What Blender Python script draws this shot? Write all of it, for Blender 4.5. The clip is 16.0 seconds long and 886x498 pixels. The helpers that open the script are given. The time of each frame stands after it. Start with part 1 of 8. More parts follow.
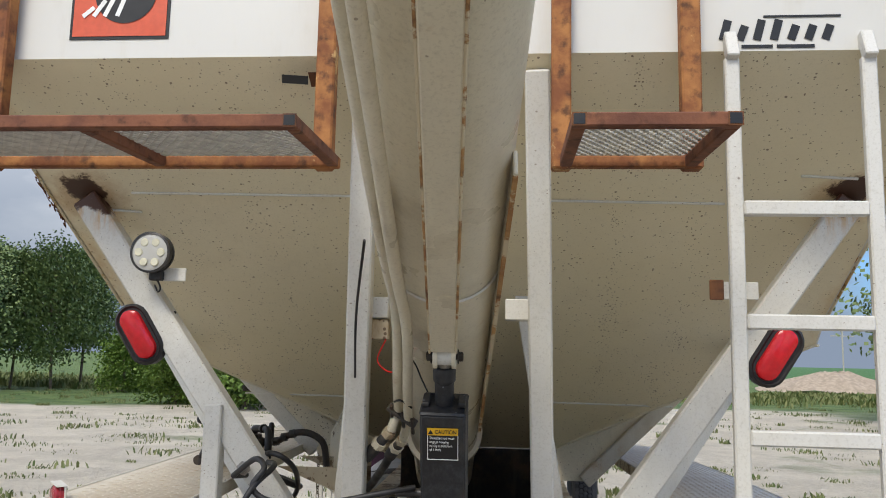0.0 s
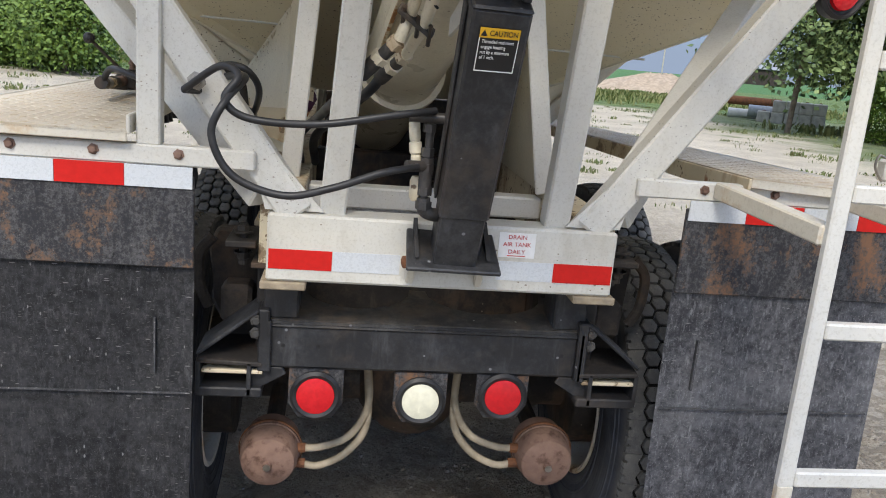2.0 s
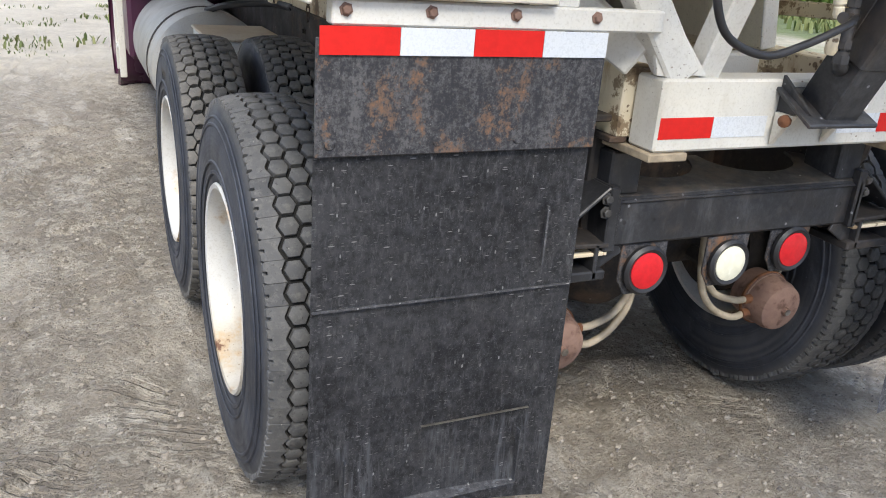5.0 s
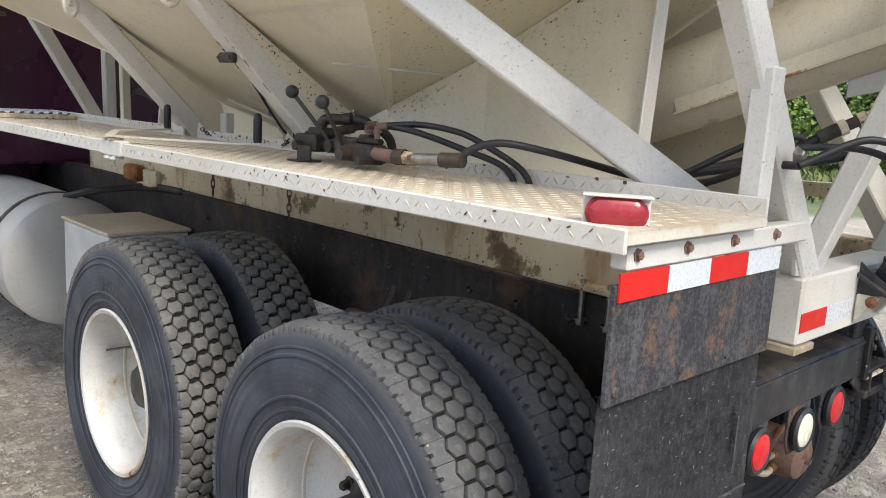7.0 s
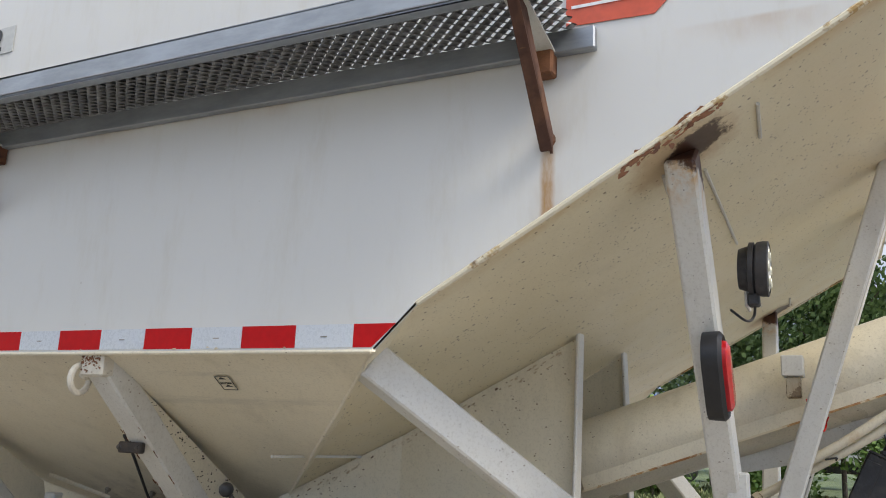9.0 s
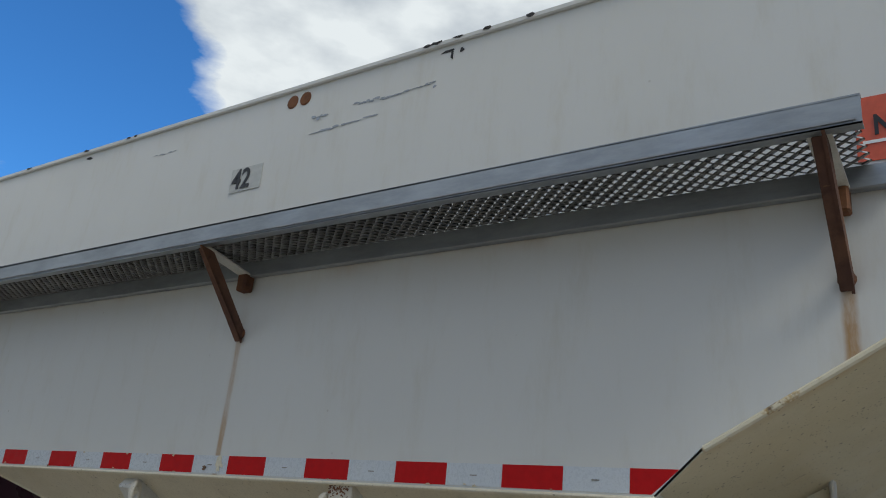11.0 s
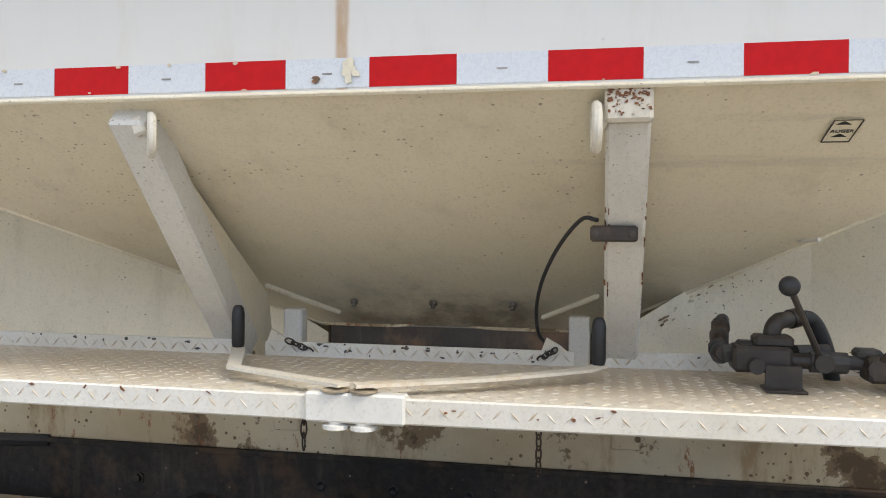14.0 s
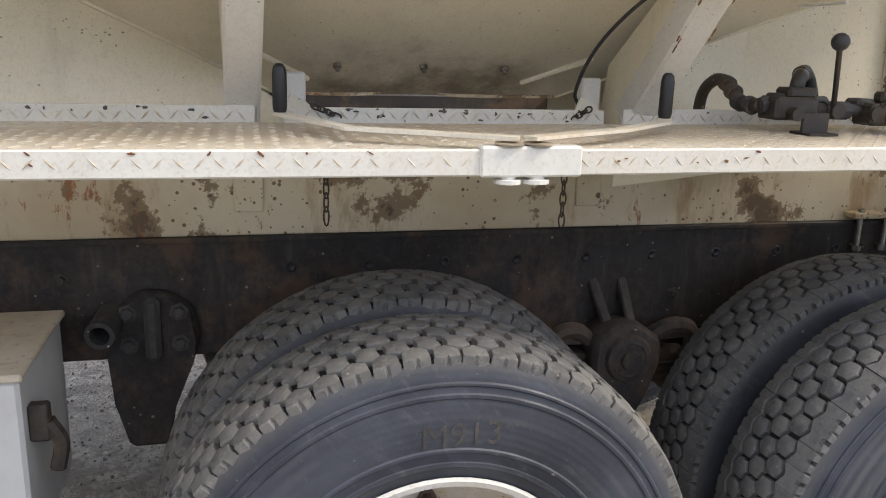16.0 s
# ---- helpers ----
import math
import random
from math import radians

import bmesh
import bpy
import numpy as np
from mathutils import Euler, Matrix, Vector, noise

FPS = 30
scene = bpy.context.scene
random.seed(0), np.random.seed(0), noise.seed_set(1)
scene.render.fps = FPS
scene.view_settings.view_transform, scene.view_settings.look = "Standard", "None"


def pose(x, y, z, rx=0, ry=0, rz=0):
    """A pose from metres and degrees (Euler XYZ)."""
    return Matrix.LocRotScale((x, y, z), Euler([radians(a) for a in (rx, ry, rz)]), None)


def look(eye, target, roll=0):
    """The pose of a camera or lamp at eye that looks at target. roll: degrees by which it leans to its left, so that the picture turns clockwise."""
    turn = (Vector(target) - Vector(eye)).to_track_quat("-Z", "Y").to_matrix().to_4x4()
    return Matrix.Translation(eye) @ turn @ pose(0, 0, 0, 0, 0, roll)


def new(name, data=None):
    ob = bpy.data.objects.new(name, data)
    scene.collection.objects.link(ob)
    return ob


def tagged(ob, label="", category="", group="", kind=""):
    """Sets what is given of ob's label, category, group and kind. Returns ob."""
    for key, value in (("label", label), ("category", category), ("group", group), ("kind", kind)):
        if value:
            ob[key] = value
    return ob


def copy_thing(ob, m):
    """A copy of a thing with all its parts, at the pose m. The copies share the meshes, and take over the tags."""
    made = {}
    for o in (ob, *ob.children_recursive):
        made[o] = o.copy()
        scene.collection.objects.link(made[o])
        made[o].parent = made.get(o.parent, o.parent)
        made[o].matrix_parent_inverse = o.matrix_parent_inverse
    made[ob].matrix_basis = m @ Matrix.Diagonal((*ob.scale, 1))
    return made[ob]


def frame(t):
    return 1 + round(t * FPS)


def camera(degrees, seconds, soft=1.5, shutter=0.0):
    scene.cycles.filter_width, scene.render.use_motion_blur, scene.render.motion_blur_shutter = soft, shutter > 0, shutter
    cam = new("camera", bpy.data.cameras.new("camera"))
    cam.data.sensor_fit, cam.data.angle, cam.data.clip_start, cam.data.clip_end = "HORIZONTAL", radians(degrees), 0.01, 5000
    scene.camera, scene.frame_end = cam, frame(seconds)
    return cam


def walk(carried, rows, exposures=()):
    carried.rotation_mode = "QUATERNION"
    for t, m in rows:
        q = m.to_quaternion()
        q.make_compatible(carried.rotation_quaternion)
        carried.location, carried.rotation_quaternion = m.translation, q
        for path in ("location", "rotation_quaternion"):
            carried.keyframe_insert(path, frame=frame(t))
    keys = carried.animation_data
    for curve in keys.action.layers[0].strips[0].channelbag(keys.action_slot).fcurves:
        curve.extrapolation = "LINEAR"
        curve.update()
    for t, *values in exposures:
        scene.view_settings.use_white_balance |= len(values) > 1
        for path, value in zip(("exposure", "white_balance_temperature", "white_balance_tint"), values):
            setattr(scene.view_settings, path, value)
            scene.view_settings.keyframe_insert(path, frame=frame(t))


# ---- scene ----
cam = camera(57.4, 16.0, soft=1.0)
PATH = [
    (0, (0.185, -2.395, 1.948), (0.013, -0.421, 2.218), 1.2),
    (0.5, (0.071, -2.273, 1.902), (0.052, -0.275, 1.986), 2.7),
    (1, (-0.098, -2.183, 1.85), (0.01, -0.188, 1.741), 3.9),
    (1.5, (-0.205, -2.068, 1.787), (-0.008, -0.1, 1.488), 4.4),
    (2, (-0.266, -1.911, 1.726), (-0.005, 0.016, 1.257), 5.0),
    (2.5, (-0.388, -1.842, 1.669), (-0.078, 0.043, 1.076), 5.1),
    (3, (-0.641, -1.841, 1.629), (-0.294, 0.009, 0.953), 4.9),
    (3.5, (-0.892, -1.81, 1.593), (-0.482, 0.004, 0.857), 5.1),
    (3.7, (-0.977, -1.774, 1.571), (-0.532, 0.027, 0.822), 5.2),
    (5.8, (-1.925, -1.133, 1.598), (-0.889, 0.451, 0.951), 3.8),
    (6, (-1.976, -1.053, 1.612), (-0.889, 0.516, 1.014), 3.6),
    (6.5, (-2.154, -0.917, 1.645), (-0.925, 0.59, 1.179), 3.7),
    (7, (-2.357, -0.769, 1.689), (-0.998, 0.655, 1.335), 3.2),
    (7.5, (-2.444, -0.559, 1.693), (-0.938, 0.745, 1.516), 3.2),
    (8, (-2.521, -0.351, 1.761), (-0.843, 0.736, 1.782), 2.8),
    (8.5, (-2.647, -0.262, 1.82), (-0.888, 0.65, 2.09), 2.6),
    (8.7, (-2.709, -0.235, 1.844), (-0.94, 0.619, 2.215), 2.8),
    (10.8, (-2.969, 0.016, 1.909), (-1.402, 1.039, 2.614), 5.3),
    (11, (-2.946, 0.082, 1.897), (-1.421, 1.178, 2.586), 5.7),
    (11.5, (-2.85, 0.303, 1.887), (-1.412, 1.552, 2.498), 5.9),
    (12, (-2.857, 0.578, 1.858), (-1.395, 1.848, 2.36), 5.1),
    (12.5, (-2.852, 0.854, 1.823), (-1.315, 2.078, 2.194), 4.5),
    (13, (-2.748, 1.121, 1.802), (-1.089, 2.217, 2.018), 3.2),
    (13.5, (-2.662, 1.343, 1.78), (-0.833, 2.149, 1.87), 1.7),
    (14, (-2.632, 1.554, 1.766), (-0.671, 1.949, 1.756), 0.6),
    (14.5, (-2.608, 1.752, 1.758), (-0.61, 1.765, 1.667), -0.4),
    (14.8, (-2.57, 1.863, 1.748), (-0.581, 1.7, 1.609), -0.7),
    (15, (-2.547, 1.952, 1.744), (-0.573, 1.682, 1.565), -0.5),
    (15.5, (-2.551, 2.195, 1.705), (-0.619, 1.793, 1.376), 0.6),
    (16, (-2.576, 2.439, 1.669), (-0.693, 1.974, 1.179), 1.7),
]
EXPOSURES = [(0, 0.53, 6500, 9), (1.0, 0.95, 6500, 10), (2.0, 0.88, 6400, 10), (2.5, 1.02, 6400, 10), (3.5, 1.25, 6300, 10), (6.0, 1.12, 6400, 10), (7.0, 1.18, 6500, 10),
             (8.0, 1.32, 6400, 10), (8.7, 0.98, 6400, 10), (10.8, -0.30, 6150, 5), (11.5, -0.06, 6300, 4), (12.5, 0.48, 6550, 4), (13.2, 1.08, 6750, 8), (14.5, 1.34, 6600, 10), (16.0, 1.42, 6800, 12)]
walk(cam, [(t, look(eye, target, roll)) for t, eye, target, roll in PATH], EXPOSURES)

# ---------------------------------------------------------------- world, sun
world = bpy.data.worlds.new("sky")
scene.world = world
world.use_nodes = True
wt = world.node_tree
wt.nodes.clear()
w_out = wt.nodes.new("ShaderNodeOutputWorld")
w_bg = wt.nodes.new("ShaderNodeBackground")
w_sky = wt.nodes.new("ShaderNodeTexSky")
w_sky.sky_type = 'NISHITA'
w_sky.sun_disc = False
SUN_ELEV, SUN_AZ = radians(47), radians(195)
w_sky.sun_elevation, w_sky.sun_rotation = SUN_ELEV, SUN_AZ
w_sky.air_density, w_sky.dust_density, w_sky.ozone_density = 1.0, 0.15, 3.0
w_co = wt.nodes.new("ShaderNodeTexCoord")
w_map = wt.nodes.new("ShaderNodeMapping")
w_map.inputs["Scale"].default_value = (1.0, 1.0, 2.2)
w_map.inputs["Location"].default_value = (0.35, 0.1, 0.0)
w_n = wt.nodes.new("ShaderNodeTexNoise")
w_n.inputs["Scale"].default_value, w_n.inputs["Detail"].default_value, w_n.inputs["Roughness"].default_value = 2.1, 9.0, 0.58
w_r = wt.nodes.new("ShaderNodeValToRGB")
w_r.color_ramp.elements[0].position, w_r.color_ramp.elements[1].position = 0.49, 0.66
w_n2 = wt.nodes.new("ShaderNodeTexNoise")
w_n2.inputs["Scale"].default_value, w_n2.inputs["Detail"].default_value = 5.0, 6.0
w_r2 = wt.nodes.new("ShaderNodeValToRGB")
w_r2.color_ramp.elements[0].color, w_r2.color_ramp.elements[1].color = (4.9, 5.2, 5.8, 1), (9.6, 9.6, 9.6, 1)
w_r2.color_ramp.elements[0].position, w_r2.color_ramp.elements[1].position = 0.40, 0.62
w_deep = wt.nodes.new("ShaderNodeMix")
w_deep.data_type, w_deep.blend_type = 'RGBA', 'MULTIPLY'
w_deep.inputs[0].default_value, w_deep.inputs[7].default_value = 1.0, (0.62, 1.25, 1.85, 1)
w_mix = wt.nodes.new("ShaderNodeMix")
w_mix.data_type = 'RGBA'
wt.links.new(w_co.outputs["Generated"], w_map.inputs["Vector"])
wt.links.new(w_map.outputs[0], w_n.inputs["Vector"])
wt.links.new(w_map.outputs[0], w_n2.inputs["Vector"])


def sky_math(op, a, b):
    n = wt.nodes.new("ShaderNodeMath")
    n.operation = op
    for i, v in enumerate((a, b)):
        if isinstance(v, (int, float)):
            n.inputs[i].default_value = v
        else:
            wt.links.new(v, n.inputs[i])
    return n.outputs[0]


# one large cumulus, a clear blue stretch beside it, a small low cloud
cover = sky_math('ADD', sky_math('MULTIPLY', w_n.outputs["Fac"], 1.5), -0.10)
for way, inner, outer, add in (((0.66, 0.50, 0.56), 0.990, 0.930, 0.34), ((0.25, 0.87, 0.43), 0.985, 0.940, -0.36), ((0.36, 0.90, 0.27), 0.998, 0.985, 0.34)):
    dot = wt.nodes.new("ShaderNodeVectorMath")
    dot.operation = 'DOT_PRODUCT'
    dot.inputs[1].default_value = Vector(way).normalized()
    wt.links.new(w_co.outputs["Generated"], dot.inputs[0])
    rng_ = wt.nodes.new("ShaderNodeMapRange")
    rng_.interpolation_type = 'SMOOTHSTEP'
    for i, v in enumerate((outer, inner, 0.0, add)):
        rng_.inputs[i + 1].default_value = v
    wt.links.new(dot.outputs["Value"], rng_.inputs[0])
    cover = sky_math('ADD', cover, rng_.outputs[0])
w_sep = wt.nodes.new("ShaderNodeSeparateXYZ")
wt.links.new(w_co.outputs["Generated"], w_sep.inputs[0])
low = wt.nodes.new("ShaderNodeMapRange")
for i, v in enumerate((0.0, 0.30, 0.05, 0.0)):
    low.inputs[i + 1].default_value = v
wt.links.new(w_sep.outputs[2], low.inputs[0])
cover = sky_math('ADD', cover, low.outputs[0])
wt.links.new(cover, w_r.inputs[0])
wt.links.new(w_n2.outputs["Fac"], w_r2.inputs[0])
wt.links.new(w_r.outputs["Color"], w_mix.inputs[0])
wt.links.new(w_sky.outputs[0], w_deep.inputs[6])
# pale haze over the horizon
w_haze = wt.nodes.new("ShaderNodeMapRange")
for i, v in enumerate((0.02, 0.34, 0.0, 1.0)):
    w_haze.inputs[i + 1].default_value = v
wt.links.new(w_sep.outputs[2], w_haze.inputs[0])
w_dim = wt.nodes.new("ShaderNodeMix")
w_dim.data_type = 'RGBA'
w_dim.inputs[6].default_value = (1.75, 2.2, 2.95, 1)
wt.links.new(w_haze.outputs[0], w_dim.inputs[0])
wt.links.new(w_deep.outputs[2], w_dim.inputs[7])
wt.links.new(w_dim.outputs[2], w_mix.inputs[6])
# clouds low down are seen from their grey undersides
w_low = wt.nodes.new("ShaderNodeMapRange")
w_low.interpolation_type = 'SMOOTHSTEP'
for i, v in enumerate((0.05, 0.36, 0.0, 1.0)):
    w_low.inputs[i + 1].default_value = v
wt.links.new(w_sep.outputs[2], w_low.inputs[0])
w_grey = wt.nodes.new("ShaderNodeMix")
w_grey.data_type = 'RGBA'
w_grey.inputs[6].default_value = (1.75, 2.15, 2.85, 1)
wt.links.new(w_low.outputs[0], w_grey.inputs[0])
wt.links.new(w_r2.outputs["Color"], w_grey.inputs[7])
wt.links.new(w_grey.outputs[2], w_mix.inputs[7])
wt.links.new(w_mix.outputs[2], w_bg.inputs["Color"])
w_bg.inputs["Strength"].default_value = 0.105
wt.links.new(w_bg.outputs[0], w_out.inputs[0])

sun_data = bpy.data.lights.new("sun", 'SUN')
sun_data.energy, sun_data.angle, sun_data.color = 1.9, radians(20), (1.0, 0.93, 0.82)
sun_lamp = new("sun", sun_data)
sd = Vector((math.sin(SUN_AZ) * math.cos(SUN_ELEV), math.cos(SUN_AZ) * math.cos(SUN_ELEV), math.sin(SUN_ELEV)))
sun_lamp.matrix_world = look(sd * 60, (0, 0, 0))


# ---------------------------------------------------------------- mesh helpers
def thing(name, label, category, group="", kind=""):
    return tagged(new(name), label, category, group, kind)


def part(name, bm, material, parent=None, label="", smooth=False):
    """Links a bmesh as one mesh object under a thing or under a part."""
    bmesh.ops.recalc_face_normals(bm, faces=bm.faces)
    me = bpy.data.meshes.new(name)
    bm.to_mesh(me)
    bm.free()
    if smooth:
        me.shade_smooth()
        me.set_sharp_from_angle(angle=radians(38))
    me.materials.append(material)
    ob = new(name, me)
    ob.parent = parent
    if label:
        ob["label"] = label
    return ob


def single(name, bm, material, label, category, group="", kind="", smooth=False):
    return tagged(part(name, bm, material, None, "", smooth), label, category, group, kind)


def bevel(bm, w, faces_from=0, seg=1):
    ed = [e for e in bm.edges if e.index >= faces_from or faces_from == 0]
    bmesh.ops.bevel(bm, geom=ed, offset=w, segments=seg, affect='EDGES', profile=0.6)


def box(x0, x1, y0, y1, z0, z1, bev=0.0, bm=None):
    b = bmesh.new()
    v = [b.verts.new((x, y, z)) for x in (x0, x1) for y in (y0, y1) for z in (z0, z1)]
    for f in ((0, 1, 3, 2), (4, 6, 7, 5), (0, 4, 5, 1), (2, 3, 7, 6), (0, 2, 6, 4), (1, 5, 7, 3)):
        b.faces.new([v[i] for i in f])
    if bev:
        bevel(b, bev)
    return join(bm, b)


def join(bm, b):
    """Adds bmesh b to bm (or returns b)."""
    if bm is None:
        return b
    me = bpy.data.meshes.new("tmp")
    b.to_mesh(me)
    b.free()
    bm.from_mesh(me)
    bpy.data.meshes.remove(me)
    return bm


def beam(p, q, w, h, up=(0, 0, 1), bev=0.004, bm=None):
    """A square bar from p to q; h along up, w across."""
    p, q = Vector(p), Vector(q)
    d = (q - p).normalized()
    s = d.cross(Vector(up)).normalized()
    u = s.cross(d).normalized()
    b = bmesh.new()
    vs = []
    for c in (p, q):
        vs.append([b.verts.new(c + s * sx * w / 2 + u * sz * h / 2) for sx, sz in ((-1, -1), (1, -1), (1, 1), (-1, 1))])
    for i in range(4):
        b.faces.new((vs[0][i], vs[0][(i + 1) % 4], vs[1][(i + 1) % 4], vs[1][i]))
    b.faces.new(vs[0][::-1])
    b.faces.new(vs[1])
    if bev:
        bevel(b, bev)
    return join(bm, b)


def sheet(pts, t, n=None, bm=None, bev=0.0):
    """A flat polygon given thickness t against its normal n."""
    pts = [Vector(p) for p in pts]
    if n is None:
        n = (pts[1] - pts[0]).cross(pts[2] - pts[0])
    n = Vector(n).normalized() * t
    b = bmesh.new()
    a = [b.verts.new(p) for p in pts]
    c = [b.verts.new(p - n) for p in pts]
    b.faces.new(a)
    b.faces.new(c[::-1])
    k = len(pts)
    for i in range(k):
        b.faces.new((a[i], c[i], c[(i + 1) % k], a[(i + 1) % k]))
    if bev:
        bevel(b, bev)
    return join(bm, b)


def smooth_path(pts, n=8):
    pts = [Vector(p) for p in pts]
    if len(pts) < 3:
        return pts
    ext = [2 * pts[0] - pts[1]] + pts + [2 * pts[-1] - pts[-2]]
    out = []
    for i in range(1, len(ext) - 2):
        a, b, c, d = ext[i - 1:i + 3]
        for k in range(n):
            t = k / n
            out.append(0.5 * ((2 * b) + (c - a) * t + (2 * a - 5 * b + 4 * c - d) * t * t + (3 * b - a - 3 * c + d) * t ** 3))
    return out + [pts[-1]]


def tube(pts, r, seg=10, curve=True, bm=None, n=8):
    pts = smooth_path(pts, n) if curve else [Vector(p) for p in pts]
    b = bmesh.new()
    rings, u = [], None
    for i, p in enumerate(pts):
        d = (pts[min(i + 1, len(pts) - 1)] - pts[max(i - 1, 0)]).normalized()
        if u is None:
            u = d.orthogonal().normalized()
        u = (u - d * u.dot(d)).normalized()
        v = d.cross(u)
        rr = r[i] if isinstance(r, list) else r
        rings.append([b.verts.new(p + (u * math.cos(2 * math.pi * k / seg) + v * math.sin(2 * math.pi * k / seg)) * rr) for k in range(seg)])
    for a, c in zip(rings, rings[1:]):
        for k in range(seg):
            b.faces.new((a[k], a[(k + 1) % seg], c[(k + 1) % seg], c[k]))
    b.faces.new(rings[0][::-1])
    b.faces.new(rings[-1])
    return join(bm, b)


def cyl(p, q, r, seg=20, bm=None, r1=None):
    p, q = Vector(p), Vector(q)
    return tube([p, q], [r, r if r1 is None else r1], seg, False, bm)


def lathe(profile, c, axis, seg=48, bm=None):
    """Turns (radius, along) pairs round an axis through c."""
    c, d = Vector(c), Vector(axis).normalized()
    u = d.orthogonal().normalized()
    v = d.cross(u)
    b = bmesh.new()
    rings = []
    for r, a in profile:
        if r < 1e-5:
            rings.append([b.verts.new(c + d * a)])
        else:
            rings.append([b.verts.new(c + d * a + (u * math.cos(2 * math.pi * k / seg) + v * math.sin(2 * math.pi * k / seg)) * r) for k in range(seg)])
    for a, e in zip(rings, rings[1:]):
        for k in range(seg):
            l = (k + 1) % seg
            if len(a) == 1 and len(e) == 1:
                continue
            if len(a) == 1:
                b.faces.new((a[0], e[l], e[k]))
            elif len(e) == 1:
                b.faces.new((a[k], a[l], e[0]))
            else:
                b.faces.new((a[k], a[l], e[l], e[k]))
    return join(bm, b)


def bolt(p, axis, r=0.011, h=0.009, bm=None):
    p, d = Vector(p), Vector(axis).normalized()
    b = lathe([(r * 1.55, 0), (r * 1.55, h * 0.25), (r, h * 0.3), (r, h), (r * 0.75, h * 1.15), (0, h * 1.15)], p, d, 6)
    return join(bm, b)


# ---------------------------------------------------------------- materials
class Net:
    """A material and short calls for its nodes."""

    def __init__(self, name, rough=0.6, metal=0.0, base=None):
        self.m = base or bpy.data.materials.new(name)
        self.m.use_nodes = True
        self.t = self.m.node_tree
        self.b = self.t.nodes["Principled BSDF"]
        if base is None:
            self.b.inputs["Roughness"].default_value = rough
            self.b.inputs["Metallic"].default_value = metal
        self.co = self.t.nodes.new("ShaderNodeTexCoord").outputs["Object"]

    def link(self, a, b):
        self.t.links.new(a, b)

    def noise(self, scale, detail=4.0, rough=0.55, stretch=None):
        n = self.t.nodes.new("ShaderNodeTexNoise")
        n.inputs["Scale"].default_value, n.inputs["Detail"].default_value, n.inputs["Roughness"].default_value = scale, detail, rough
        if stretch:
            mp = self.t.nodes.new("ShaderNodeMapping")
            mp.inputs["Scale"].default_value = stretch
            self.link(self.co, mp.inputs["Vector"])
            self.link(mp.outputs[0], n.inputs["Vector"])
        else:
            self.link(self.co, n.inputs["Vector"])
        return n.outputs["Fac"]

    def ramp(self, fac, lo, hi, c0=0.0, c1=1.0):
        n = self.t.nodes.new("ShaderNodeMapRange")
        n.interpolation_type = 'SMOOTHSTEP'
        for i, v in enumerate((lo, hi, c0, c1)):
            n.inputs[i + 1].default_value = v
        self.link(fac, n.inputs[0])
        return n.outputs[0]

    def mix(self, fac, a, b):
        n = self.t.nodes.new("ShaderNodeMix")
        n.data_type = 'RGBA'
        for sock, v in ((0, fac), (6, a), (7, b)):
            if isinstance(v, (tuple, list)):
                n.inputs[sock].default_value = (*v, 1)
            elif isinstance(v, float):
                n.inputs[sock].default_value = v
            else:
                self.link(v, n.inputs[sock])
        return n.outputs[2]

    def math(self, op, a, b=0.0):
        n = self.t.nodes.new("ShaderNodeMath")
        n.operation = op
        for i, v in enumerate((a, b)):
            if isinstance(v, (int, float)):
                n.inputs[i].default_value = v
            else:
                self.link(v, n.inputs[i])
        return n.outputs[0]

    def dots(self, scale, rad, keep, zone=None, stretch=None):
        """Round specks in random cells, thicker where zone is high."""
        n = self.t.nodes.new("ShaderNodeTexVoronoi")
        n.inputs["Scale"].default_value = scale
        if stretch:
            mp = self.t.nodes.new("ShaderNodeMapping")
            mp.inputs["Scale"].default_value = stretch
            self.link(self.co, mp.inputs["Vector"])
            self.link(mp.outputs[0], n.inputs["Vector"])
        else:
            self.link(self.co, n.inputs["Vector"])
        sp = self.t.nodes.new("ShaderNodeSeparateColor")
        self.link(n.outputs["Color"], sp.inputs[0])
        p = sp.outputs[0] if zone is None else self.math('ADD', sp.outputs[0], zone)
        on = self.ramp(p, keep, keep + 0.02)
        size = self.math('MULTIPLY', sp.outputs[1], rad)
        edge = self.ramp(self.math('SUBTRACT', n.outputs["Distance"], size), -0.06, 0.06, 1.0, 0.0)
        return self.math('MULTIPLY', on, edge)

    def xyz(self):
        n = self.t.nodes.new("ShaderNodeSeparateXYZ")
        self.link(self.co, n.inputs[0])
        return n.outputs

    def color(self, c):
        self.link(c, self.b.inputs["Base Color"])

    def rough(self, r):
        self.link(r, self.b.inputs["Roughness"])

    def bump(self, h, strength=0.3, dist=0.01):
        n = self.t.nodes.new("ShaderNodeBump")
        n.inputs["Strength"].default_value, n.inputs["Distance"].default_value = strength, dist
        self.link(h, n.inputs["Height"])
        self.link(n.outputs[0], self.b.inputs["Normal"])


RUST = (0.125, 0.050, 0.023)
RUST_DARK = (0.055, 0.022, 0.012)


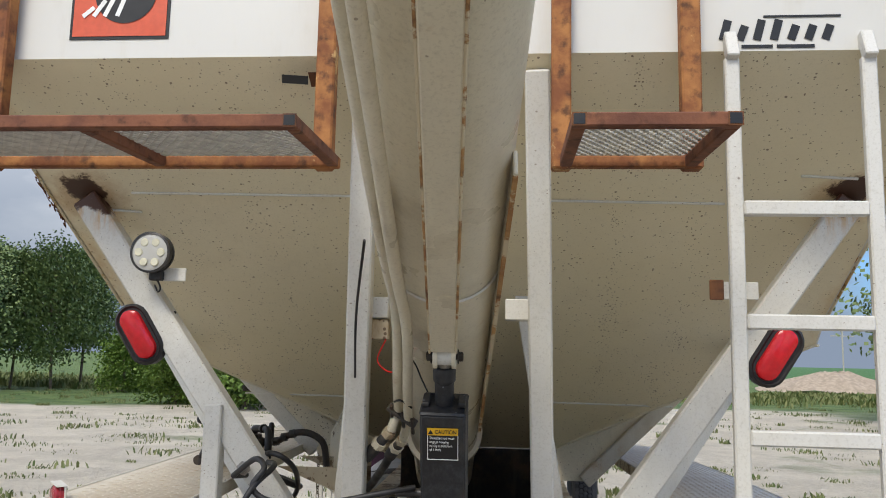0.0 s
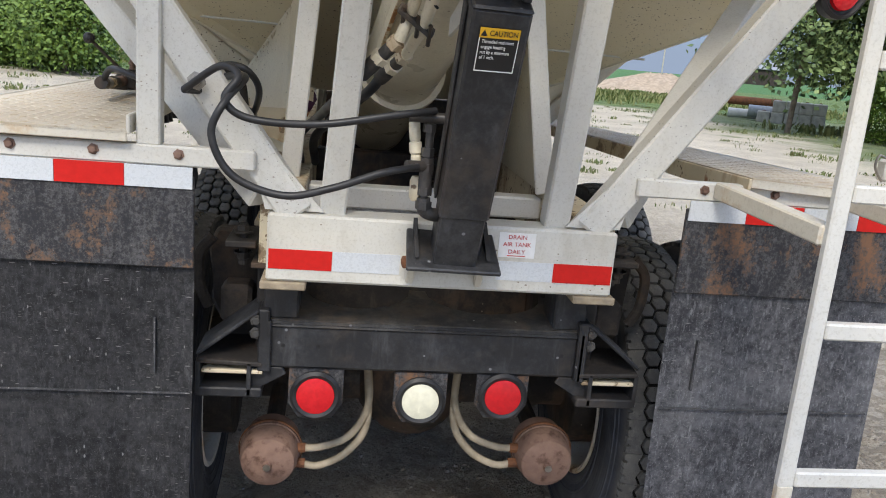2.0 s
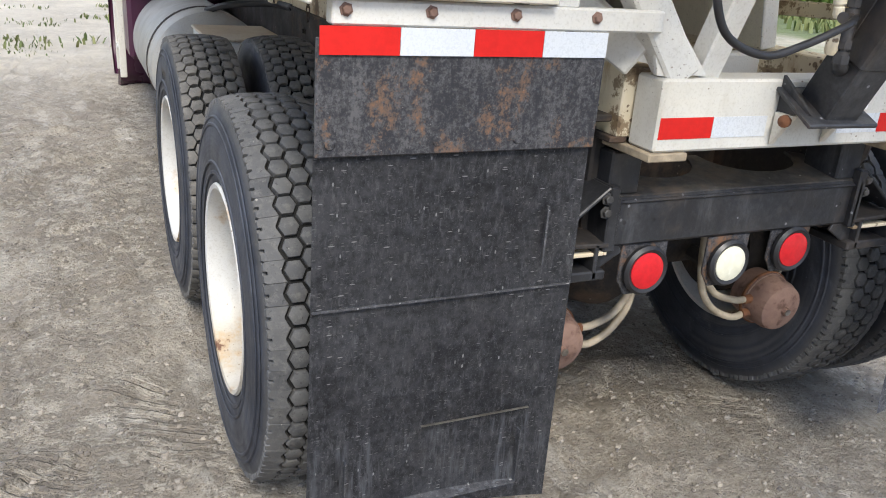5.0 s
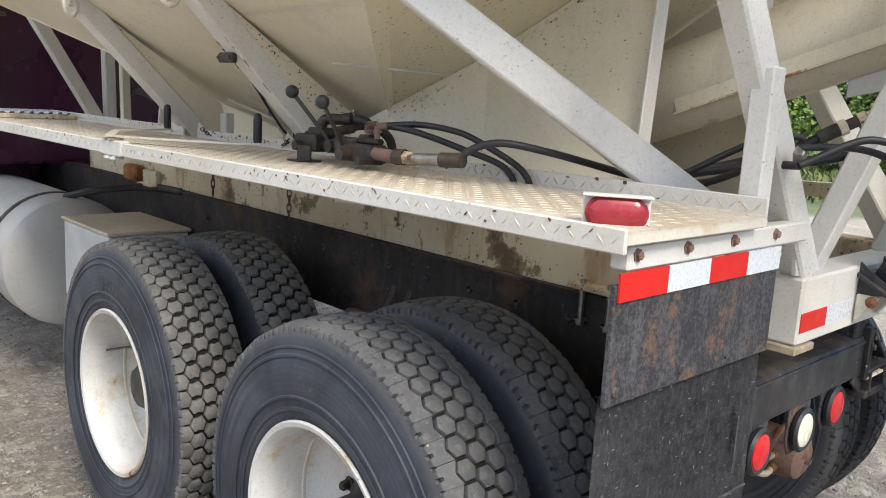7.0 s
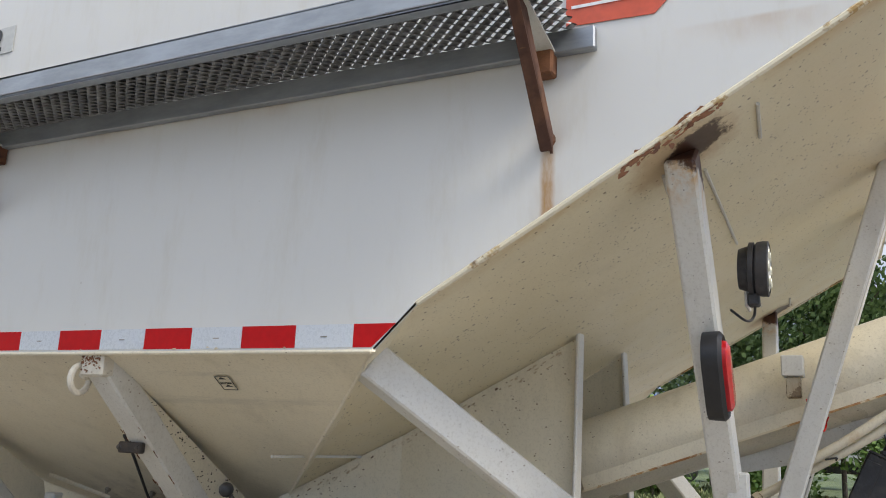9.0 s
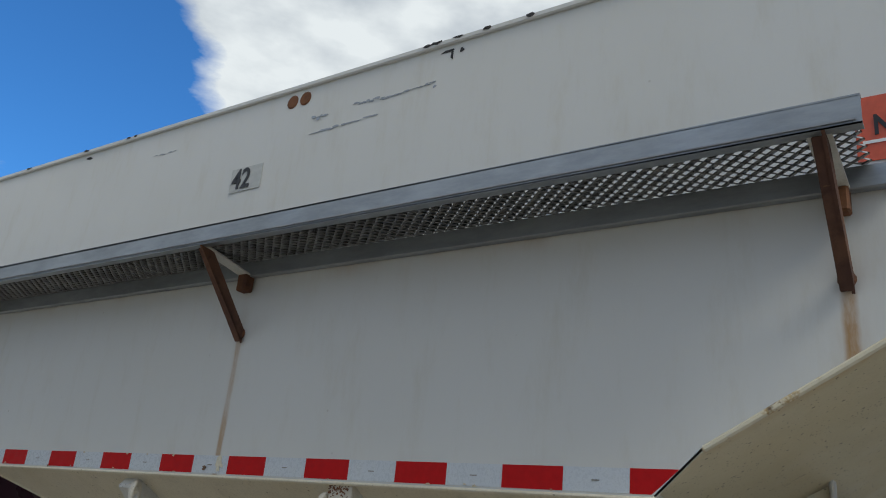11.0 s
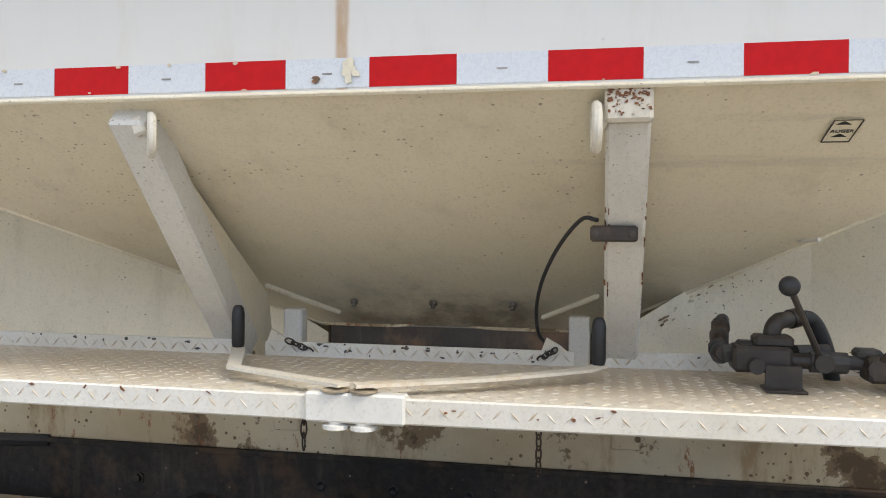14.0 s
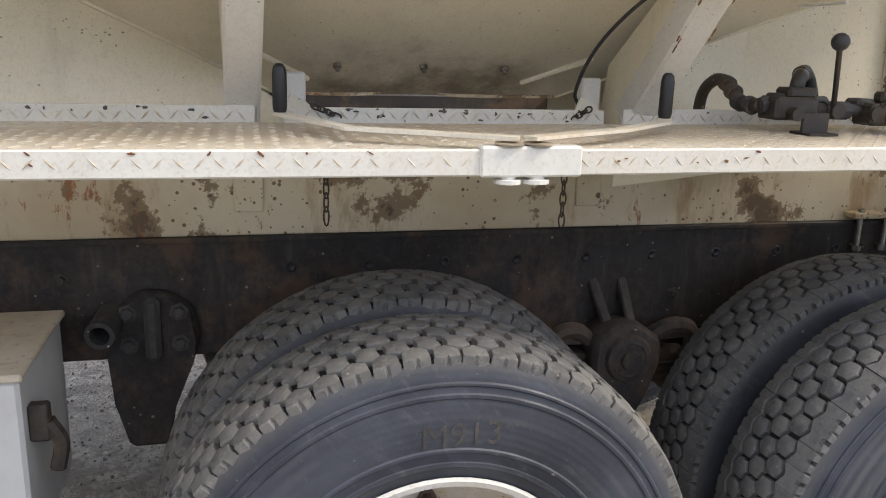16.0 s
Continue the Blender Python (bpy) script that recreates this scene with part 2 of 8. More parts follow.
def paint(name, col, dirt, speck=0.5, rough=0.42, rust_patch=0.8, dirt_amount=0.5, streak=0.4):
    """Old enamel: broad yellowing and grime, runs, and fine chips down to rust in patches."""
    k = Net(name, rough)
    c = k.mix(k.ramp(k.noise(1.3, 5), 0.35, 0.75, 0, dirt_amount), col, dirt)
    c = k.mix(k.ramp(k.noise(7, 6, 0.65, (1, 1, 0.3)), 0.48, 0.82, 0, streak), c, tuple(v * 0.70 for v in dirt))
    c = k.mix(k.ramp(k.noise(42, 5, 0.7), 0.5, 0.8, 0, 0.22), c, tuple(v * 0.62 for v in dirt))
    c = k.mix(k.ramp(k.noise(150, 4, 0.65), 0.48, 0.72, 0, 0.26), c, tuple(v * 0.55 for v in dirt))
    halo = k.ramp(k.noise(5.0, 7, 0.7), rust_patch - 0.10, rust_patch + 0.02, 0, 0.55)
    c = k.mix(halo, c, (0.46, 0.28, 0.11))
    c = k.mix(k.ramp(k.noise(5.0, 7, 0.7), rust_patch, rust_patch + 0.05, 0, 0.95), c, RUST)
    zone = k.ramp(k.noise(2.3, 5, 0.65), 0.46, 0.68, 0.0, 0.42 * speck)
    c = k.mix(k.math('MULTIPLY', k.dots(95, 0.33, 0.98, zone, (1, 1, 1.6)), 0.6 + 0.3 * (speck > 0.7) * (name != "cream hopper paint")), c, (0.16, 0.105, 0.06))
    c = k.mix(k.math('MULTIPLY', k.dots(36, 0.13, 0.992, zone), 0.75), c, (0.11, 0.065, 0.035))
    k.color(c)
    k.rough(k.ramp(k.noise(6, 4), 0.3, 0.8, rough - 0.08, rough + 0.2))
    k.bump(k.math('ADD', k.noise(60, 3), k.math('MULTIPLY', k.noise(4, 3), 3.0)), 0.08, 0.004)
    return k.m


def plain(name, col, rough=0.6, metal=0.0, var=0.25, scale=14.0, bump=0.1, spec=0.5):
    k = Net(name, rough, metal)
    c = k.mix(k.ramp(k.noise(scale, 6), 0.3, 0.7), tuple(v * (1 - var) for v in col), tuple(min(1, v * (1 + var)) for v in col))
    k.color(c)
    k.b.inputs["Specular IOR Level"].default_value = spec
    k.rough(k.ramp(k.noise(scale * 0.5, 4), 0.3, 0.7, max(0.05, rough - 0.1), min(1, rough + 0.1)))
    if bump:
        k.bump(k.noise(scale * 6, 4), bump, 0.004)
    return k.m


def rusty(name, a=RUST, b=(0.21, 0.085, 0.032), paint_col=None, amount=0.5):
    k = Net(name, 0.82)
    c = k.mix(k.ramp(k.noise(9, 7, 0.65), 0.35, 0.65), a, b)
    c = k.mix(k.ramp(k.noise(30, 5), 0.5, 0.72, 0, 0.8), c, RUST_DARK)
    if paint_col:
        c = k.mix(k.ramp(k.noise(6, 6, 0.7), amount, amount + 0.05), c, paint_col)
    k.color(c)
    k.bump(k.noise(70, 5), 0.35, 0.004)
    return k.m


WHITE = (0.67, 0.66, 0.625)
CREAM = (0.79, 0.725, 0.57)
M_frame = paint("white frame paint", (0.67, 0.66, 0.62), (0.54, 0.485, 0.375), 0.55, 0.4, 0.80, 0.4, 0.35)
M_bolster = paint("dirty white bolster paint", (0.66, 0.645, 0.59), (0.52, 0.45, 0.32), 0.8, 0.42, 0.73, 0.5, 0.6)
M_brace = paint("rust stained brace paint", (0.66, 0.62, 0.53), (0.53, 0.44, 0.30), 0.6, 0.45, 0.66, 0.55, 0.5)
M_hopper = paint("cream hopper paint", CREAM, (0.63, 0.555, 0.40), 0.7, 0.4, 0.83, 0.55, 0.4)


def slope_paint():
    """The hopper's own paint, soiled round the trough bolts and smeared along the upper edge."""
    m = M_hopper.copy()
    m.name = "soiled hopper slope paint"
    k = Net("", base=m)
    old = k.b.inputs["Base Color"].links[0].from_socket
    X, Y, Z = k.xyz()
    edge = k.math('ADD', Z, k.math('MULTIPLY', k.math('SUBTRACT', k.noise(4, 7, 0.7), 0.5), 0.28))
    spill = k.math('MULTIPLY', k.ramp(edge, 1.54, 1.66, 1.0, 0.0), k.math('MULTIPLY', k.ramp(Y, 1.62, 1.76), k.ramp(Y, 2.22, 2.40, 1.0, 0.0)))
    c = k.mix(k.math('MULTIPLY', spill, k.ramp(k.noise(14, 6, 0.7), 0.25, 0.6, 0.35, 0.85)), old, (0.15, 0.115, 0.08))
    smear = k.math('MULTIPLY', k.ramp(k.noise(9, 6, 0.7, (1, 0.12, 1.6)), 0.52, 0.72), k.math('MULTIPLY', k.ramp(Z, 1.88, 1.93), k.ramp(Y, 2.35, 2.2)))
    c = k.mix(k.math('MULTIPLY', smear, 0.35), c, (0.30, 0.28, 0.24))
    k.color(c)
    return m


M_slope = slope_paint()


def over(src, name):
    """A copy of a paint, to lay wear with a place of its own on top; gives the net and its colour so far."""
    m = src.copy()
    m.name = name
    k = Net("", base=m)
    return k, k.b.inputs["Base Color"].links[0].from_socket


def spot(k, c, inner, outer):
    """1 round a point, fading unevenly outwards."""
    d = k.t.nodes.new("ShaderNodeVectorMath")
    d.operation = 'DISTANCE'
    k.link(k.co, d.inputs[0])
    d.inputs[1].default_value = c
    wob = k.math('MULTIPLY', k.math('SUBTRACT', k.noise(16, 7, 0.75), 0.5), 0.16)
    return k.ramp(k.math('ADD', d.outputs["Value"], wob), inner, outer, 1.0, 0.0)


# rear slope: rust round the brace heads, bands of fine dark specks
k, c = over(M_hopper, "cream rear slope paint")
X, Y, Z = k.xyz()
c = k.mix(k.ramp(k.noise(1.1, 5, 0.6), 0.3, 0.7, 0.35, 0.75), c, (0.79, 0.705, 0.48))
band = None
for x0, wd in ((-0.62, 0.05), (0.52, 0.05), (0.78, 0.06), (-0.95, 0.05), (0.30, 0.03)):
    d = k.math('ABSOLUTE', k.math('ADD', k.math('SUBTRACT', X, x0), k.math('MULTIPLY', k.math('SUBTRACT', k.noise(3.5, 4), 0.5), 0.25)))
    q = k.ramp(d, 0.0, wd, 0.30, 0.0)
    band = q if band is None else k.math('MAXIMUM', band, q)
band = k.math('MULTIPLY', band, k.ramp(k.noise(4.5, 5, 0.6), 0.42, 0.62))
c = k.mix(k.math('MULTIPLY', k.dots(110, 0.45, 0.93, band), 0.8), c, (0.14, 0.09, 0.05))
c = k.mix(k.math('MULTIPLY', k.dots(190, 0.5, 0.92, band), 0.7), c, (0.16, 0.11, 0.06))
edge = k.math('MULTIPLY', k.ramp(k.math('ABSOLUTE', X), 1.215, 1.285), k.ramp(k.noise(5, 6, 0.7, (1, 0.5, 0.5)), 0.38, 0.66, 0.0, 0.8))
c = k.mix(edge, c, (0.58, 0.38, 0.14))
for s in (-1, 1):
    c = k.mix(k.math('MULTIPLY', spot(k, (s * 1.17, 0.055, 2.44), 0.07, 0.15), 0.55), c, (0.44, 0.25, 0.09))
    c = k.mix(spot(k, (s * 1.175, 0.02, 2.455), 0.05, 0.072), c, (0.060, 0.026, 0.014))
k.color(c)
M_rear_slope = k.m

# corner braces: dark rust at the head, an orange run below it
k, c = over(M_frame, "white brace paint with rusted head")
X, Y, Z = k.xyz()
n = k.math('MULTIPLY', k.math('SUBTRACT', k.noise(13, 7, 0.72), 0.5), 0.16)
up_ = k.math('ADD', Z, n)
c = k.mix(k.math('MULTIPLY', k.ramp(up_, 2.29, 2.42), k.ramp(k.noise(26, 6, 0.7, (1.4, 1, 0.25)), 0.40, 0.62, 0.0, 0.9)), c, (0.56, 0.33, 0.11))
c = k.mix(k.ramp(up_, 2.392, 2.412), c, (0.075, 0.030, 0.016))
foot = k.ramp(k.math('ADD', Z, n), 1.36, 1.62, 0.30, 0.0)
c = k.mix(k.math('MULTIPLY', k.dots(230, 0.42, 0.955, k.math('MULTIPLY', foot, 0.5)), 0.8), c, (0.16, 0.14, 0.12))
k.color(c)
M_cbrace = k.m
M_auger = paint("weathered auger paint", (0.76, 0.70, 0.55), (0.60, 0.51, 0.35), 0.4, 0.34, 0.72, 0.6, 0.5)
M_plate = paint("cream bulkhead paint", (0.76, 0.70, 0.545), (0.60, 0.53, 0.38), 0.8, 0.45, 0.84)
k = Net("stained sill paint", 0.6)
c = k.mix(k.ramp(k.noise(1.9, 6, 0.65), 0.35, 0.7, 0, 0.8), (0.66, 0.585, 0.43), (0.48, 0.385, 0.25))
c = k.mix(k.ramp(k.noise(6, 7, 0.7, (1, 1, 0.3)), 0.50, 0.64, 0, 0.7), c, (0.33, 0.21, 0.105))
patch = k.noise(3.1, 7, 0.72)
c = k.mix(k.ramp(patch, 0.545, 0.575, 0, 0.9), c, (0.20, 0.135, 0.075))
c = k.mix(k.ramp(patch, 0.60, 0.63, 0, 0.9), c, (0.115, 0.075, 0.042))
c = k.mix(k.ramp(k.noise(11, 7, 0.75, (1, 1, 0.4)), 0.61, 0.66, 0, 0.9), c, (0.30, 0.115, 0.040))
zone = k.ramp(k.noise(2.3, 5, 0.65), 0.38, 0.60, 0.0, 0.42)
c = k.mix(k.math('MULTIPLY', k.dots(75, 0.42, 0.92, zone), 0.9), c, (0.13, 0.08, 0.045))
c = k.mix(k.math('MULTIPLY', k.dots(32, 0.28, 0.96, zone), 0.9), c, (0.10, 0.06, 0.032))
k.color(c)
k.bump(k.noise(60, 4), 0.12, 0.004)
M_sill = k.m


def grimy(name, base, dust, brown, rough=0.65, nicks=0.96):
    """Black paint under road dust: vertical wash marks, brown patches, pale nicks."""
    k = Net(name, rough)
    c = k.mix(k.ramp(k.math('ADD', k.math('MULTIPLY', k.noise(4, 5), 0.45), k.math('MULTIPLY', k.noise(34, 8, 0.8), 0.55)), 0.44, 0.68, 0, 0.6), base, dust)
    c = k.mix(k.ramp(k.noise(16, 6, 0.7, (1, 1, 0.18)), 0.52, 0.75, 0, 0.7), c, dust)
    c = k.mix(k.ramp(k.noise(3.2, 6, 0.7), 0.50, 0.64, 0, 0.75), c, brown)
    c = k.mix(k.math('MULTIPLY', k.dots(60, 0.25, nicks), 0.8), c, tuple(min(0.4, v * 3.0) for v in dust))
    k.color(c)
    k.rough(k.ramp(k.noise(8, 5), 0.3, 0.7, rough - 0.15, rough + 0.15))
    k.bump(k.noise(50, 5), 0.25, 0.004)
    return k.m


M_black = grimy("dusty black paint", (0.015, 0.0155, 0.018), (0.075, 0.076, 0.080), (0.055, 0.045, 0.038), 0.5, 0.92)
M_chassis = grimy("grimy black chassis", (0.018, 0.0155, 0.0145), (0.085, 0.067, 0.052), (0.105, 0.064, 0.040), 0.75, 0.955)
M_oily = grimy("oily dark casting", (0.024, 0.019, 0.015), (0.080, 0.061, 0.044), (0.095, 0.056, 0.034), 0.55, 0.95)
M_casting = grimy("dusty cast iron", (0.040, 0.038, 0.036), (0.145, 0.132, 0.115), (0.11, 0.082, 0.058), 0.75)
M_trunnion = grimy("grimy brown casting", (0.026, 0.022, 0.020), (0.105, 0.084, 0.066), (0.085, 0.056, 0.038), 0.75)
M_hose = plain("black hose rubber", (0.018, 0.018, 0.02), 0.48, 0, 0.3, 30, 0.1)
M_hose_tan = plain("dusty tan air hose", (0.34, 0.285, 0.205), 0.65, 0, 0.3, 18, 0.15)
M_steel = plain("dull bare steel", (0.30, 0.28, 0.25), 0.45, 0.9, 0.3, 30, 0.15)
M_mesh = plain("pale expanded metal", (0.52, 0.50, 0.45), 0.5, 0.3, 0.2, 30, 0.1)
M_rust = rusty("flaking rust")
M_rust_orange = rusty("orange rust over old paint", (0.20, 0.068, 0.024), (0.42, 0.18, 0.055), (0.58, 0.36, 0.15), 0.62)
M_rust_red = rusty("red brown rusted steel", (0.135, 0.05, 0.03), (0.23, 0.09, 0.045), (0.42, 0.24, 0.07), 0.70)
M_rust_dark = rusty("dark bracket rust", (0.085, 0.038, 0.025), (0.15, 0.070, 0.038), (0.34, 0.18, 0.065), 0.68)
M_rust_edge = rusty("rust edged auger paint", (0.30, 0.13, 0.045), (0.50, 0.30, 0.12), (0.66, 0.57, 0.40), 0.46)
M_lip = rusty("rust tinged lip paint", (0.40, 0.25, 0.09), (0.60, 0.47, 0.27), (0.72, 0.65, 0.49), 0.44)
M_chamber = rusty("rusted brake chamber", (0.155, 0.092, 0.07), (0.235, 0.145, 0.108))
M_rim = paint("white wheel paint", (0.64, 0.635, 0.61), (0.46, 0.39, 0.28), 0.6, 0.4, 0.64, 0.8, 0.7)
M_purple = plain("plum cab paint", (0.055, 0.012, 0.035), 0.28, 0, 0.15, 3, 0.0)
M_lens_red = plain("red lamp lens", (0.55, 0.012, 0.018), 0.16, 0, 0.1, 60, 0.0)
M_lens_dull = plain("faded red lamp lens", (0.30, 0.022, 0.032), 0.25, 0, 0.15, 60, 0.0)
M_lens_white = plain("yellowed clear lamp lens", (0.70, 0.68, 0.54), 0.2, 0, 0.08, 40, 0.0)
M_tape_red = plain("red reflective tape", (0.60, 0.018, 0.014), 0.45, 0, 0.06, 60, 0.0, 0.2)
M_tape_red_dim = plain("dark red reflective tape", (0.50, 0.008, 0.010), 0.45, 0, 0.06, 60, 0.0, 0.15)
M_tape_white = plain("white reflective tape", (0.62, 0.645, 0.67), 0.3, 0, 0.03, 300, 0.02)
M_wood = plain("weathered timber shim", (0.32, 0.26, 0.18), 0.85, 0, 0.3, 25, 0.3)
M_chrome = plain("bright metal", (0.62, 0.62, 0.62), 0.2, 1.0, 0.1, 20, 0)
M_sticker_grey = plain("greyed sticker film", (0.50, 0.50, 0.47), 0.4, 0, 0.08, 40, 0)
M_decal_white = plain("white decal film", (0.82, 0.82, 0.80), 0.4, 0, 0.05, 40, 0)
M_ink = plain("black printing ink", (0.012, 0.012, 0.013), 0.4, 0, 0.1, 40, 0)
M_ink_red = plain("red printing ink", (0.50, 0.03, 0.03), 0.4, 0, 0.1, 40, 0)
M_orange = plain("orange decal", (0.62, 0.10, 0.045), 0.4, 0, 0.08, 40, 0)
M_yellow = plain("yellow decal", (0.75, 0.43, 0.02), 0.4, 0, 0.05, 40, 0)
M_tank = plain("white steel paint", (0.52, 0.52, 0.50), 0.45, 0, 0.12, 5, 0.05)
M_fuel = paint("dusty grey tank paint", (0.42, 0.42, 0.405), (0.36, 0.33, 0.275), 0.3, 0.45, 0.88, 0.7, 0.5)
M_dark_glass = plain("dark window glass", (0.02, 0.025, 0.03), 0.06, 0, 0.1, 5, 0)

# the box's white side wall: yellow grime, rust runs below the step brackets
k = Net("white box side paint", 0.36)
X, Y, Z = k.xyz()
c = k.mix(k.ramp(k.noise(0.9, 5), 0.35, 0.8, 0, 0.45), WHITE, (0.60, 0.58, 0.515))
run_total = None
for y0, zt, wd in ((2.005, 2.44, 0.010), (0.30, 2.43, 0.017), (4.0, 2.45, 0.007)):
    d = k.math('ABSOLUTE', k.math('SUBTRACT', Y, y0))
    wob = k.math('MULTIPLY', k.noise(9, 4), 0.012)
    near = k.ramp(k.math('SUBTRACT', d, wob), 0.0, wd, 1.0, 0.0)
    below = k.ramp(Z, zt - 0.02, zt + 0.03, 1.0, 0.0)
    m = k.math('MULTIPLY', near, below)
    halo = k.math('MULTIPLY', k.ramp(d, 0.0, wd * 3.2, 0.3, 0.0), k.ramp(Z, zt, zt + 0.22, 1.0, 0.0))
    m = k.math('MAXIMUM', k.math('MULTIPLY', m, 0.75 if y0 > 1 else 1.0), k.math('MULTIPLY', halo, k.ramp(k.noise(6, 5), 0.3, 0.7, 0.2, 0.9)))
    run_total = m if run_total is None else k.math('MAXIMUM', run_total, m)
under = k.math('MULTIPLY', k.ramp(Z, 2.58, 2.65, 0.0, 1.0), k.ramp(Z, 2.65, 2.66, 1.0, 0.0))
run_total = k.math('MAXIMUM', run_total, k.math('MULTIPLY', under, k.ramp(k.noise(2.3, 5), 0.45, 0.75, 0, 0.6)))
c = k.mix(k.math('MULTIPLY', run_total, k.ramp(k.noise(14, 6, 0.7, (1, 1, 0.3)), 0.3, 0.65, 0.35, 1.0)), c, (0.38, 0.20, 0.05))
c = k.mix(k.ramp(k.noise(11, 6, 0.7, (1, 1, 0.25)), 0.48, 0.82, 0, 0.38), c, (0.52, 0.47, 0.36))
c = k.mix(k.dots(11, 0.055, 0.86), c, (0.11, 0.09, 0.07))
c = k.mix(k.math('MULTIPLY', k.dots(30, 0.16, 0.975), 0.8), c, (0.24, 0.19, 0.13))
k.color(c)
k.rough(k.ramp(k.noise(3, 4), 0.3, 0.7, 0.3, 0.5))
k.bump(k.noise(1.6, 3), 0.12, 0.03)
M_side = k.m

# chequer plate: lozenges in two directions, painted white and walked brown
k = Net("chequer plate paint", 0.5)
X, Y, Z = k.xyz()
walked = k.math('MULTIPLY', k.ramp(k.noise(1.6, 5, 0.6), 0.30, 0.62, 0.25, 0.9), k.ramp(k.math('ADD', k.math('ABSOLUTE', X), k.math('MULTIPLY', k.noise(5, 5), 0.12)), 1.14, 1.32, 1.0, 0.25))
c = k.mix(walked, (0.62, 0.58, 0.49), (0.45, 0.365, 0.255))
c = k.mix(k.ramp(k.noise(9, 6, 0.7), 0.45, 0.75, 0, 0.5), c, (0.36, 0.26, 0.16))
c = k.mix(k.ramp(k.noise(60, 5), 0.56, 0.72, 0, 0.5), c, (0.22, 0.15, 0.09))
k.color(c)
k.bump(k.noise(50, 4), 0.2, 0.003)
M_chequer = k.m
k = Net("worn tread lozenge paint", 0.62)
geo = k.t.nodes.new("ShaderNodeNewGeometry")
c = k.mix(geo.outputs["Random Per Island"], (0.45, 0.375, 0.27), (0.60, 0.55, 0.46))
c = k.mix(k.ramp(k.noise(2.0, 5), 0.4, 0.7, 0, 0.6), c, (0.44, 0.34, 0.22))
k.color(c)
M_lozenge = k.m
M_chequer_edge = paint("white chequer edge paint", (0.65, 0.63, 0.575), (0.50, 0.42, 0.28), 0.6, 0.5, 0.76)

# galvanised walkway
k = Net("galvanised steel", 0.42, 0.75)
k.color(k.mix(k.ramp(k.noise(30, 6, 0.7, (1, 0.25, 1)), 0.30, 0.70), (0.29, 0.31, 0.33), (0.37, 0.39, 0.41)))
k.bump(k.noise(9, 4), 0.04, 0.004)
k.rough(k.ramp(k.noise(5, 4), 0.3, 0.7, 0.34, 0.6))
M_galv = k.m
k = Net("dull grating steel", 0.5, 0.6)
k.color(k.mix(k.ramp(k.noise(12, 6, 0.7), 0.30, 0.70), (0.24, 0.24, 0.245), (0.40, 0.395, 0.39)))
M_grate = k.m

# rubber flaps: scuffed, grey dust, pale nicks
def flap_rubber(name, dust):
    k = Net(name, 0.62)
    X, Y, Z = k.xyz()
    c = k.mix(k.ramp(k.math('ADD', k.math('MULTIPLY', k.noise(3, 5, 0.6), 0.4), k.math('MULTIPLY', k.noise(48, 8, 0.8), 0.6)), 0.38, 0.64), tuple(v * dust for v in (0.020, 0.0205, 0.024)), tuple(v * dust for v in (0.088, 0.088, 0.094)))
    c = k.mix(k.ramp(k.noise(75, 7, 0.82, (1, 1, 0.3)), 0.50, 0.68, 0, 0.75), c, tuple(v * dust for v in (0.165, 0.165, 0.172)))
    c = k.mix(k.ramp(k.noise(150, 5, 0.8), 0.56, 0.68, 0, 0.7), c, tuple(v * dust for v in (0.21, 0.21, 0.215)))
    hatch = k.math('MULTIPLY', k.ramp(k.noise(42, 4, 0.7, (1, 1, 0.10)), 0.50, 0.68), k.math('MULTIPLY', k.ramp(Z, 0.28, 0.34), k.ramp(Z, 0.50, 0.55, 1.0, 0.0)))
    c = k.mix(k.math('MULTIPLY', hatch, 0.75), c, (0.15, 0.155, 0.17))
    lo = k.ramp(k.noise(2.5, 5), 0.4, 0.65, 0.0, 0.10)
    c = k.mix(k.math('MULTIPLY', k.dots(85, 0.30, 0.93, lo, (0.5, 1, 2.4)), 0.8), c, (0.40, 0.39, 0.38))
    c = k.mix(k.math('MULTIPLY', k.dots(60, 0.26, 0.965, lo, (1.8, 1, 0.8)), 0.8), c, (0.42, 0.42, 0.41))
    c = k.mix(k.math('MULTIPLY', k.dots(170, 0.40, 0.84, lo, (0.5, 1, 1.9)), 0.6), c, (0.22, 0.215, 0.21))
    k.color(c)
    k.rough(k.ramp(k.noise(9, 4), 0.3, 0.7, 0.48, 0.75))
    k.bump(k.math('ADD', k.noise(40, 5), k.math('MULTIPLY', k.dots(130, 0.3, 0.88), -0.8)), 0.35, 0.003)
    return k.m


M_flap = flap_rubber("scuffed rubber flap", 0.92)
M_flap_faded = flap_rubber("faded dusty rubber flap", 2.75)

# steel flap hanger: black paint worn to brown in blotches
k = Net("worn black hanger plate", 0.7)
c = k.mix(k.ramp(k.math('ADD', k.math('MULTIPLY', k.noise(110, 6, 0.8), 0.6), k.math('MULTIPLY', k.noise(24, 7, 0.8, (1, 1, 0.25)), 0.4)), 0.44, 0.60), (0.017, 0.017, 0.021), (0.088, 0.086, 0.088))
rusted = k.math('ADD', k.math('MULTIPLY', k.noise(7.5, 6, 0.7, (1, 1, 0.55)), 0.7), k.math('MULTIPLY', k.noise(85, 5, 0.75), 0.3))
c = k.mix(k.ramp(rusted, 0.525, 0.575, 0, 0.85), c, (0.125, 0.078, 0.052))
c = k.mix(k.ramp(rusted, 0.57, 0.62, 0, 0.8), c, (0.20, 0.098, 0.048))
c = k.mix(k.math('MULTIPLY', k.dots(150, 0.36, 0.90), 0.8), c, (0.20, 0.19, 0.185))
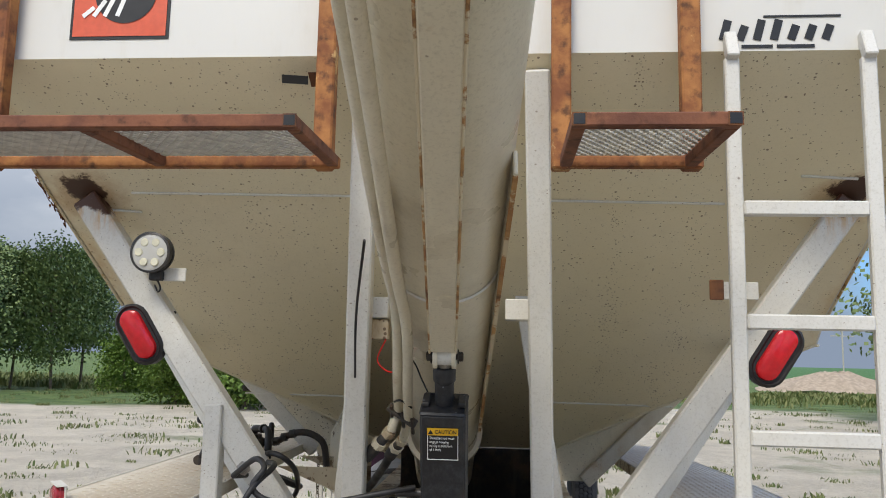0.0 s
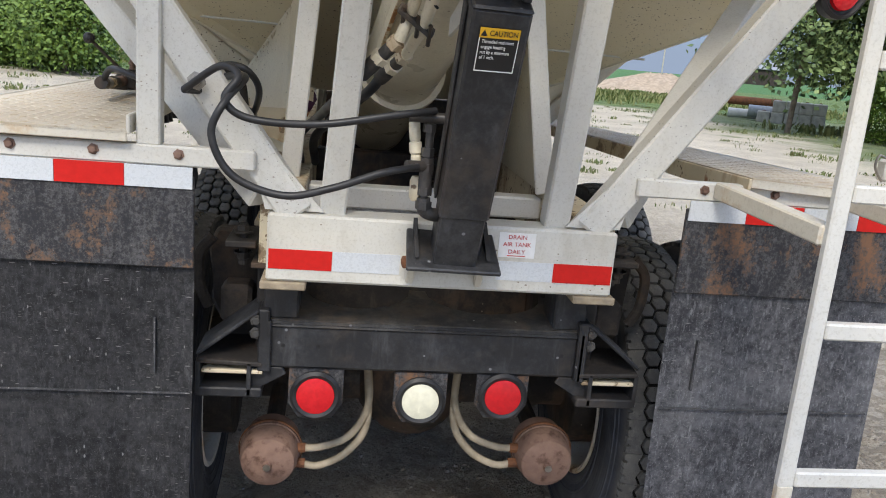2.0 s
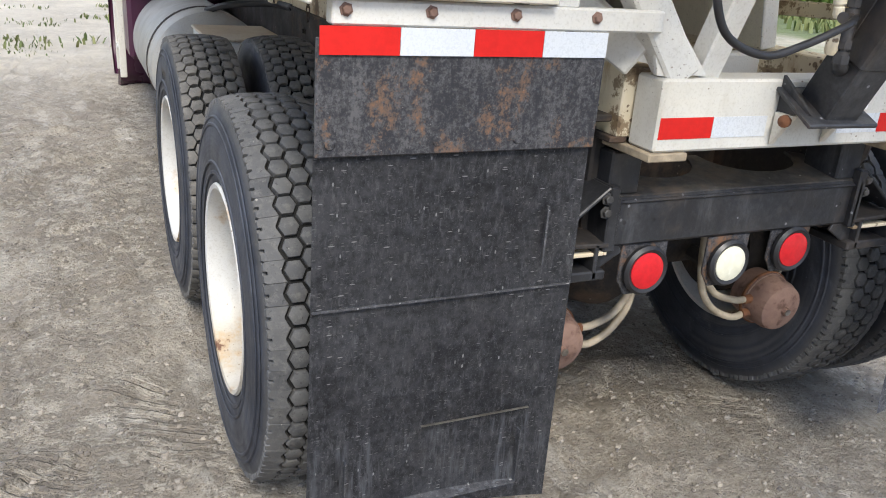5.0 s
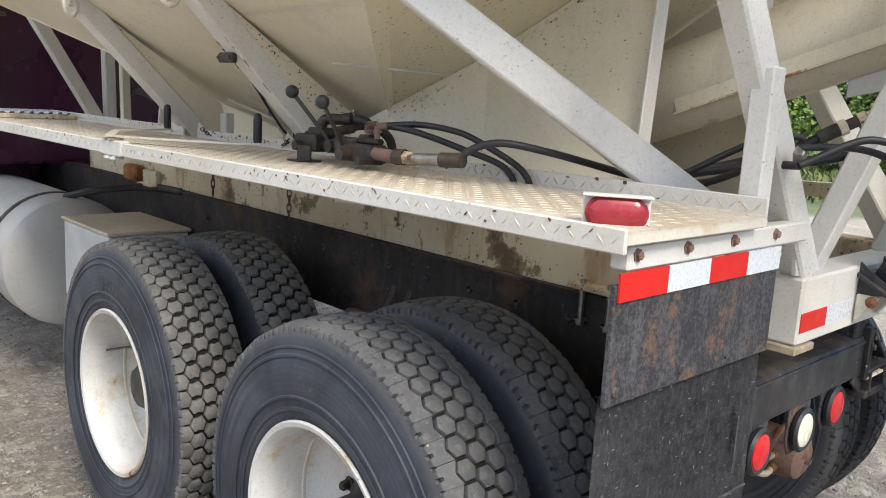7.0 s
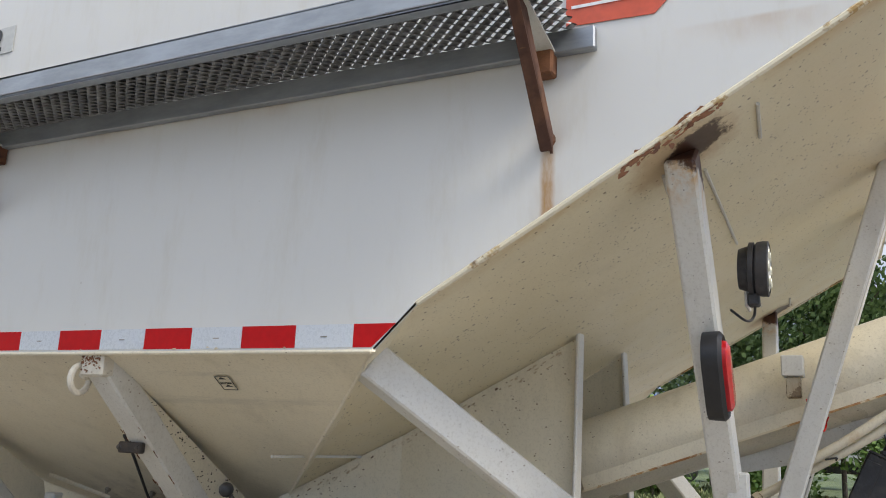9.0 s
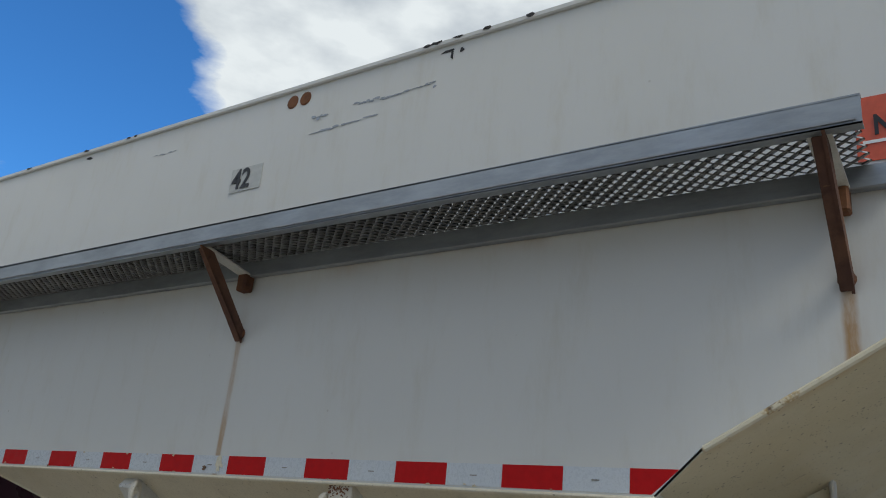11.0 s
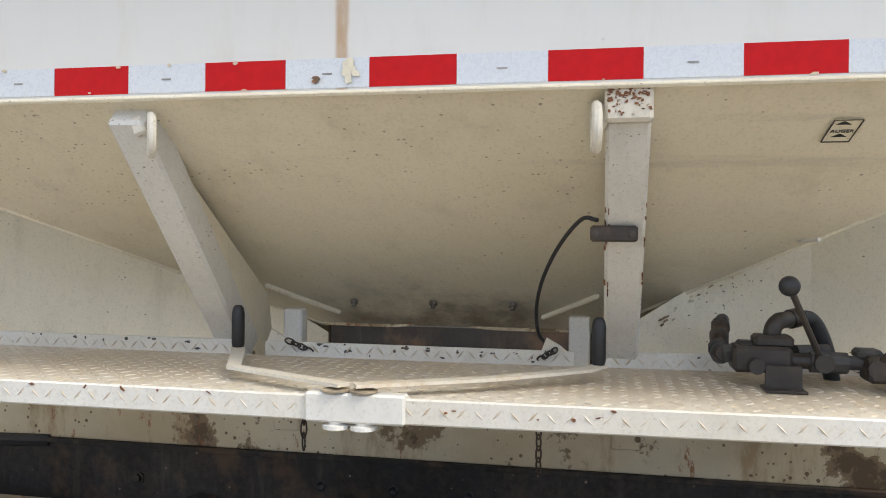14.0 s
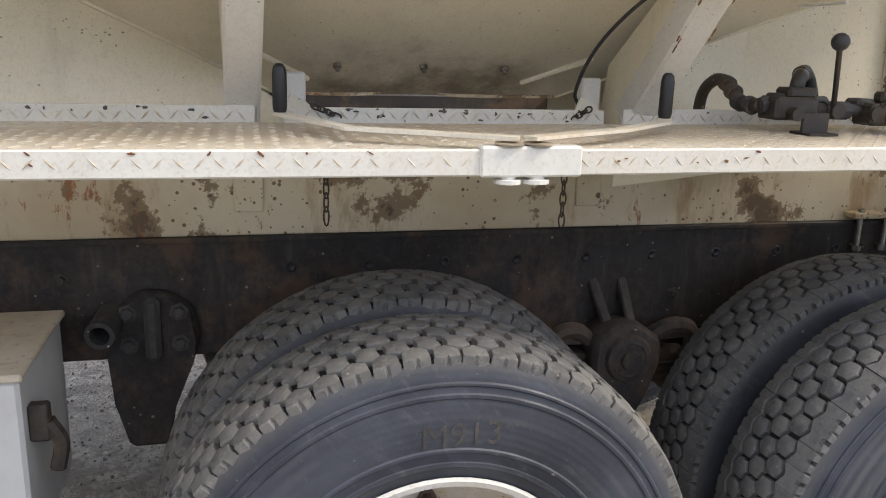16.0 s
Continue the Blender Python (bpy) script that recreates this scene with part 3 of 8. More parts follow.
k.color(c)
k.bump(k.noise(60, 4), 0.25, 0.004)
M_hanger = k.m

# tyre rubber with dry mud
k = Net("tyre sidewall rubber", 0.6)
X, Y, Z = k.xyz()
rad = k.math('SQRT', k.math('ADD', k.math('MULTIPLY', Y, Y), k.math('MULTIPLY', Z, Z)))
wob = k.math('ADD', rad, k.math('MULTIPLY', k.noise(6, 5), 0.012))
c = k.mix(k.ramp(k.noise(5, 6, 0.6), 0.35, 0.75), (0.022, 0.025, 0.034), (0.050, 0.056, 0.073))
for lo, hi, amt in ((0.390, 0.425, 0.32), (0.440, 0.456, 0.5), (0.470, 0.480, 0.35), (0.332, 0.350, 0.45)):
    ring = k.math('MULTIPLY', k.ramp(wob, lo - 0.006, lo + 0.006), k.ramp(wob, hi - 0.006, hi + 0.006, 1.0, 0.0))
    c = k.mix(k.math('MULTIPLY', ring, k.ramp(k.noise(3, 5), 0.35, 0.65, 0.0, amt)), c, (0.115, 0.115, 0.115))
c = k.mix(k.ramp(wob, 0.515, 0.55, 0.0, 0.55), c, (0.095, 0.090, 0.080))
c = k.mix(k.ramp(k.noise(18, 8, 0.8, (1, 1, 0.35)), 0.52, 0.74, 0, 0.6), c, (0.12, 0.122, 0.128))
c = k.mix(k.ramp(k.noise(45, 7, 0.8), 0.58, 0.72, 0, 0.5), c, (0.15, 0.148, 0.14))
c = k.mix(k.math('MULTIPLY', k.dots(55, 0.25, 0.95), 0.6), c, (0.22, 0.215, 0.20))
k.color(c)
k.rough(k.ramp(k.noise(7, 5), 0.3, 0.7, 0.48, 0.75))
k.bump(k.math('ADD', k.noise(26, 6, 0.7), k.math('MULTIPLY', k.math('SINE', k.math('MULTIPLY', rad, 420.0)), 0.12)), 0.25, 0.004)
M_tyre = k.m


def tread_rubber(name, a, b, dust, amount):
    k = Net(name, 0.8)
    geo = k.t.nodes.new("ShaderNodeNewGeometry")
    c = k.mix(geo.outputs["Random Per Island"], a, b)
    c = k.mix(k.ramp(k.noise(7, 6, 0.65), 0.42, 0.66, 0, amount), c, dust)
    c = k.mix(k.ramp(k.noise(55, 7, 0.75), 0.46, 0.72, 0, 0.6), c, tuple(v * 1.2 for v in dust))
    c = k.mix(k.ramp(k.noise(90, 5, 0.7), 0.58, 0.70, 0, 0.7), c, (0.022, 0.021, 0.020))
    c = k.mix(k.math('MULTIPLY', k.dots(90, 0.3, 0.97), 0.8), c, (0.34, 0.32, 0.28))
    k.color(c)
    k.bump(k.noise(110, 5, 0.7), 0.45, 0.003)
    return k.m


M_tread = tread_rubber("dark tread rubber", (0.064, 0.065, 0.068), (0.105, 0.105, 0.106), (0.150, 0.145, 0.136), 0.5)
M_tread_dusty = tread_rubber("dusty tread rubber", (0.078, 0.076, 0.074), (0.130, 0.125, 0.116), (0.185, 0.174, 0.155), 0.8)
# near-black rubber: the shade deep between tread blocks is put into this colour
M_groove_shade = plain("tread groove with painted shade", (0.011, 0.011, 0.011), 0.95, 0, 0.3, 20, 0.1)

# ground: pale sandy hardstanding with gravel, browner in the ruts; grass further out
k = Net("sandy gravel ground", 0.95)
X, Y, Z = k.xyz()
c = k.mix(k.ramp(k.noise(0.35, 6, 0.6), 0.35, 0.65), (0.45, 0.395, 0.315), (0.56, 0.505, 0.415))
c = k.mix(k.ramp(k.noise(2.2, 7, 0.7), 0.38, 0.72, 0, 0.7), c, (0.30, 0.255, 0.20))
c = k.mix(k.ramp(k.noise(9, 7, 0.75), 0.46, 0.68, 0, 0.65), c, (0.58, 0.53, 0.445))
c = k.mix(k.ramp(k.noise(26, 7, 0.8), 0.50, 0.64, 0, 0.75), c, (0.235, 0.195, 0.15))
c = k.mix(k.ramp(k.noise(70, 6, 0.75), 0.45, 0.66, 0, 0.7), c, (0.22, 0.185, 0.145))
c = k.mix(k.math('MULTIPLY', k.dots(110, 0.42, 0.86), 0.6), c, (0.50, 0.45, 0.37))
c = k.mix(k.math('MULTIPLY', k.dots(85, 0.36, 0.86), 0.85), c, (0.115, 0.10, 0.085))
c = k.mix(k.math('MULTIPLY', k.dots(33, 0.30, 0.95), 0.6), c, (0.42, 0.38, 0.32))
loose = k.math('MULTIPLY', k.ramp(k.noise(8.5, 9, 0.72), 0.475, 0.535), k.ramp(k.noise(0.9, 5, 0.6), 0.36, 0.56, 0.15, 0.85))
c = k.mix(loose, c, (0.285, 0.245, 0.195))
c = k.mix(k.math('MULTIPLY', k.ramp(k.noise(3.3, 8, 0.7, (1, 0.5, 1)), 0.54, 0.62), 0.5), c, (0.62, 0.575, 0.495))
# ribbed wheel tracks
track = None
for x0, slope, width in ((-1.50, -0.35, 0.12), (-1.90, -0.30, 0.13), (-2.45, -0.22, 0.14), (0.55, 0.04, 0.11), (-3.1, 0.2, 0.14)):
    off = k.math('ABSOLUTE', k.math('SUBTRACT', k.math('SUBTRACT', X, x0), k.math('MULTIPLY', k.math('SUBTRACT', Y, 1.2), slope)))
    band = k.ramp(off, width * 0.8, width, 1.0, 0.0)
    track = band if track is None else k.math('MAXIMUM', track, band)
rib = k.ramp(k.math('SINE', k.math('ADD', k.math('MULTIPLY', Y, 112.0), k.math('MULTIPLY', X, 60.0))), -0.2, 0.4)
track = k.math('MULTIPLY', k.math('MULTIPLY', track, rib), k.ramp(k.noise(1.7, 5), 0.46, 0.60))
c = k.mix(k.math('MULTIPLY', track, 0.35), c, (0.21, 0.175, 0.135))
away = k.math('SQRT', k.math('ADD', k.math('POWER', X, 2.0), k.math('POWER', k.math('SUBTRACT', Y, 2.0), 2.0)))
c = k.mix(k.math('MULTIPLY', k.ramp(away, 3.8, 7.5), k.ramp(k.noise(0.5, 7, 0.7), 0.30, 0.62, 0.9, 0.45)), c, (0.67, 0.605, 0.49))
far = k.ramp(k.math('ADD', k.math('ADD', Y, k.math('MULTIPLY', k.math('MAXIMUM', k.math('MULTIPLY', X, -1.0), 0.0), 0.5)), k.math('MULTIPLY', k.noise(0.12, 5), 16.0)), 42.0, 45.0)
weed = k.math('MULTIPLY', k.ramp(k.noise(0.22, 6, 0.65), 0.56, 0.66), k.ramp(Y, 8.0, 20.0))
green = k.mix(k.ramp(k.noise(0.8, 6), 0.35, 0.65), (0.070, 0.125, 0.030), (0.13, 0.19, 0.055))
east = k.ramp(k.math('ADD', X, k.math('MULTIPLY', k.noise(0.3, 5), 10.0)), 17.0, 20.0)
c = k.mix(k.math('MAXIMUM', k.math('MULTIPLY', east, 0.85), k.math('MAXIMUM', far, k.math('MULTIPLY', weed, 0.7))), c, green)
crop = k.math('MULTIPLY', k.ramp(Y, 110.0, 118.0), k.ramp(X, 5.0, 25.0))
c = k.mix(crop, c, (0.055, 0.15, 0.04))
k.color(c)
k.bump(k.math('SUBTRACT', k.math('ADD', k.math('ADD', k.noise(45, 6, 0.75), k.math('MULTIPLY', k.dots(85, 0.4, 0.6), 0.5)), k.math('ADD', k.math('MULTIPLY', k.noise(7, 8, 0.68), 2.2), k.math('MULTIPLY', loose, 0.55))), k.math('MULTIPLY', track, 0.6)), 1.0, 0.028)
M_ground = k.m
k = Net("pebble", 0.9)
geo = k.t.nodes.new("ShaderNodeNewGeometry")
c = k.mix(geo.outputs["Random Per Island"], (0.12, 0.105, 0.090), (0.36, 0.32, 0.265))
k.color(c)
M_pebble = k.m
k = Net("weed leaves", 0.7)
geo = k.t.nodes.new("ShaderNodeNewGeometry")
k.color(k.mix(geo.outputs["Random Per Island"], (0.07, 0.11, 0.025), (0.20, 0.21, 0.08)))
M_weed = k.m


def leaf_mat(name, a, b):
    k = Net(name, 0.6)
    geo = k.t.nodes.new("ShaderNodeNewGeometry")
    k.color(k.mix(geo.outputs["Random Per Island"], a, b))
    return k.m


M_leaf_dark = leaf_mat("dark willow leaves", (0.075, 0.125, 0.045), (0.21, 0.28, 0.10))
M_leaf_light = leaf_mat("fresh green leaves", (0.06, 0.12, 0.018), (0.15, 0.23, 0.035))
M_bark = plain("grey bark", (0.13, 0.105, 0.08), 0.9, 0, 0.35, 8, 0.4)
M_soil = plain("bare earth", (0.36, 0.29, 0.22), 0.95, 0, 0.2, 3, 0.5)
M_blue = plain("blue sheet", (0.02, 0.13, 0.55), 0.5, 0, 0.1, 3, 0)
M_concrete = plain("pale concrete", (0.42, 0.40, 0.36), 0.9, 0, 0.2, 4, 0.3)


def text(name, body, size, m, material, parent, label="", wide=1.0, bold=0.0, align="CENTER"):
    cu = bpy.data.curves.new(name, 'FONT')
    cu.offset = bold
    cu.body, cu.size, cu.align_x, cu.align_y = body, size, align, 'CENTER'
    cu.extrude, cu.space_line = 0.0004, 0.9
    o = new(name + "_tmp", cu)
    me = bpy.data.meshes.new_from_object(o)
    bpy.data.objects.remove(o)
    bpy.data.curves.remove(cu)
    me.transform(m @ Matrix.Diagonal((wide, 1, 1, 1)))
    me.materials.append(material)
    ob = new(name, me)
    ob.parent = parent
    if label:
        ob["label"] = label
    return ob


def facing(x, y, z, look_dir, tilt=0.0):
    """A pose whose local x runs to the right and y up, as seen by one who faces the surface."""
    rz = {"rear": 0, "left": -90}[look_dir]
    return pose(x, y, z, 90 + tilt, 0, rz)


def ragged(o, u, v, ru, rv, rnd, bm, t=0.0008, n=9):
    """Adds an irregular flat flake at o, spread along u and v, to bm."""
    o, u, v = Vector(o), Vector(u), Vector(v)
    nn = u.cross(v).normalized()
    t = t + rnd.uniform(0.0, 0.0009)
    ps = []
    for i in range(n):
        a = 2 * math.pi * i / n
        q = rnd.uniform(0.45, 1.0)
        ps.append(o + u * (ru * q * math.cos(a)) + v * (rv * q * math.sin(a)) + nn * t)
    return sheet(ps, t, nn, bm)


# ---------------------------------------------------------------- ground
def axis_steps():
    a = np.concatenate([np.arange(-4.4, 4.4, 0.033), np.arange(4.4, 8, 0.2), np.arange(8, 30, 1.2), np.geomspace(31, 3000, 26)])
    b = np.concatenate([np.arange(4.4, 8, 0.2), np.arange(8, 30, 1.2), np.geomspace(31, 3000, 26)])
    return np.unique(np.concatenate([a, -b]))


gx = axis_steps()
gy = axis_steps() + 1.0
nx, ny = len(gx), len(gy)


def ground_z(x, y):
    r = math.hypot(x, y)
    flat = max(0.0, 1 - r / 9.0)
    h = 0.035 * noise.noise((x * 0.7, y * 0.7, 0)) + 0.012 * noise.noise((x * 3.1, y * 3.1, 4)) + (0.010 * noise.noise((x * 9.0, y * 9.0, 2)) + 0.008 * abs(noise.noise((x * 14.0, y * 14.0, 6))) + 0.085 * max(0.0, noise.noise((x * 4.3, y * 5.1, 9))) ** 1.2 + 0.055 * max(0.0, 0.28 - abs(noise.noise((x * 7.3, y * 6.1, 12)))) if r < 9 else 0.0)
    rut = 0.0
    for cx, amp in ((-2.35, 0.018), (-2.72, 0.014), (2.2, 0.015)):
        rut -= amp * math.exp(-((x - cx - 0.05 * math.sin(y * 1.3)) / 0.11) ** 2) * (1 + 0.5 * math.sin(y * 38))
    wheel = max(math.exp(-((x - s * 0.92) / 0.5) ** 2) for s in (-1, 1)) if -1 < y < 4 else 0
    far = 0.0 if r < 60 else 0.35 * noise.noise((x * 0.01, y * 0.01, 7))
    return (h * (1 - 0.9 * wheel) + rut * flat) * (1 if r < 40 else 0.3) - 0.012 + far


gv = [(float(x), float(y), ground_z(float(x), float(y))) for y in gy for x in gx]
gf = [(j * nx + i, j * nx + i + 1, (j + 1) * nx + i + 1, (j + 1) * nx + i) for j in range(ny - 1) for i in range(nx - 1)]
gm = bpy.data.meshes.new("ground")
gm.from_pydata(gv, [], gf)
gm.shade_smooth()
gm.materials.append(M_ground)
tagged(new("ground", gm), "pale sandy gravel yard with wheel ruts and weeds", "ground", kind="structure")

rng = random.Random(4)


def scatter_stones(n, x0, x1, y0, y1, smin, smax):
    vs, fs = [], []
    for _ in range(n):
        x, y = rng.uniform(x0, x1), rng.uniform(y0, y1)
        s = smin + (smax - smin) * rng.random() ** 4
        z = ground_z(x, y) + s * 0.15
        a = rng.random() * 6.28
        o = len(vs)
        for k in range(5):
            t = a + k * 1.2566
            rr = s * rng.uniform(0.7, 1.2)
            vs.append((x + rr * math.cos(t), y + rr * math.sin(t) * 0.8, z - s * 0.2))
            vs.append((x + rr * 0.6 * math.cos(t), y + rr * 0.5 * math.sin(t), z + s * rng.uniform(0.25, 0.5)))
        for k in range(5):
            l = (k + 1) % 5
            fs.append((o + 2 * k, o + 2 * l, o + 2 * l + 1, o + 2 * k + 1))
        fs.append(tuple(o + 2 * k + 1 for k in range(5)))
    me = bpy.data.meshes.new("gravel")
    me.from_pydata(vs, [], fs)
    me.materials.append(M_pebble)
    return tagged(new("gravel", me), "loose grey and tan gravel lying on the yard", "gravel", kind="stuff")


scatter_stones(36000, -4.5, 2.6, -1.0, 5.5, 0.003, 0.015)


# ---------------------------------------------------------------- tender box
tender = thing("tender_box", "white and cream painted steel hopper box with rust runs", "hopper box")
YR, YF, ZR, ZT = -0.42, 4.54, 2.72, 3.295
KR, TR = (0.585, 2.126), (0.683, 2.03)
KF, TF = (3.474, 2.148), (3.335, 2.03)
BX, BZ, BYR, BYF = 0.387, 1.535, 1.585, 2.361
HX = 1.295
for s in (-1, 1):
    side = [(TR[0], TR[1]), (TF[0], TF[1]), KF, (YF, 2.735), (YF, ZT + 0.03), (YR, ZT), (YR, ZR), KR]
    b = sheet([(s * HX, y, z) for y, z in side], 0.006, (s, 0, 0))
    part("side_wall", b, M_side, tender, "white side wall with rust runs and chips")
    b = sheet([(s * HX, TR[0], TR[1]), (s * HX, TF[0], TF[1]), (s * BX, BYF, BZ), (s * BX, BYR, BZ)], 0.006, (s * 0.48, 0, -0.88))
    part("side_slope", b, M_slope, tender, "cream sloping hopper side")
    # folded lip along the lower edge of the side wall, and along the end slopes
    part("edge_lip", beam((s * (HX + 0.004), TR[0], 2.026), (s * (HX + 0.004), TF[0], 2.026), 0.012, 0.010), M_hopper, tender)
    part("end_lip", beam((s * (HX + 0.003), KR[0], KR[1]), (s * (HX + 0.003), YR, ZR), 0.010, 0.014), M_lip, tender)
    part("end_lip", beam((s * (HX + 0.003), KF[0], KF[1]), (s * (HX + 0.003), YF, 2.735), 0.010, 0.014), M_lip, tender)
    # seam beads between the slopes
    part("weld_seam", tube([(s * HX, TR[0], TR[1]), (s * BX, BYR, BZ)], 0.005, 6, False), M_hopper, tender)
    part("weld_seam", tube([(s * HX, TF[0], TF[1]), (s * BX, BYF, BZ)], 0.005, 6, False), M_hopper, tender)
    part("top_rail", beam((s * (HX - 0.004), YR, ZT + 0.004), (s * (HX - 0.004), YF, ZT + 0.034), 0.03, 0.02), M_side, tender)
b = sheet([(-HX, YR, ZR), (HX, YR, ZR), (HX, YR, ZT), (-HX, YR, ZT)], 0.006, (0, -1, 0))
part("rear_wall", b, M_side, tender)
b = sheet([(-HX, YF, 2.735), (HX, YF, 2.735), (HX, YF, ZT + 0.03), (-HX, YF, ZT + 0.03)], 0.006, (0, 1, 0))
part("front_wall", b, M_side, tender)
for (y0, z0), (yk, zk), (yt, zt), yb, sg in (((YR, ZR), KR, TR, BYR, -1), ((YF, 2.735), KF, TF, BYF, 1)):
    n = (0, sg * 0.486, -0.874)
    b = sheet([(-HX, y0, z0), (HX, y0, z0), (HX, yk, zk), (BX, yb, BZ), (-BX, yb, BZ), (-HX, yk, zk)], 0.005, n)
    for s in (-1, 1):
        sheet([(s * HX, yk, zk), (s * HX, yt, zt), (s * BX, yb, BZ)], 0.005, n, b)
    part("rear_slope" if sg < 0 else "front_slope", b, M_rear_slope if sg < 0 else M_hopper, tender, "cream sloping hopper end with weld lines")
# stitched weld lines on the rear slope
for x0, x1, y in ((-1.02, -0.311, 0.03), (0.29, 0.82, 0.055), (-0.99, -0.52, 1.158), (0.36, 0.87, 1.175), (1.01, 1.17, -0.04), (-1.18, -1.0, -0.095), (-1.13, -1.02, 0.1)):
    z = KR[1] - 0.591 * (y - KR[0]) - 0.004
    part("weld_seam", tube([(x0, y, z), (x1, y + 0.01, z - 0.0059)], 0.004, 6, False), M_frame, tender)
b = box(-0.345, 0.345, 1.59, 2.355, 1.16, 1.532, 0.004)
part("trough", b, M_chassis, tender, "dark auger trough")
part("trough_lip", tube([(-0.392, 2.355, 1.535), (-0.392, 2.13, 1.535), (-0.396, 2.05, 1.555), (-0.396, 1.98, 1.558), (-0.392, 1.88, 1.535), (-0.392, 1.59, 1.535)], 0.005, 6), M_sill, tender)
for y in (2.217, 2.0, 1.789):
    zz = 1.615
    b = lathe([(0.0105, 0), (0.0105, 0.009), (0.006, 0.010), (0.006, 0.018), (0, 0.018)], (-0.541, y, zz), (-0.48, 0, -0.88), 8)
    part("nut", b, M_steel, tender)
# short ribs near the trough
part("rib", beam((-0.62, 2.44, 1.655), (-0.47, 2.28, 1.575), 0.006, 0.014), M_hopper, tender)
part("rib", beam((-0.60, 1.57, 1.645), (-0.47, 1.72, 1.575), 0.006, 0.014), M_hopper, tender)

# bulkhead plates below the end slopes
for s in (-1, 1):
    def bp(y, z):
        return (s * ((0.41 - 0.0714 * (z - 1.4)) if s < 0 else (0.35 - 0.164 * (z - 1.4))), y, z)
    n = (s, 0, 0.1)
    if s < 0:
        b = sheet([bp(0.51, 1.33), (-0.475, 1.05, 1.33), (-0.466, 1.05, 1.848), bp(0.51, 2.165)], 0.005, n)
        sheet([(-0.475, 1.05, 1.33), (-0.695, 1.535, 1.33), (-0.695, 1.535, 1.560), (-0.645, 1.43, 1.623), (-0.466, 1.05, 1.848)], 0.005, (-0.9, 0.4, 0), b)
    else:
        b = sheet([bp(0.51, 1.33), bp(1.66, 1.33), bp(1.66, 1.50), bp(1.35, 1.665), bp(0.51, 2.165)], 0.005, n)
    part("bulkhead_plate", b, M_plate, tender, "cream vertical plate below the hopper end")
    part("plate_flange", beam(bp(0.505, 1.33), bp(0.505, 2.19), 0.058, 0.012, (0, 1, 0)), M_frame, tender)
    part("bulkhead_plate", sheet([bp(3.57, 1.33), bp(2.34, 1.33), bp(2.34, 1.51), bp(2.6, 1.655), bp(3.55, 2.17)], 0.005, n), M_plate, tender, "cream vertical plate below the hopper end")
    part("plate_flange", beam(bp(3.57, 1.33), bp(3.55, 2.17), 0.05, 0.01, (0, 1, 0)), M_frame, tender)

# rust along the joint of the bulkhead plate and the slope
rs0 = random.Random(31)
b = bmesh.new()
for _ in range(90):
    q = rs0.random()
    y = 0.55 + 0.88 * q
    z = 2.145 - 0.595 * (y - 0.51) - abs(rs0.gauss(0, 0.014)) + 0.006
    xx = -(0.362 + 0.104 * (y - 0.51) / 0.54 if y < 1.05 else 0.466 + 0.471 * (y - 1.05)) - 0.004
    ragged((xx, y, z), (0, -0.86, 0.51), (0.07, 0.5, 0.86), rs0.uniform(0.003, 0.014), rs0.uniform(0.001, 0.005), rs0, b)
tagged(part("joint_rust", b, M_sill, tender, "rust specks along the bulkhead joint"), kind="stuff")

# reflective tape along the lower edge of the side
SY = 1.955
for i in range(-9, 9):
    ya, yb = SY - 0.1524 * i, SY - 0.1524 * (i + 1)
    ya = min(ya, 3.33)
    z0, z1 = 2.036, 2.087
    red = i % 2 == 0
    x = -HX - 0.0012
    if i == 8:
        pts = [(x, ya, z0), (x, 0.69, z0), (x, 0.632, z1), (x, ya, z1)]
    else:
        pts = [(x, ya, z0), (x, yb + 0.0006, z0), (x, yb + 0.0006, z1), (x, ya, z1)]
    tp = part("tape_segment", sheet(pts, 0.0012, (-1, 0, 0)), M_tape_red_dim if red else M_tape_white, tender, "red reflective tape" if red else "white reflective tape")
    if not red:
        part("print_mark", sheet([(x - 0.0012, (ya + yb) / 2 + 0.009, 2.059), (x - 0.0012, (ya + yb) / 2 - 0.009, 2.059), (x - 0.0012, (ya + yb) / 2 - 0.009, 2.0615), (x - 0.0012, (ya + yb) / 2 + 0.009, 2.0615)], 0.0006, (-1, 0, 0)), M_steel, tp)

# number sticker, model sign, auger sticker, torn paint marks
st = single("number_sticker", sheet([(-HX - 0.003, 2.193, 2.962), (-HX - 0.003, 2.043, 2.964), (-HX - 0.003, 2.045, 3.053), (-HX - 0.003, 2.195, 3.052)], 0.0015, (-1, 0, 0)), M_sticker_grey, "grey white sticker with black number on box side", "sticker")
text("number", "42", 0.104, facing(-HX - 0.005, 2.14, 3.006, "left"), M_ink, st, "bold black numerals", 0.86, 0.0022)
sg = single("model_sign", sheet([(-HX - 0.003, 0.262, 2.700), (-HX - 0.003, 0.08, 2.695), (-HX - 0.003, 0.045, 2.73), (-HX - 0.003, 0.04, 2.845), (-HX - 0.003, 0.262, 2.845)], 0.0015, (-1, 0, 0)), M_orange, "orange model decal with white and black lettering", "decal")
text("lettering", "NER", 0.062, facing(-HX - 0.005, 0.185, 2.775, "left"), M_ink, sg, "black lettering", 0.75, 0.002)
text("lettering", "16", 0.062, facing(-HX - 0.005, 0.085, 2.775, "left"), M_ink, sg, "black lettering", 0.75)
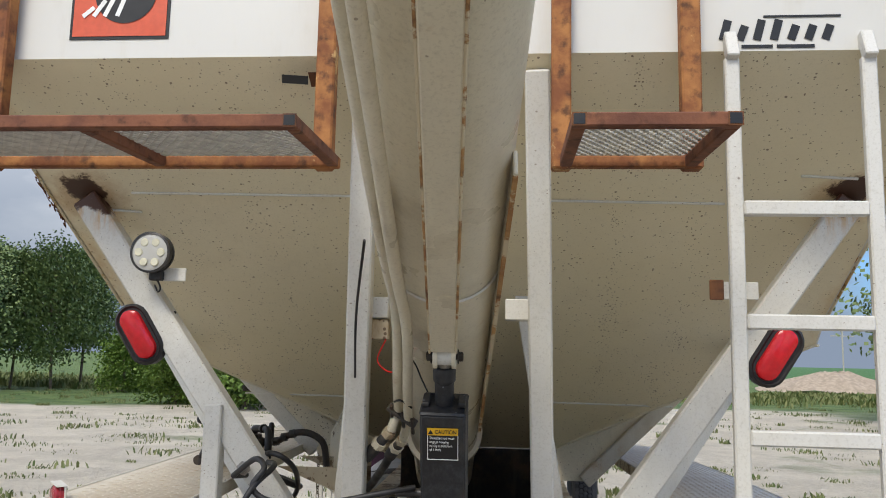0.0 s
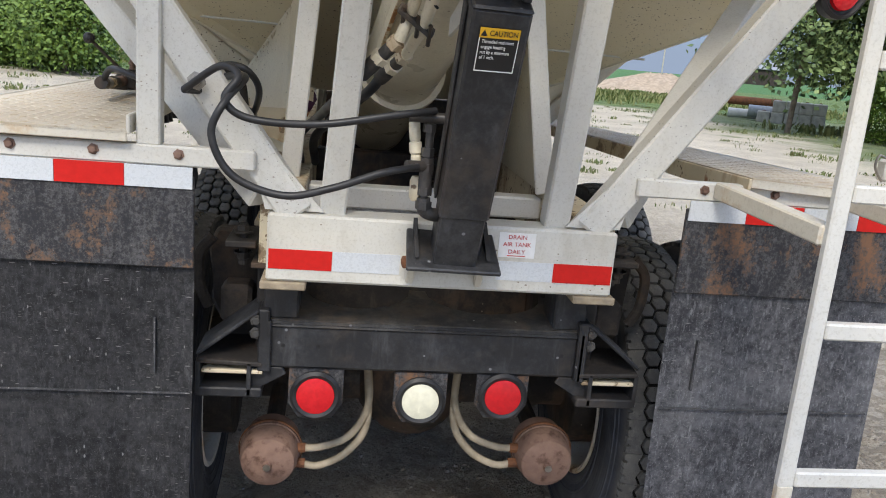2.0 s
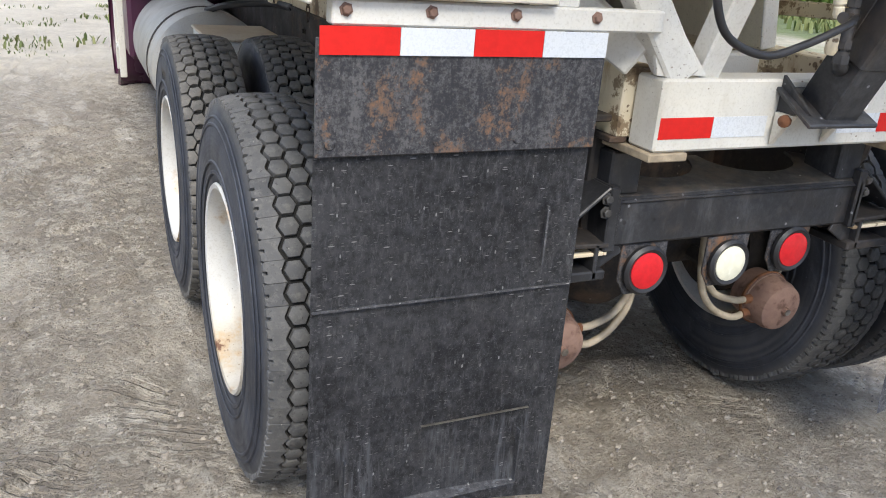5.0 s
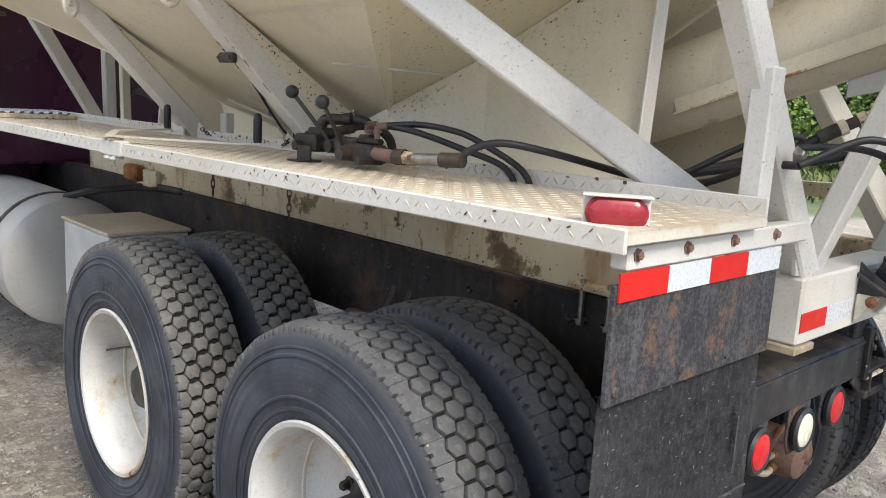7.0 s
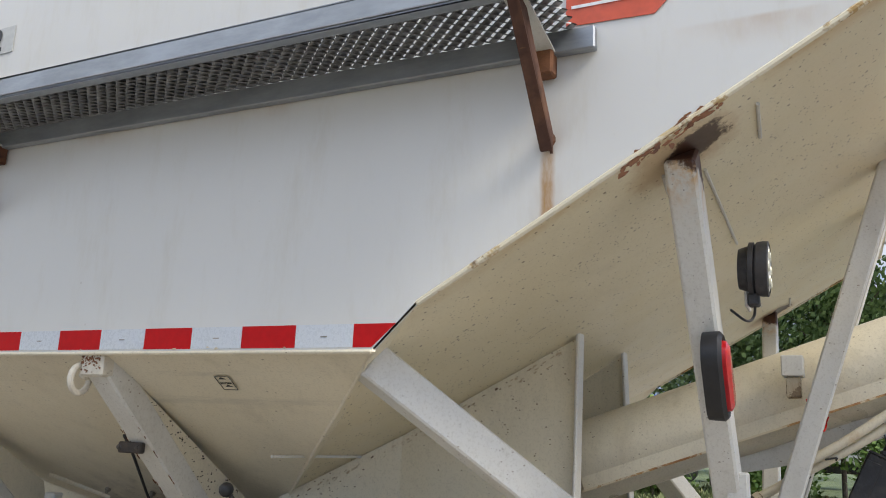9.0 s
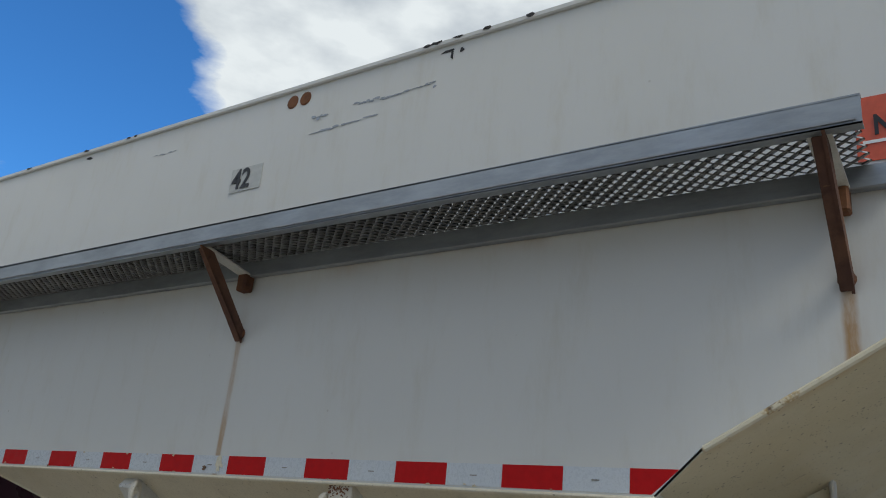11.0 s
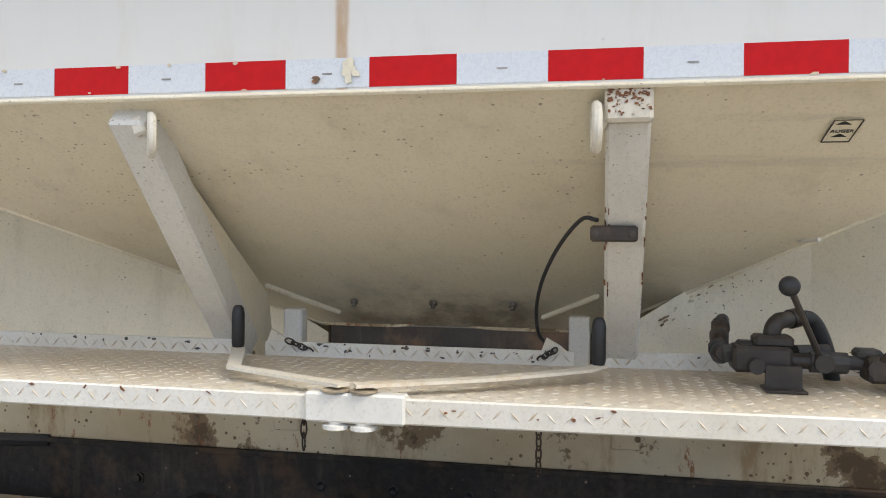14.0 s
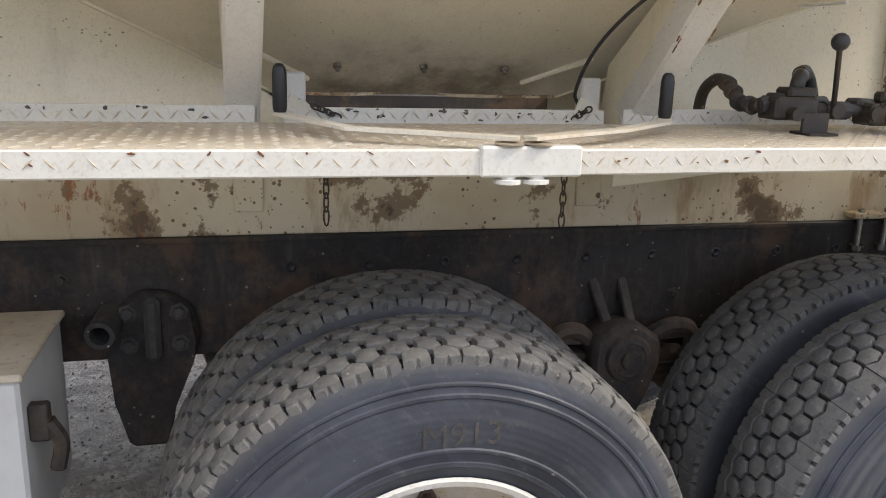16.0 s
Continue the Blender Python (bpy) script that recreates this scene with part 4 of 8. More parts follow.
part("stripe", sheet([(-HX - 0.005, 0.25, 2.737), (-HX - 0.005, 0.07, 2.737), (-HX - 0.005, 0.07, 2.744), (-HX - 0.005, 0.25, 2.744)], 0.0008, (-1, 0, 0)), M_decal_white, sg)
n_s = Vector((-0.4785, 0, -0.878))


def on_side_slope(y, x):
    return Vector((x, y, TR[1] - 0.545 * (HX - abs(x)))) + n_s * 0.004


corn = [on_side_slope(*p) for p in ((1.198, -1.152), (1.154, -1.152), (1.145, -1.205), (1.189, -1.205))]
dz = single("auger_sticker", sheet(corn, 0.001, n_s), M_plate, "small white auger warning sticker on hopper slope", "sticker")
for a, c2 in ((0, 1), (1, 2), (2, 3), (3, 0)):
    part("border", beam(corn[a] + n_s * 0.001, corn[c2] + n_s * 0.001, 0.0018, 0.0008, n_s, 0), M_ink, dz)
mid = sum(corn, Vector()) / 4 + n_s * 0.0015
M_sl = Matrix((Vector((0, -1, 0)), Vector((-0.878, 0, 0.4785)), n_s)).transposed().to_4x4()
text("word", "AUGER", 0.0115, Matrix.Translation(mid) @ M_sl, M_ink, dz)
for kx in (-1.164, -1.194):
    q = on_side_slope(1.173, kx) + n_s * 0.001
    part("arrow", sheet([q + Vector((0, 0.012, 0)), q + Vector((0, -0.012, 0)), q + Vector((-0.008, 0, 0.0044))], 0.0008, n_s), M_ink, dz)
rs = random.Random(17)
UY, UZ = Vector((0, -1, 0)), Vector((0, 0, 1))
# bare scrapes on the upper side, chips along the roof edge, torn rust at the rear corner
for y0, z0, y1, z1, w, n in ((1.84, 3.116, 1.57, 3.126, 0.006, 9), (1.85, 3.175, 1.78, 3.176, 0.011, 4), (1.67, 3.186, 1.55, 3.182, 0.008, 7), (1.55, 3.176, 1.36, 3.186, 0.004, 9), (2.68, 3.207, 2.55, 3.204, 0.004, 5), (1.40, 3.19, 1.35, 3.165, 0.007, 3)):
    b = bmesh.new()
    for i in range(n):
        q = (i + rs.uniform(0.2, 0.8)) / n
        ragged((-HX - 0.0005, y0 + (y1 - y0) * q, z0 + (z1 - z0) * q + rs.uniform(-1, 1) * w * 0.5), UY, UZ, abs(y1 - y0) / n * rs.uniform(0.5, 1.2), w * rs.uniform(0.3, 1.0), rs, b)
    tagged(part("scrape", b, M_galv, tender, "bare scraped paint"), kind="stuff")
b = bmesh.new()
for _ in range(12):
    y = rs.uniform(0.2, 4.4)
    zt = ZT + 0.004 + 0.03 * (y - YR) / (YF - YR)
    ragged((-HX - 0.012, y, zt + 0.004), UY, UZ, rs.uniform(0.006, 0.03), rs.uniform(0.003, 0.009), rs, b)
for y, z, ru, rv in ((1.32, 3.28, 0.03, 0.008), (1.305, 3.262, 0.006, 0.022), (1.27, 3.272, 0.012, 0.01), (4.03, 3.285, 0.04, 0.012), (4.1, 3.26, 0.02, 0.02), (4.17, 3.235, 0.035, 0.006), (3.14, 3.29, 0.03, 0.008)):
    ragged((-HX - 0.0005, y, z), UY, UZ, ru, rv, rs, b)
tagged(part("roof_edge_chips", b, M_chassis, tender, "dark chips along the roof edge"), kind="stuff")
for y in (1.955, 1.896):
    part("rust_spot", lathe([(0.026, 0), (0.02, 0.002), (0, 0.002)], (-HX - 0.001, y, 3.265), (-1, 0, 0), 12), M_rust, tender)
b = bmesh.new()
for _ in range(60):
    y = rs.uniform(-0.04, 0.15)
    ragged((-HX - 0.004 - rs.uniform(0, 0.002), y, 2.465 - 0.591 * (y - 0.0) + rs.gauss(0.0, 0.008)), Vector((0, -0.86, 0.51)), Vector((0, 0.51, 0.86)), rs.uniform(0.004, 0.022), rs.uniform(0.002, 0.008), rs, b)
tagged(part("torn_rust", b, M_rust, tender, "ragged rust at the rear lower corner"), kind="stuff")
b = bmesh.new()
for _ in range(7):
    ragged((-HX - 0.0035, 1.99 + rs.uniform(-0.012, 0.012), 2.06 + rs.uniform(-0.022, 0.022)), UY, UZ, rs.uniform(0.006, 0.014), rs.uniform(0.008, 0.016), rs, b)
tagged(part("torn_tape_patch", b, M_plate, tender, "torn patch in the tape"), kind="stuff")
b = bmesh.new()
for _ in range(3):
    ragged((-HX - 0.0035, 2.05 + rs.uniform(-0.006, 0.006), 2.052 + rs.uniform(-0.012, 0.012)), UY, UZ, rs.uniform(0.002, 0.006), rs.uniform(0.003, 0.009), rs, b)
for _ in range(16):
    y = rs.uniform(0.75, 3.2)
    ragged((-HX - 0.0035, y, rs.choice((2.036, 2.039, 2.085))), UY, UZ, rs.uniform(0.003, 0.010), rs.uniform(0.002, 0.005), rs, b)
tagged(part("tape_chips", b, M_sill, tender), kind="stuff")
# seam strip and latch at the front end of the side
part("seam_strip", box(-HX - 0.003, -HX + 0.004, 4.443, 4.451, 2.90, 3.31, 0.001), M_chassis, tender, "dark seam at the front edge")
part("latch", box(-HX - 0.022, -HX, 4.425, 4.46, 2.885, 2.925, 0.004), M_oily, tender, "dark latch")


# ---------------------------------------------------------------- galvanised walkway
def grating(bm, x0, x1, y0, y1, z, pitch, rows, w, h):
    """Zigzag strands joined into diamonds, each a thin standing ribbon."""
    rw = (x1 - x0) / rows
    n = int((y1 - y0) / pitch)
    vs, fs = [], []
    for r in range(rows + 1):
        for half in (0, 1):
            pts = []
            for i in range(2 * n + 1):
                off = rw * 0.5 * (1 if (i + half) % 2 else -1) * 0.5
                x = x0 + rw * r + off + (rw * 0.25 if half else -rw * 0.25)
                pts.append((min(max(x, x0), x1), y0 + i * pitch / 2))
            if half == 1 and r == rows:
                continue
            for (xa, ya), (xb, yb) in zip(pts, pts[1:]):
                o = len(vs)
                vs += [(xa - w, ya, z), (xa + w, ya, z + h * 0.4), (xb + w, yb, z + h * 0.4), (xb - w, yb, z),
                       (xa - w, ya, z + 0.003), (xa + w, ya, z + h * 0.4 + 0.003), (xb + w, yb, z + h * 0.4 + 0.003), (xb - w, yb, z + 0.003)]
                fs += [(o, o + 1, o + 2, o + 3), (o + 7, o + 6, o + 5, o + 4), (o, o + 4, o + 5, o + 1), (o + 3, o + 2, o + 6, o + 7), (o + 1, o + 5, o + 6, o + 2), (o, o + 3, o + 7, o + 4)]
    me = bpy.data.meshes.new("g")
    me.from_pydata(vs, [], fs)
    bm.from_mesh(me)
    bpy.data.meshes.remove(me)
    return bm


walkway = thing("walkway", "galvanised grip grating walkway on rusty brackets along box side", "walkway")
WY0, WY1 = 0.225, 4.23
part("grating", grating(bmesh.new(), -1.505, -1.315, WY0 + 0.01, WY1, 2.676, 0.034, 6, 0.0185, 0.040), M_grate, walkway, "diamond grip grating")
part("outer_channel", sheet([(-1.52, WY0, 2.668), (-1.52, WY1, 2.672), (-1.52, WY1, 2.735), (-1.52, WY0, 2.725)], 0.004, (-1, 0, 0)), M_galv, walkway)
part("outer_flange", box(-1.52, -1.495, WY0, WY1, 2.668, 2.672), M_galv, walkway)
part("top_flange", box(-1.52, -1.503, WY0, WY1, 2.724, 2.729), M_galv, walkway)
part("inner_channel", box(-1.322, -1.298, WY0 - 0.03, WY1, 2.632, 2.682, 0.003), M_galv, walkway)
for y in (0.30, 2.0, 4.02):
    b = beam((-1.505, y, 2.665), (-1.302, y, 2.43), 0.026, 0.007, (0.74, 0, 0.66), 0.002)
    sheet([(-1.520, y - 0.013, 2.668), (-1.468, y - 0.013, 2.664), (-1.300, y - 0.013, 2.468), (-1.300, y - 0.013, 2.424)], 0.006, (0, -1, 0), b)
    br = part("bracket", b, M_rust_dark, walkway, "rusty diagonal bracket")
    beam_b = sheet([(-1.50, y - 0.022, 2.668), (-1.32, y - 0.022, 2.635), (-1.32, y + 0.022, 2.635), (-1.50, y + 0.022, 2.668)], 0.005, (0, 0, -1))
    part("tie_plate", beam_b, M_frame, br)
    part("wall_angle", box(-1.335, -1.298, y - 0.02, y + 0.02, 2.585, 2.64, 0.004), M_rust, br)
    part("foot", lathe([(0.0, -0.002), (0.018, 0), (0.012, 0.008), (0, 0.01)], (-1.297, y, 2.455), (-1, 0, 0), 12), M_rust, br)

# ---------------------------------------------------------------- side braces of the hopper
for y, lab in ((2.447, "cream hopper brace with a welded lifting ring"), (1.52, "rust stained hopper brace with a welded lifting ring")):
    br = thing("hopper_brace", lab, "brace", "hopper side braces")
    part("strut", beam((-1.262, y - (0.02 if y > 2 else 0), 2.012), (-0.745, y, 1.505), 0.074, 0.075, (0.7, 0, 0.7), 0.006), M_cbrace if y < 2 else M_frame, br)
    for dy in (-0.028, 0.034):
        part("web", sheet([(-1.22, y + dy, 1.995), (-0.66, y + dy, 1.632), (-0.60, y + dy, 1.40), (-0.70, y + dy, 1.44), (-0.74, y + dy, 1.52)], 0.006, (0, 1, 0)), M_plate, br, "speckled web plate")
    if y < 2:
        b = bmesh.new()
        for _ in range(170):
            p, q = rs.random() ** 0.8, rs.random()
            lo, hi = 1.965 - 0.50 * p, 1.985 - 0.34 * p
            ragged((-1.21 + 0.54 * p, y - 0.0345, lo + (hi - lo) * q), Vector((1, 0, 0)), UZ, rs.uniform(0.0012, 0.0055), rs.uniform(0.001, 0.004), rs, b, 0.0005, 6)
        tagged(part("web_specks", b, M_oily, br, "dark rust specks"), kind="stuff")
    e = -0.052 if y > 2 else 0.052
    rx, ry = (0.83, 0.55) if y > 2 else (0.99, 0.08)
    ring = tube([Vector((-1.280 - 0.032 * math.sin(t) * rx, y - (0.02 if y > 2 else 0) + e - 0.032 * math.sin(t) * ry, 1.962 - 0.036 * math.cos(t))) for t in [i * 2 * math.pi / 16 for i in range(17)]], 0.0085, 8, False)
    part("ring", ring, M_brace, br, "worn steel lifting ring", True)
    part("ring_weld", beam((-1.268, y + e * 0.6, 1.975), (-1.268, y + e * 1.05, 1.985), 0.03, 0.035), M_brace, br)
    if y < 2:
        hb_ = part("ring_block", box(-1.296, -1.252, y - 0.039, y + 0.039, 1.968, 2.028, 0.006), M_brace, br)
        b = bmesh.new()
        for _ in range(90):
            ragged((-1.2965, y + rs.uniform(-0.034, 0.036), 2.022 - abs(rs.gauss(0, 0.017))), UY, UZ, rs.uniform(0.001, 0.0045), rs.uniform(0.001, 0.004), rs, b)
        tagged(part("rust_flakes", b, M_rust, hb_, "flaking rust on the ring block"), kind="stuff")
        b = bmesh.new()
        for _ in range(22):
            q = rs.uniform(0.28, 0.62)
            ragged((-1.262 + 0.517 * q - 0.0275, y + rs.choice((0.036, 0.034, -0.036, 0.03)), 2.012 - 0.507 * q - 0.0275), UY, Vector((0.71, 0, -0.70)), rs.uniform(0.0012, 0.003), rs.uniform(0.004, 0.014), rs, b)
        tagged(part("rust_runs", b, M_rust, br, "rust along the strut edges"), kind="stuff")
br = thing("hopper_brace", "cream hopper brace with a speckled web plate", "brace", "hopper side braces")
part("strut", beam((1.262, 1.95, 2.012), (0.56, 1.95, 1.34), 0.074, 0.075, (-0.7, 0, 0.7), 0.006), M_brace, br)
part("web", sheet([(1.22, 1.95, 1.995), (0.42, 1.95, 1.553), (0.42, 1.95, 1.34), (0.56, 1.95, 1.34)], 0.006, (0, 1, 0)), M_plate, br, "speckled web plate")
mk = thing("cable_clamp", "dark steel clamp bar bolted across a brace", "clamp")
part("bar", box(-1.118, -1.098, 1.497, 1.583, 1.775, 1.805, 0.004), M_oily, mk)
for y in (1.508, 1.575):
    part("bolt", bolt((-1.118, y, 1.79), (-1, 0, 0), 0.0055, 0.006), M_casting, mk)
single("cable", tube([(-1.105, 1.570, 1.815), (-1.08, 1.600, 1.817), (-1.0, 1.645, 1.768), (-0.92, 1.683, 1.699), (-0.86, 1.701, 1.633), (-0.81, 1.701, 1.572), (-0.79, 1.686, 1.546), (-0.77, 1.66, 1.51)], 0.0042, 8), M_hose, "thin black cable looping down to the deck", "cable", smooth=True)


# ---------------------------------------------------------------- decks (side platforms)
def deck(s, y0, y1):
    name = "white chequer plate side deck, walked brown, chipped edge"
    d = thing("side_deck", name, "platform", "side decks")
    x0, x1 = s * 1.29, s * 0.83

    def ex(y):
        """Outer edge: the deck narrows towards the rear."""
        return s * (1.29 - 0.055 * max(0.0, 1 - y / 1.9))

    def ix(y):
        return s * (0.83 - 0.085 * max(0.0, 1 - y / 1.9))
    part("plate", sheet([(ix(y0), y0, 1.5), (ex(y0), y0, 1.5), (ex(1.9), 1.9, 1.5), (ex(y1), y1, 1.5), (ix(y1), y1, 1.5), (ix(1.9), 1.9, 1.5)], 0.008, (0, 0, 1)), M_chequer, d, "chequer plate")
    b = beam((ex(y0) + s * 0.003, y0, 1.481), (ex(1.9) + s * 0.003, 1.9, 1.481), 0.010, 0.045, (0, 0, 1), 0.003)
    beam((ex(1.9) + s * 0.003, 1.9, 1.481), (ex(y1) + s * 0.003, y1, 1.481), 0.010, 0.045, (0, 0, 1), 0.003, b)
    lip = part("edge_strip", b, M_chequer_edge, d)
    part("rear_lip", beam((ix(y0), y0 + 0.003, 1.486), (ex(y0), y0 + 0.003, 1.486), 0.006, 0.024, (0, 0, 1), 0.002), M_brace, d, "rust stained rear lip")
    # raised tread marks along the edge
    vs, fs = [], []
    y, kk = y0 + 0.02, 0
    while y < y1 - 0.03:
        sl = 0.011 if kk % 2 else -0.011
        zc = 1.482
        xo = ex(y) + s * 0.0075
        o = len(vs)
        vs += [(xo, y - 0.011, zc - sl), (xo, y, zc - 0.004), (xo, y + 0.011, zc + sl), (xo, y, zc + 0.004), (xo + s * 0.0025, y, zc)]
        fs += [(o, o + 1, o + 4), (o + 1, o + 2, o + 4), (o + 2, o + 3, o + 4), (o + 3, o, o + 4)]
        y += 0.030
        kk += 1
    me = bpy.data.meshes.new("t")
    me.from_pydata(vs, [], fs)
    bb = bmesh.new()
    bb.from_mesh(me)
    bpy.data.meshes.remove(me)
    tagged(part("tread_edge", bb, M_lozenge, lip), kind="stuff")
    # raised lozenges of the chequer plate
    vs, fs = [], []
    pit = 0.030
    for a in range(int(0.45 / pit)):
        for c3 in range(int((y1 - y0) / pit)):
            cy = y0 + 0.02 + c3 * pit
            cx = ix(cy) + s * (0.014 + a * pit)
            d1 = Vector((0.7, 0.7, 0)) if (a + c3) % 2 else Vector((0.7, -0.7, 0))
            d2 = Vector((-d1.y, d1.x, 0))
            p = Vector((cx, cy, 1.4995))
            o = len(vs)
            vs += [p - d1 * 0.0135, p - d2 * 0.0042, p + d1 * 0.0135, p + d2 * 0.0042, p - d1 * 0.006 + Vector((0, 0, 0.0022)), p + d1 * 0.006 + Vector((0, 0, 0.0022))]
            fs += [(o, o + 1, o + 4), (o + 1, o + 2, o + 5), (o + 1, o + 5, o + 4), (o + 2, o + 3, o + 5), (o + 3, o, o + 4), (o + 3, o + 4, o + 5)]
    me = bpy.data.meshes.new("t")
    me.from_pydata([tuple(v) for v in vs], [], fs)
    bb = bmesh.new()
    bb.from_mesh(me)
    bpy.data.meshes.remove(me)
    tagged(part("tread_pattern", bb, M_lozenge, d), "raised lozenges", kind="stuff")
    if s < 0:
        bb = bmesh.new()
        for _ in range(48):
            y = rs.uniform(y0 + 0.05, y1)
            ragged((ex(y) - 0.0082, y, 1.498 - rs.random() ** 3 * 0.03), (0, -1, rs.uniform(-0.8, 0.8)), UZ, rs.uniform(0.002, 0.008), rs.uniform(0.0015, 0.004), rs, bb)
        tagged(part("chipped_paint", bb, M_rust, lip, "rusty chips in the deck edge"), kind="stuff")
        bb = bmesh.new()
        for _ in range(26):
            y = rs.uniform(1.65, 2.34)
            ragged((x1 + 0.0297, y, 1.528 - rs.random() ** 2 * 0.025), UY, UZ, rs.uniform(0.002, 0.010), rs.uniform(0.002, 0.006), rs, bb)
        for _ in range(30):
            y = rs.choice((rs.uniform(0.1, 1.55), rs.uniform(2.45, 3.9)))
            ragged((ix(y) - 0.0015, y, 1.532 - rs.random() ** 2 * 0.03), UY, UZ, rs.uniform(0.002, 0.010), rs.uniform(0.002, 0.006), rs, bb)
        tagged(part("chipped_paint", bb, M_casting, d, "rusty chips in the upstand"), kind="stuff")
        for yt in (2.325, 1.665):
            part("torn_tip", sheet([(x1 + 0.03, yt + 0.03, 1.528), (x1 + 0.03, yt - 0.03, 1.528), (x1 + 0.03, yt - 0.012, 1.543), (x1 + 0.03, yt + 0.018, 1.560)], 0.006, (-1, 0, 0)), M_brace, d, "torn rusty tip")
    if s < 0:
        part("inner_upstand", beam((ix(y0) + 0.003, y0, 1.5135), (ix(1.58) + 0.003, 1.58, 1.5135), 0.008, 0.043, (0, 0, 1), 0.002), M_chequer_edge, d)
    else:
        b = beam((ix(y0) - 0.003, y0, 1.472), (ix(1.9) - 0.003, 1.9, 1.472), 0.008, 0.05, (0, 0, 1), 0.002)
        beam((ix(1.9) - 0.003, 1.9, 1.472), (ix(y1) - 0.003, y1, 1.472), 0.008, 0.05, (0, 0, 1), 0.002, b)
        part("inner_lip", b, M_sill, d, "turned down inner lip")
    if s < 0:
        part("inner_upstand", box(x1 - 0.001, x1 + 0.008, 2.42, y1, 1.492, 1.535, 0.002), M_chequer_edge, d)
        part("inner_upstand", box(x1 + 0.03, x1 + 0.04, 1.62, 2.36, 1.492, 1.53, 0.002), M_chequer_edge, d, "cut down upstand with worn rusty top")
        part("bend_shadow_plate", box(x1 + 0.002, x1 + 0.03, 1.60, 2.38, 1.484, 1.494, 0.002), M_chequer, d)
    if s < 0:
        vs, fs = [], []
        y, kk = y0 + 0.02, 0
        while y < y1 - 0.03:
            xo = (ix(y) - 0.0015) if y < 1.58 else (x1 + 0.0293) if 1.63 < y < 2.35 else (x1 - 0.0015) if y > 2.43 else None
            if xo is not None:
                sl = 0.010 if kk % 2 else -0.010
                o = len(vs)
                vs += [(xo, y - 0.010, 1.514 - sl), (xo, y, 1.510), (xo, y + 0.010, 1.514 + sl), (xo, y, 1.518), (xo - 0.0022, y, 1.514)]
                fs += [(o, o + 1, o + 4), (o + 1, o + 2, o + 4), (o + 2, o + 3, o + 4), (o + 3, o, o + 4)]
            y += 0.027
            kk += 1
        me = bpy.data.meshes.new("t")
        me.from_pydata(vs, [], fs)
        bb = bmesh.new()
        bb.from_mesh(me)
        bpy.data.meshes.remove(me)
        tagged(part("upstand_tread", bb, M_lozenge, d), kind="stuff")
    for y in (1.05, 1.42, 2.45, 3.3) if s < 0 else ():
        part("support", sheet([(s * 0.46, y, 1.488), (s * 0.80, y, 1.488), (s * 0.46, y, 1.36)], 0.008, (0, 1, 0)), M_sill, d)
    return d


deck(-1, -0.03, 4.05)
deck_right = deck(1, -0.03, 4.05)
# the right deck sags towards the front and its outer edge
deck_right.location = (-0.075, -0.054, 0.031)
deck_right.rotation_euler = (-0.036, 0.05, 0.0)

# ---------------------------------------------------------------- sub-frame and chassis
sub = thing("subframe", "stained cream steel subframe under the hopper box", "subframe")
for s in (-1, 1):
    part("sill", box(min(s * 0.36, s * 0.46), max(s * 0.36, s * 0.46), 0.104, 4.5, 1.17, 1.335, 0.004), M_sill, sub, "rust stained cream sill")
    part("sill_lip", box(min(s * 0.43, s * 0.478), max(s * 0.43, s * 0.478), 0.104, 4.5, 1.158, 1.172, 0.002), M_chassis, sub)
    for y in (1.46, 2.40):
        part("stiffener", box(min(s * 0.46, s * 0.47), max(s * 0.46, s * 0.47), y, y + 0.075, 1.235, 1.33, 0.003), M_sill, sub)
    for y in (0.47,):
        ub = part("clamp_plate", box(min(s * 0.46, s * 0.51), max(s * 0.46, s * 0.51), y, y + 0.16, 1.185, 1.203, 0.003), M_sill, sub)
        for yy in (y + 0.03, y + 0.125):
            part("clamp_bolt", cyl((s * 0.492, yy, 1.09), (s * 0.492, yy, 1.215), 0.009, 10), M_steel, ub)
            part("clamp_nut", bolt((s * 0.492, yy, 1.10), (0, 0, -1), 0.014, 0.018), M_steel, ub)
part("rusty_block", box(-0.52, -0.46, 3.66, 3.83, 1.165, 1.255, 0.012), M_rust_orange, sub, "rusted orange clamp block")
part("bracket_plate", box(-0.49, -0.46, 3.46, 3.63, 1.165, 1.24, 0.004), M_sill, sub)
part("bracket_shelf", box(-0.52, -0.46, 3.45, 3.64, 1.158, 1.170, 0.002), M_sill, sub)
for y in (1.3, 2.0, 2.7, 3.5):
    part("cross_member", box(-0.36, 0.36, y - 0.04, y + 0.04, 1.2, 1.33, 0.004), M_chassis, sub)
part("rear_cross_beam", box(-0.359, 0.359, 0.52, 0.60, 1.245, 1.312, 0.006), M_frame, sub)
# rear bolster
bol = part("bolster", box(-0.432, 0.432, 0.0, 0.10, 1.158, 1.325, 0.006), M_bolster, sub, "white rear bolster with reflective tape")
for x0, x1, red in ((-0.427, -0.2746, True), (-0.2746, -0.11, False), (0.13, 0.2746, False), (0.2746, 0.427, True)):
    part("tape_segment", box(x0 + 0.0005, x1 - 0.0005, -0.0016, -0.0003, 1.19, 1.239), M_tape_red if red else M_tape_white, bol, "red reflective tape" if red else "white reflective tape")
for s in (-1, 1):
    part("shim", box(min(s * 0.335, s * 0.445), max(s * 0.335, s * 0.445), -0.005, 0.32, 1.137, 1.157, 0.003), M_wood, bol, "weathered timber shim")
stk = single("drain_sticker", box(0.130, 0.222, -0.0022, -0.0008, 1.249, 1.312), M_decal_white, "white sticker with red air tank wording", "sticker")
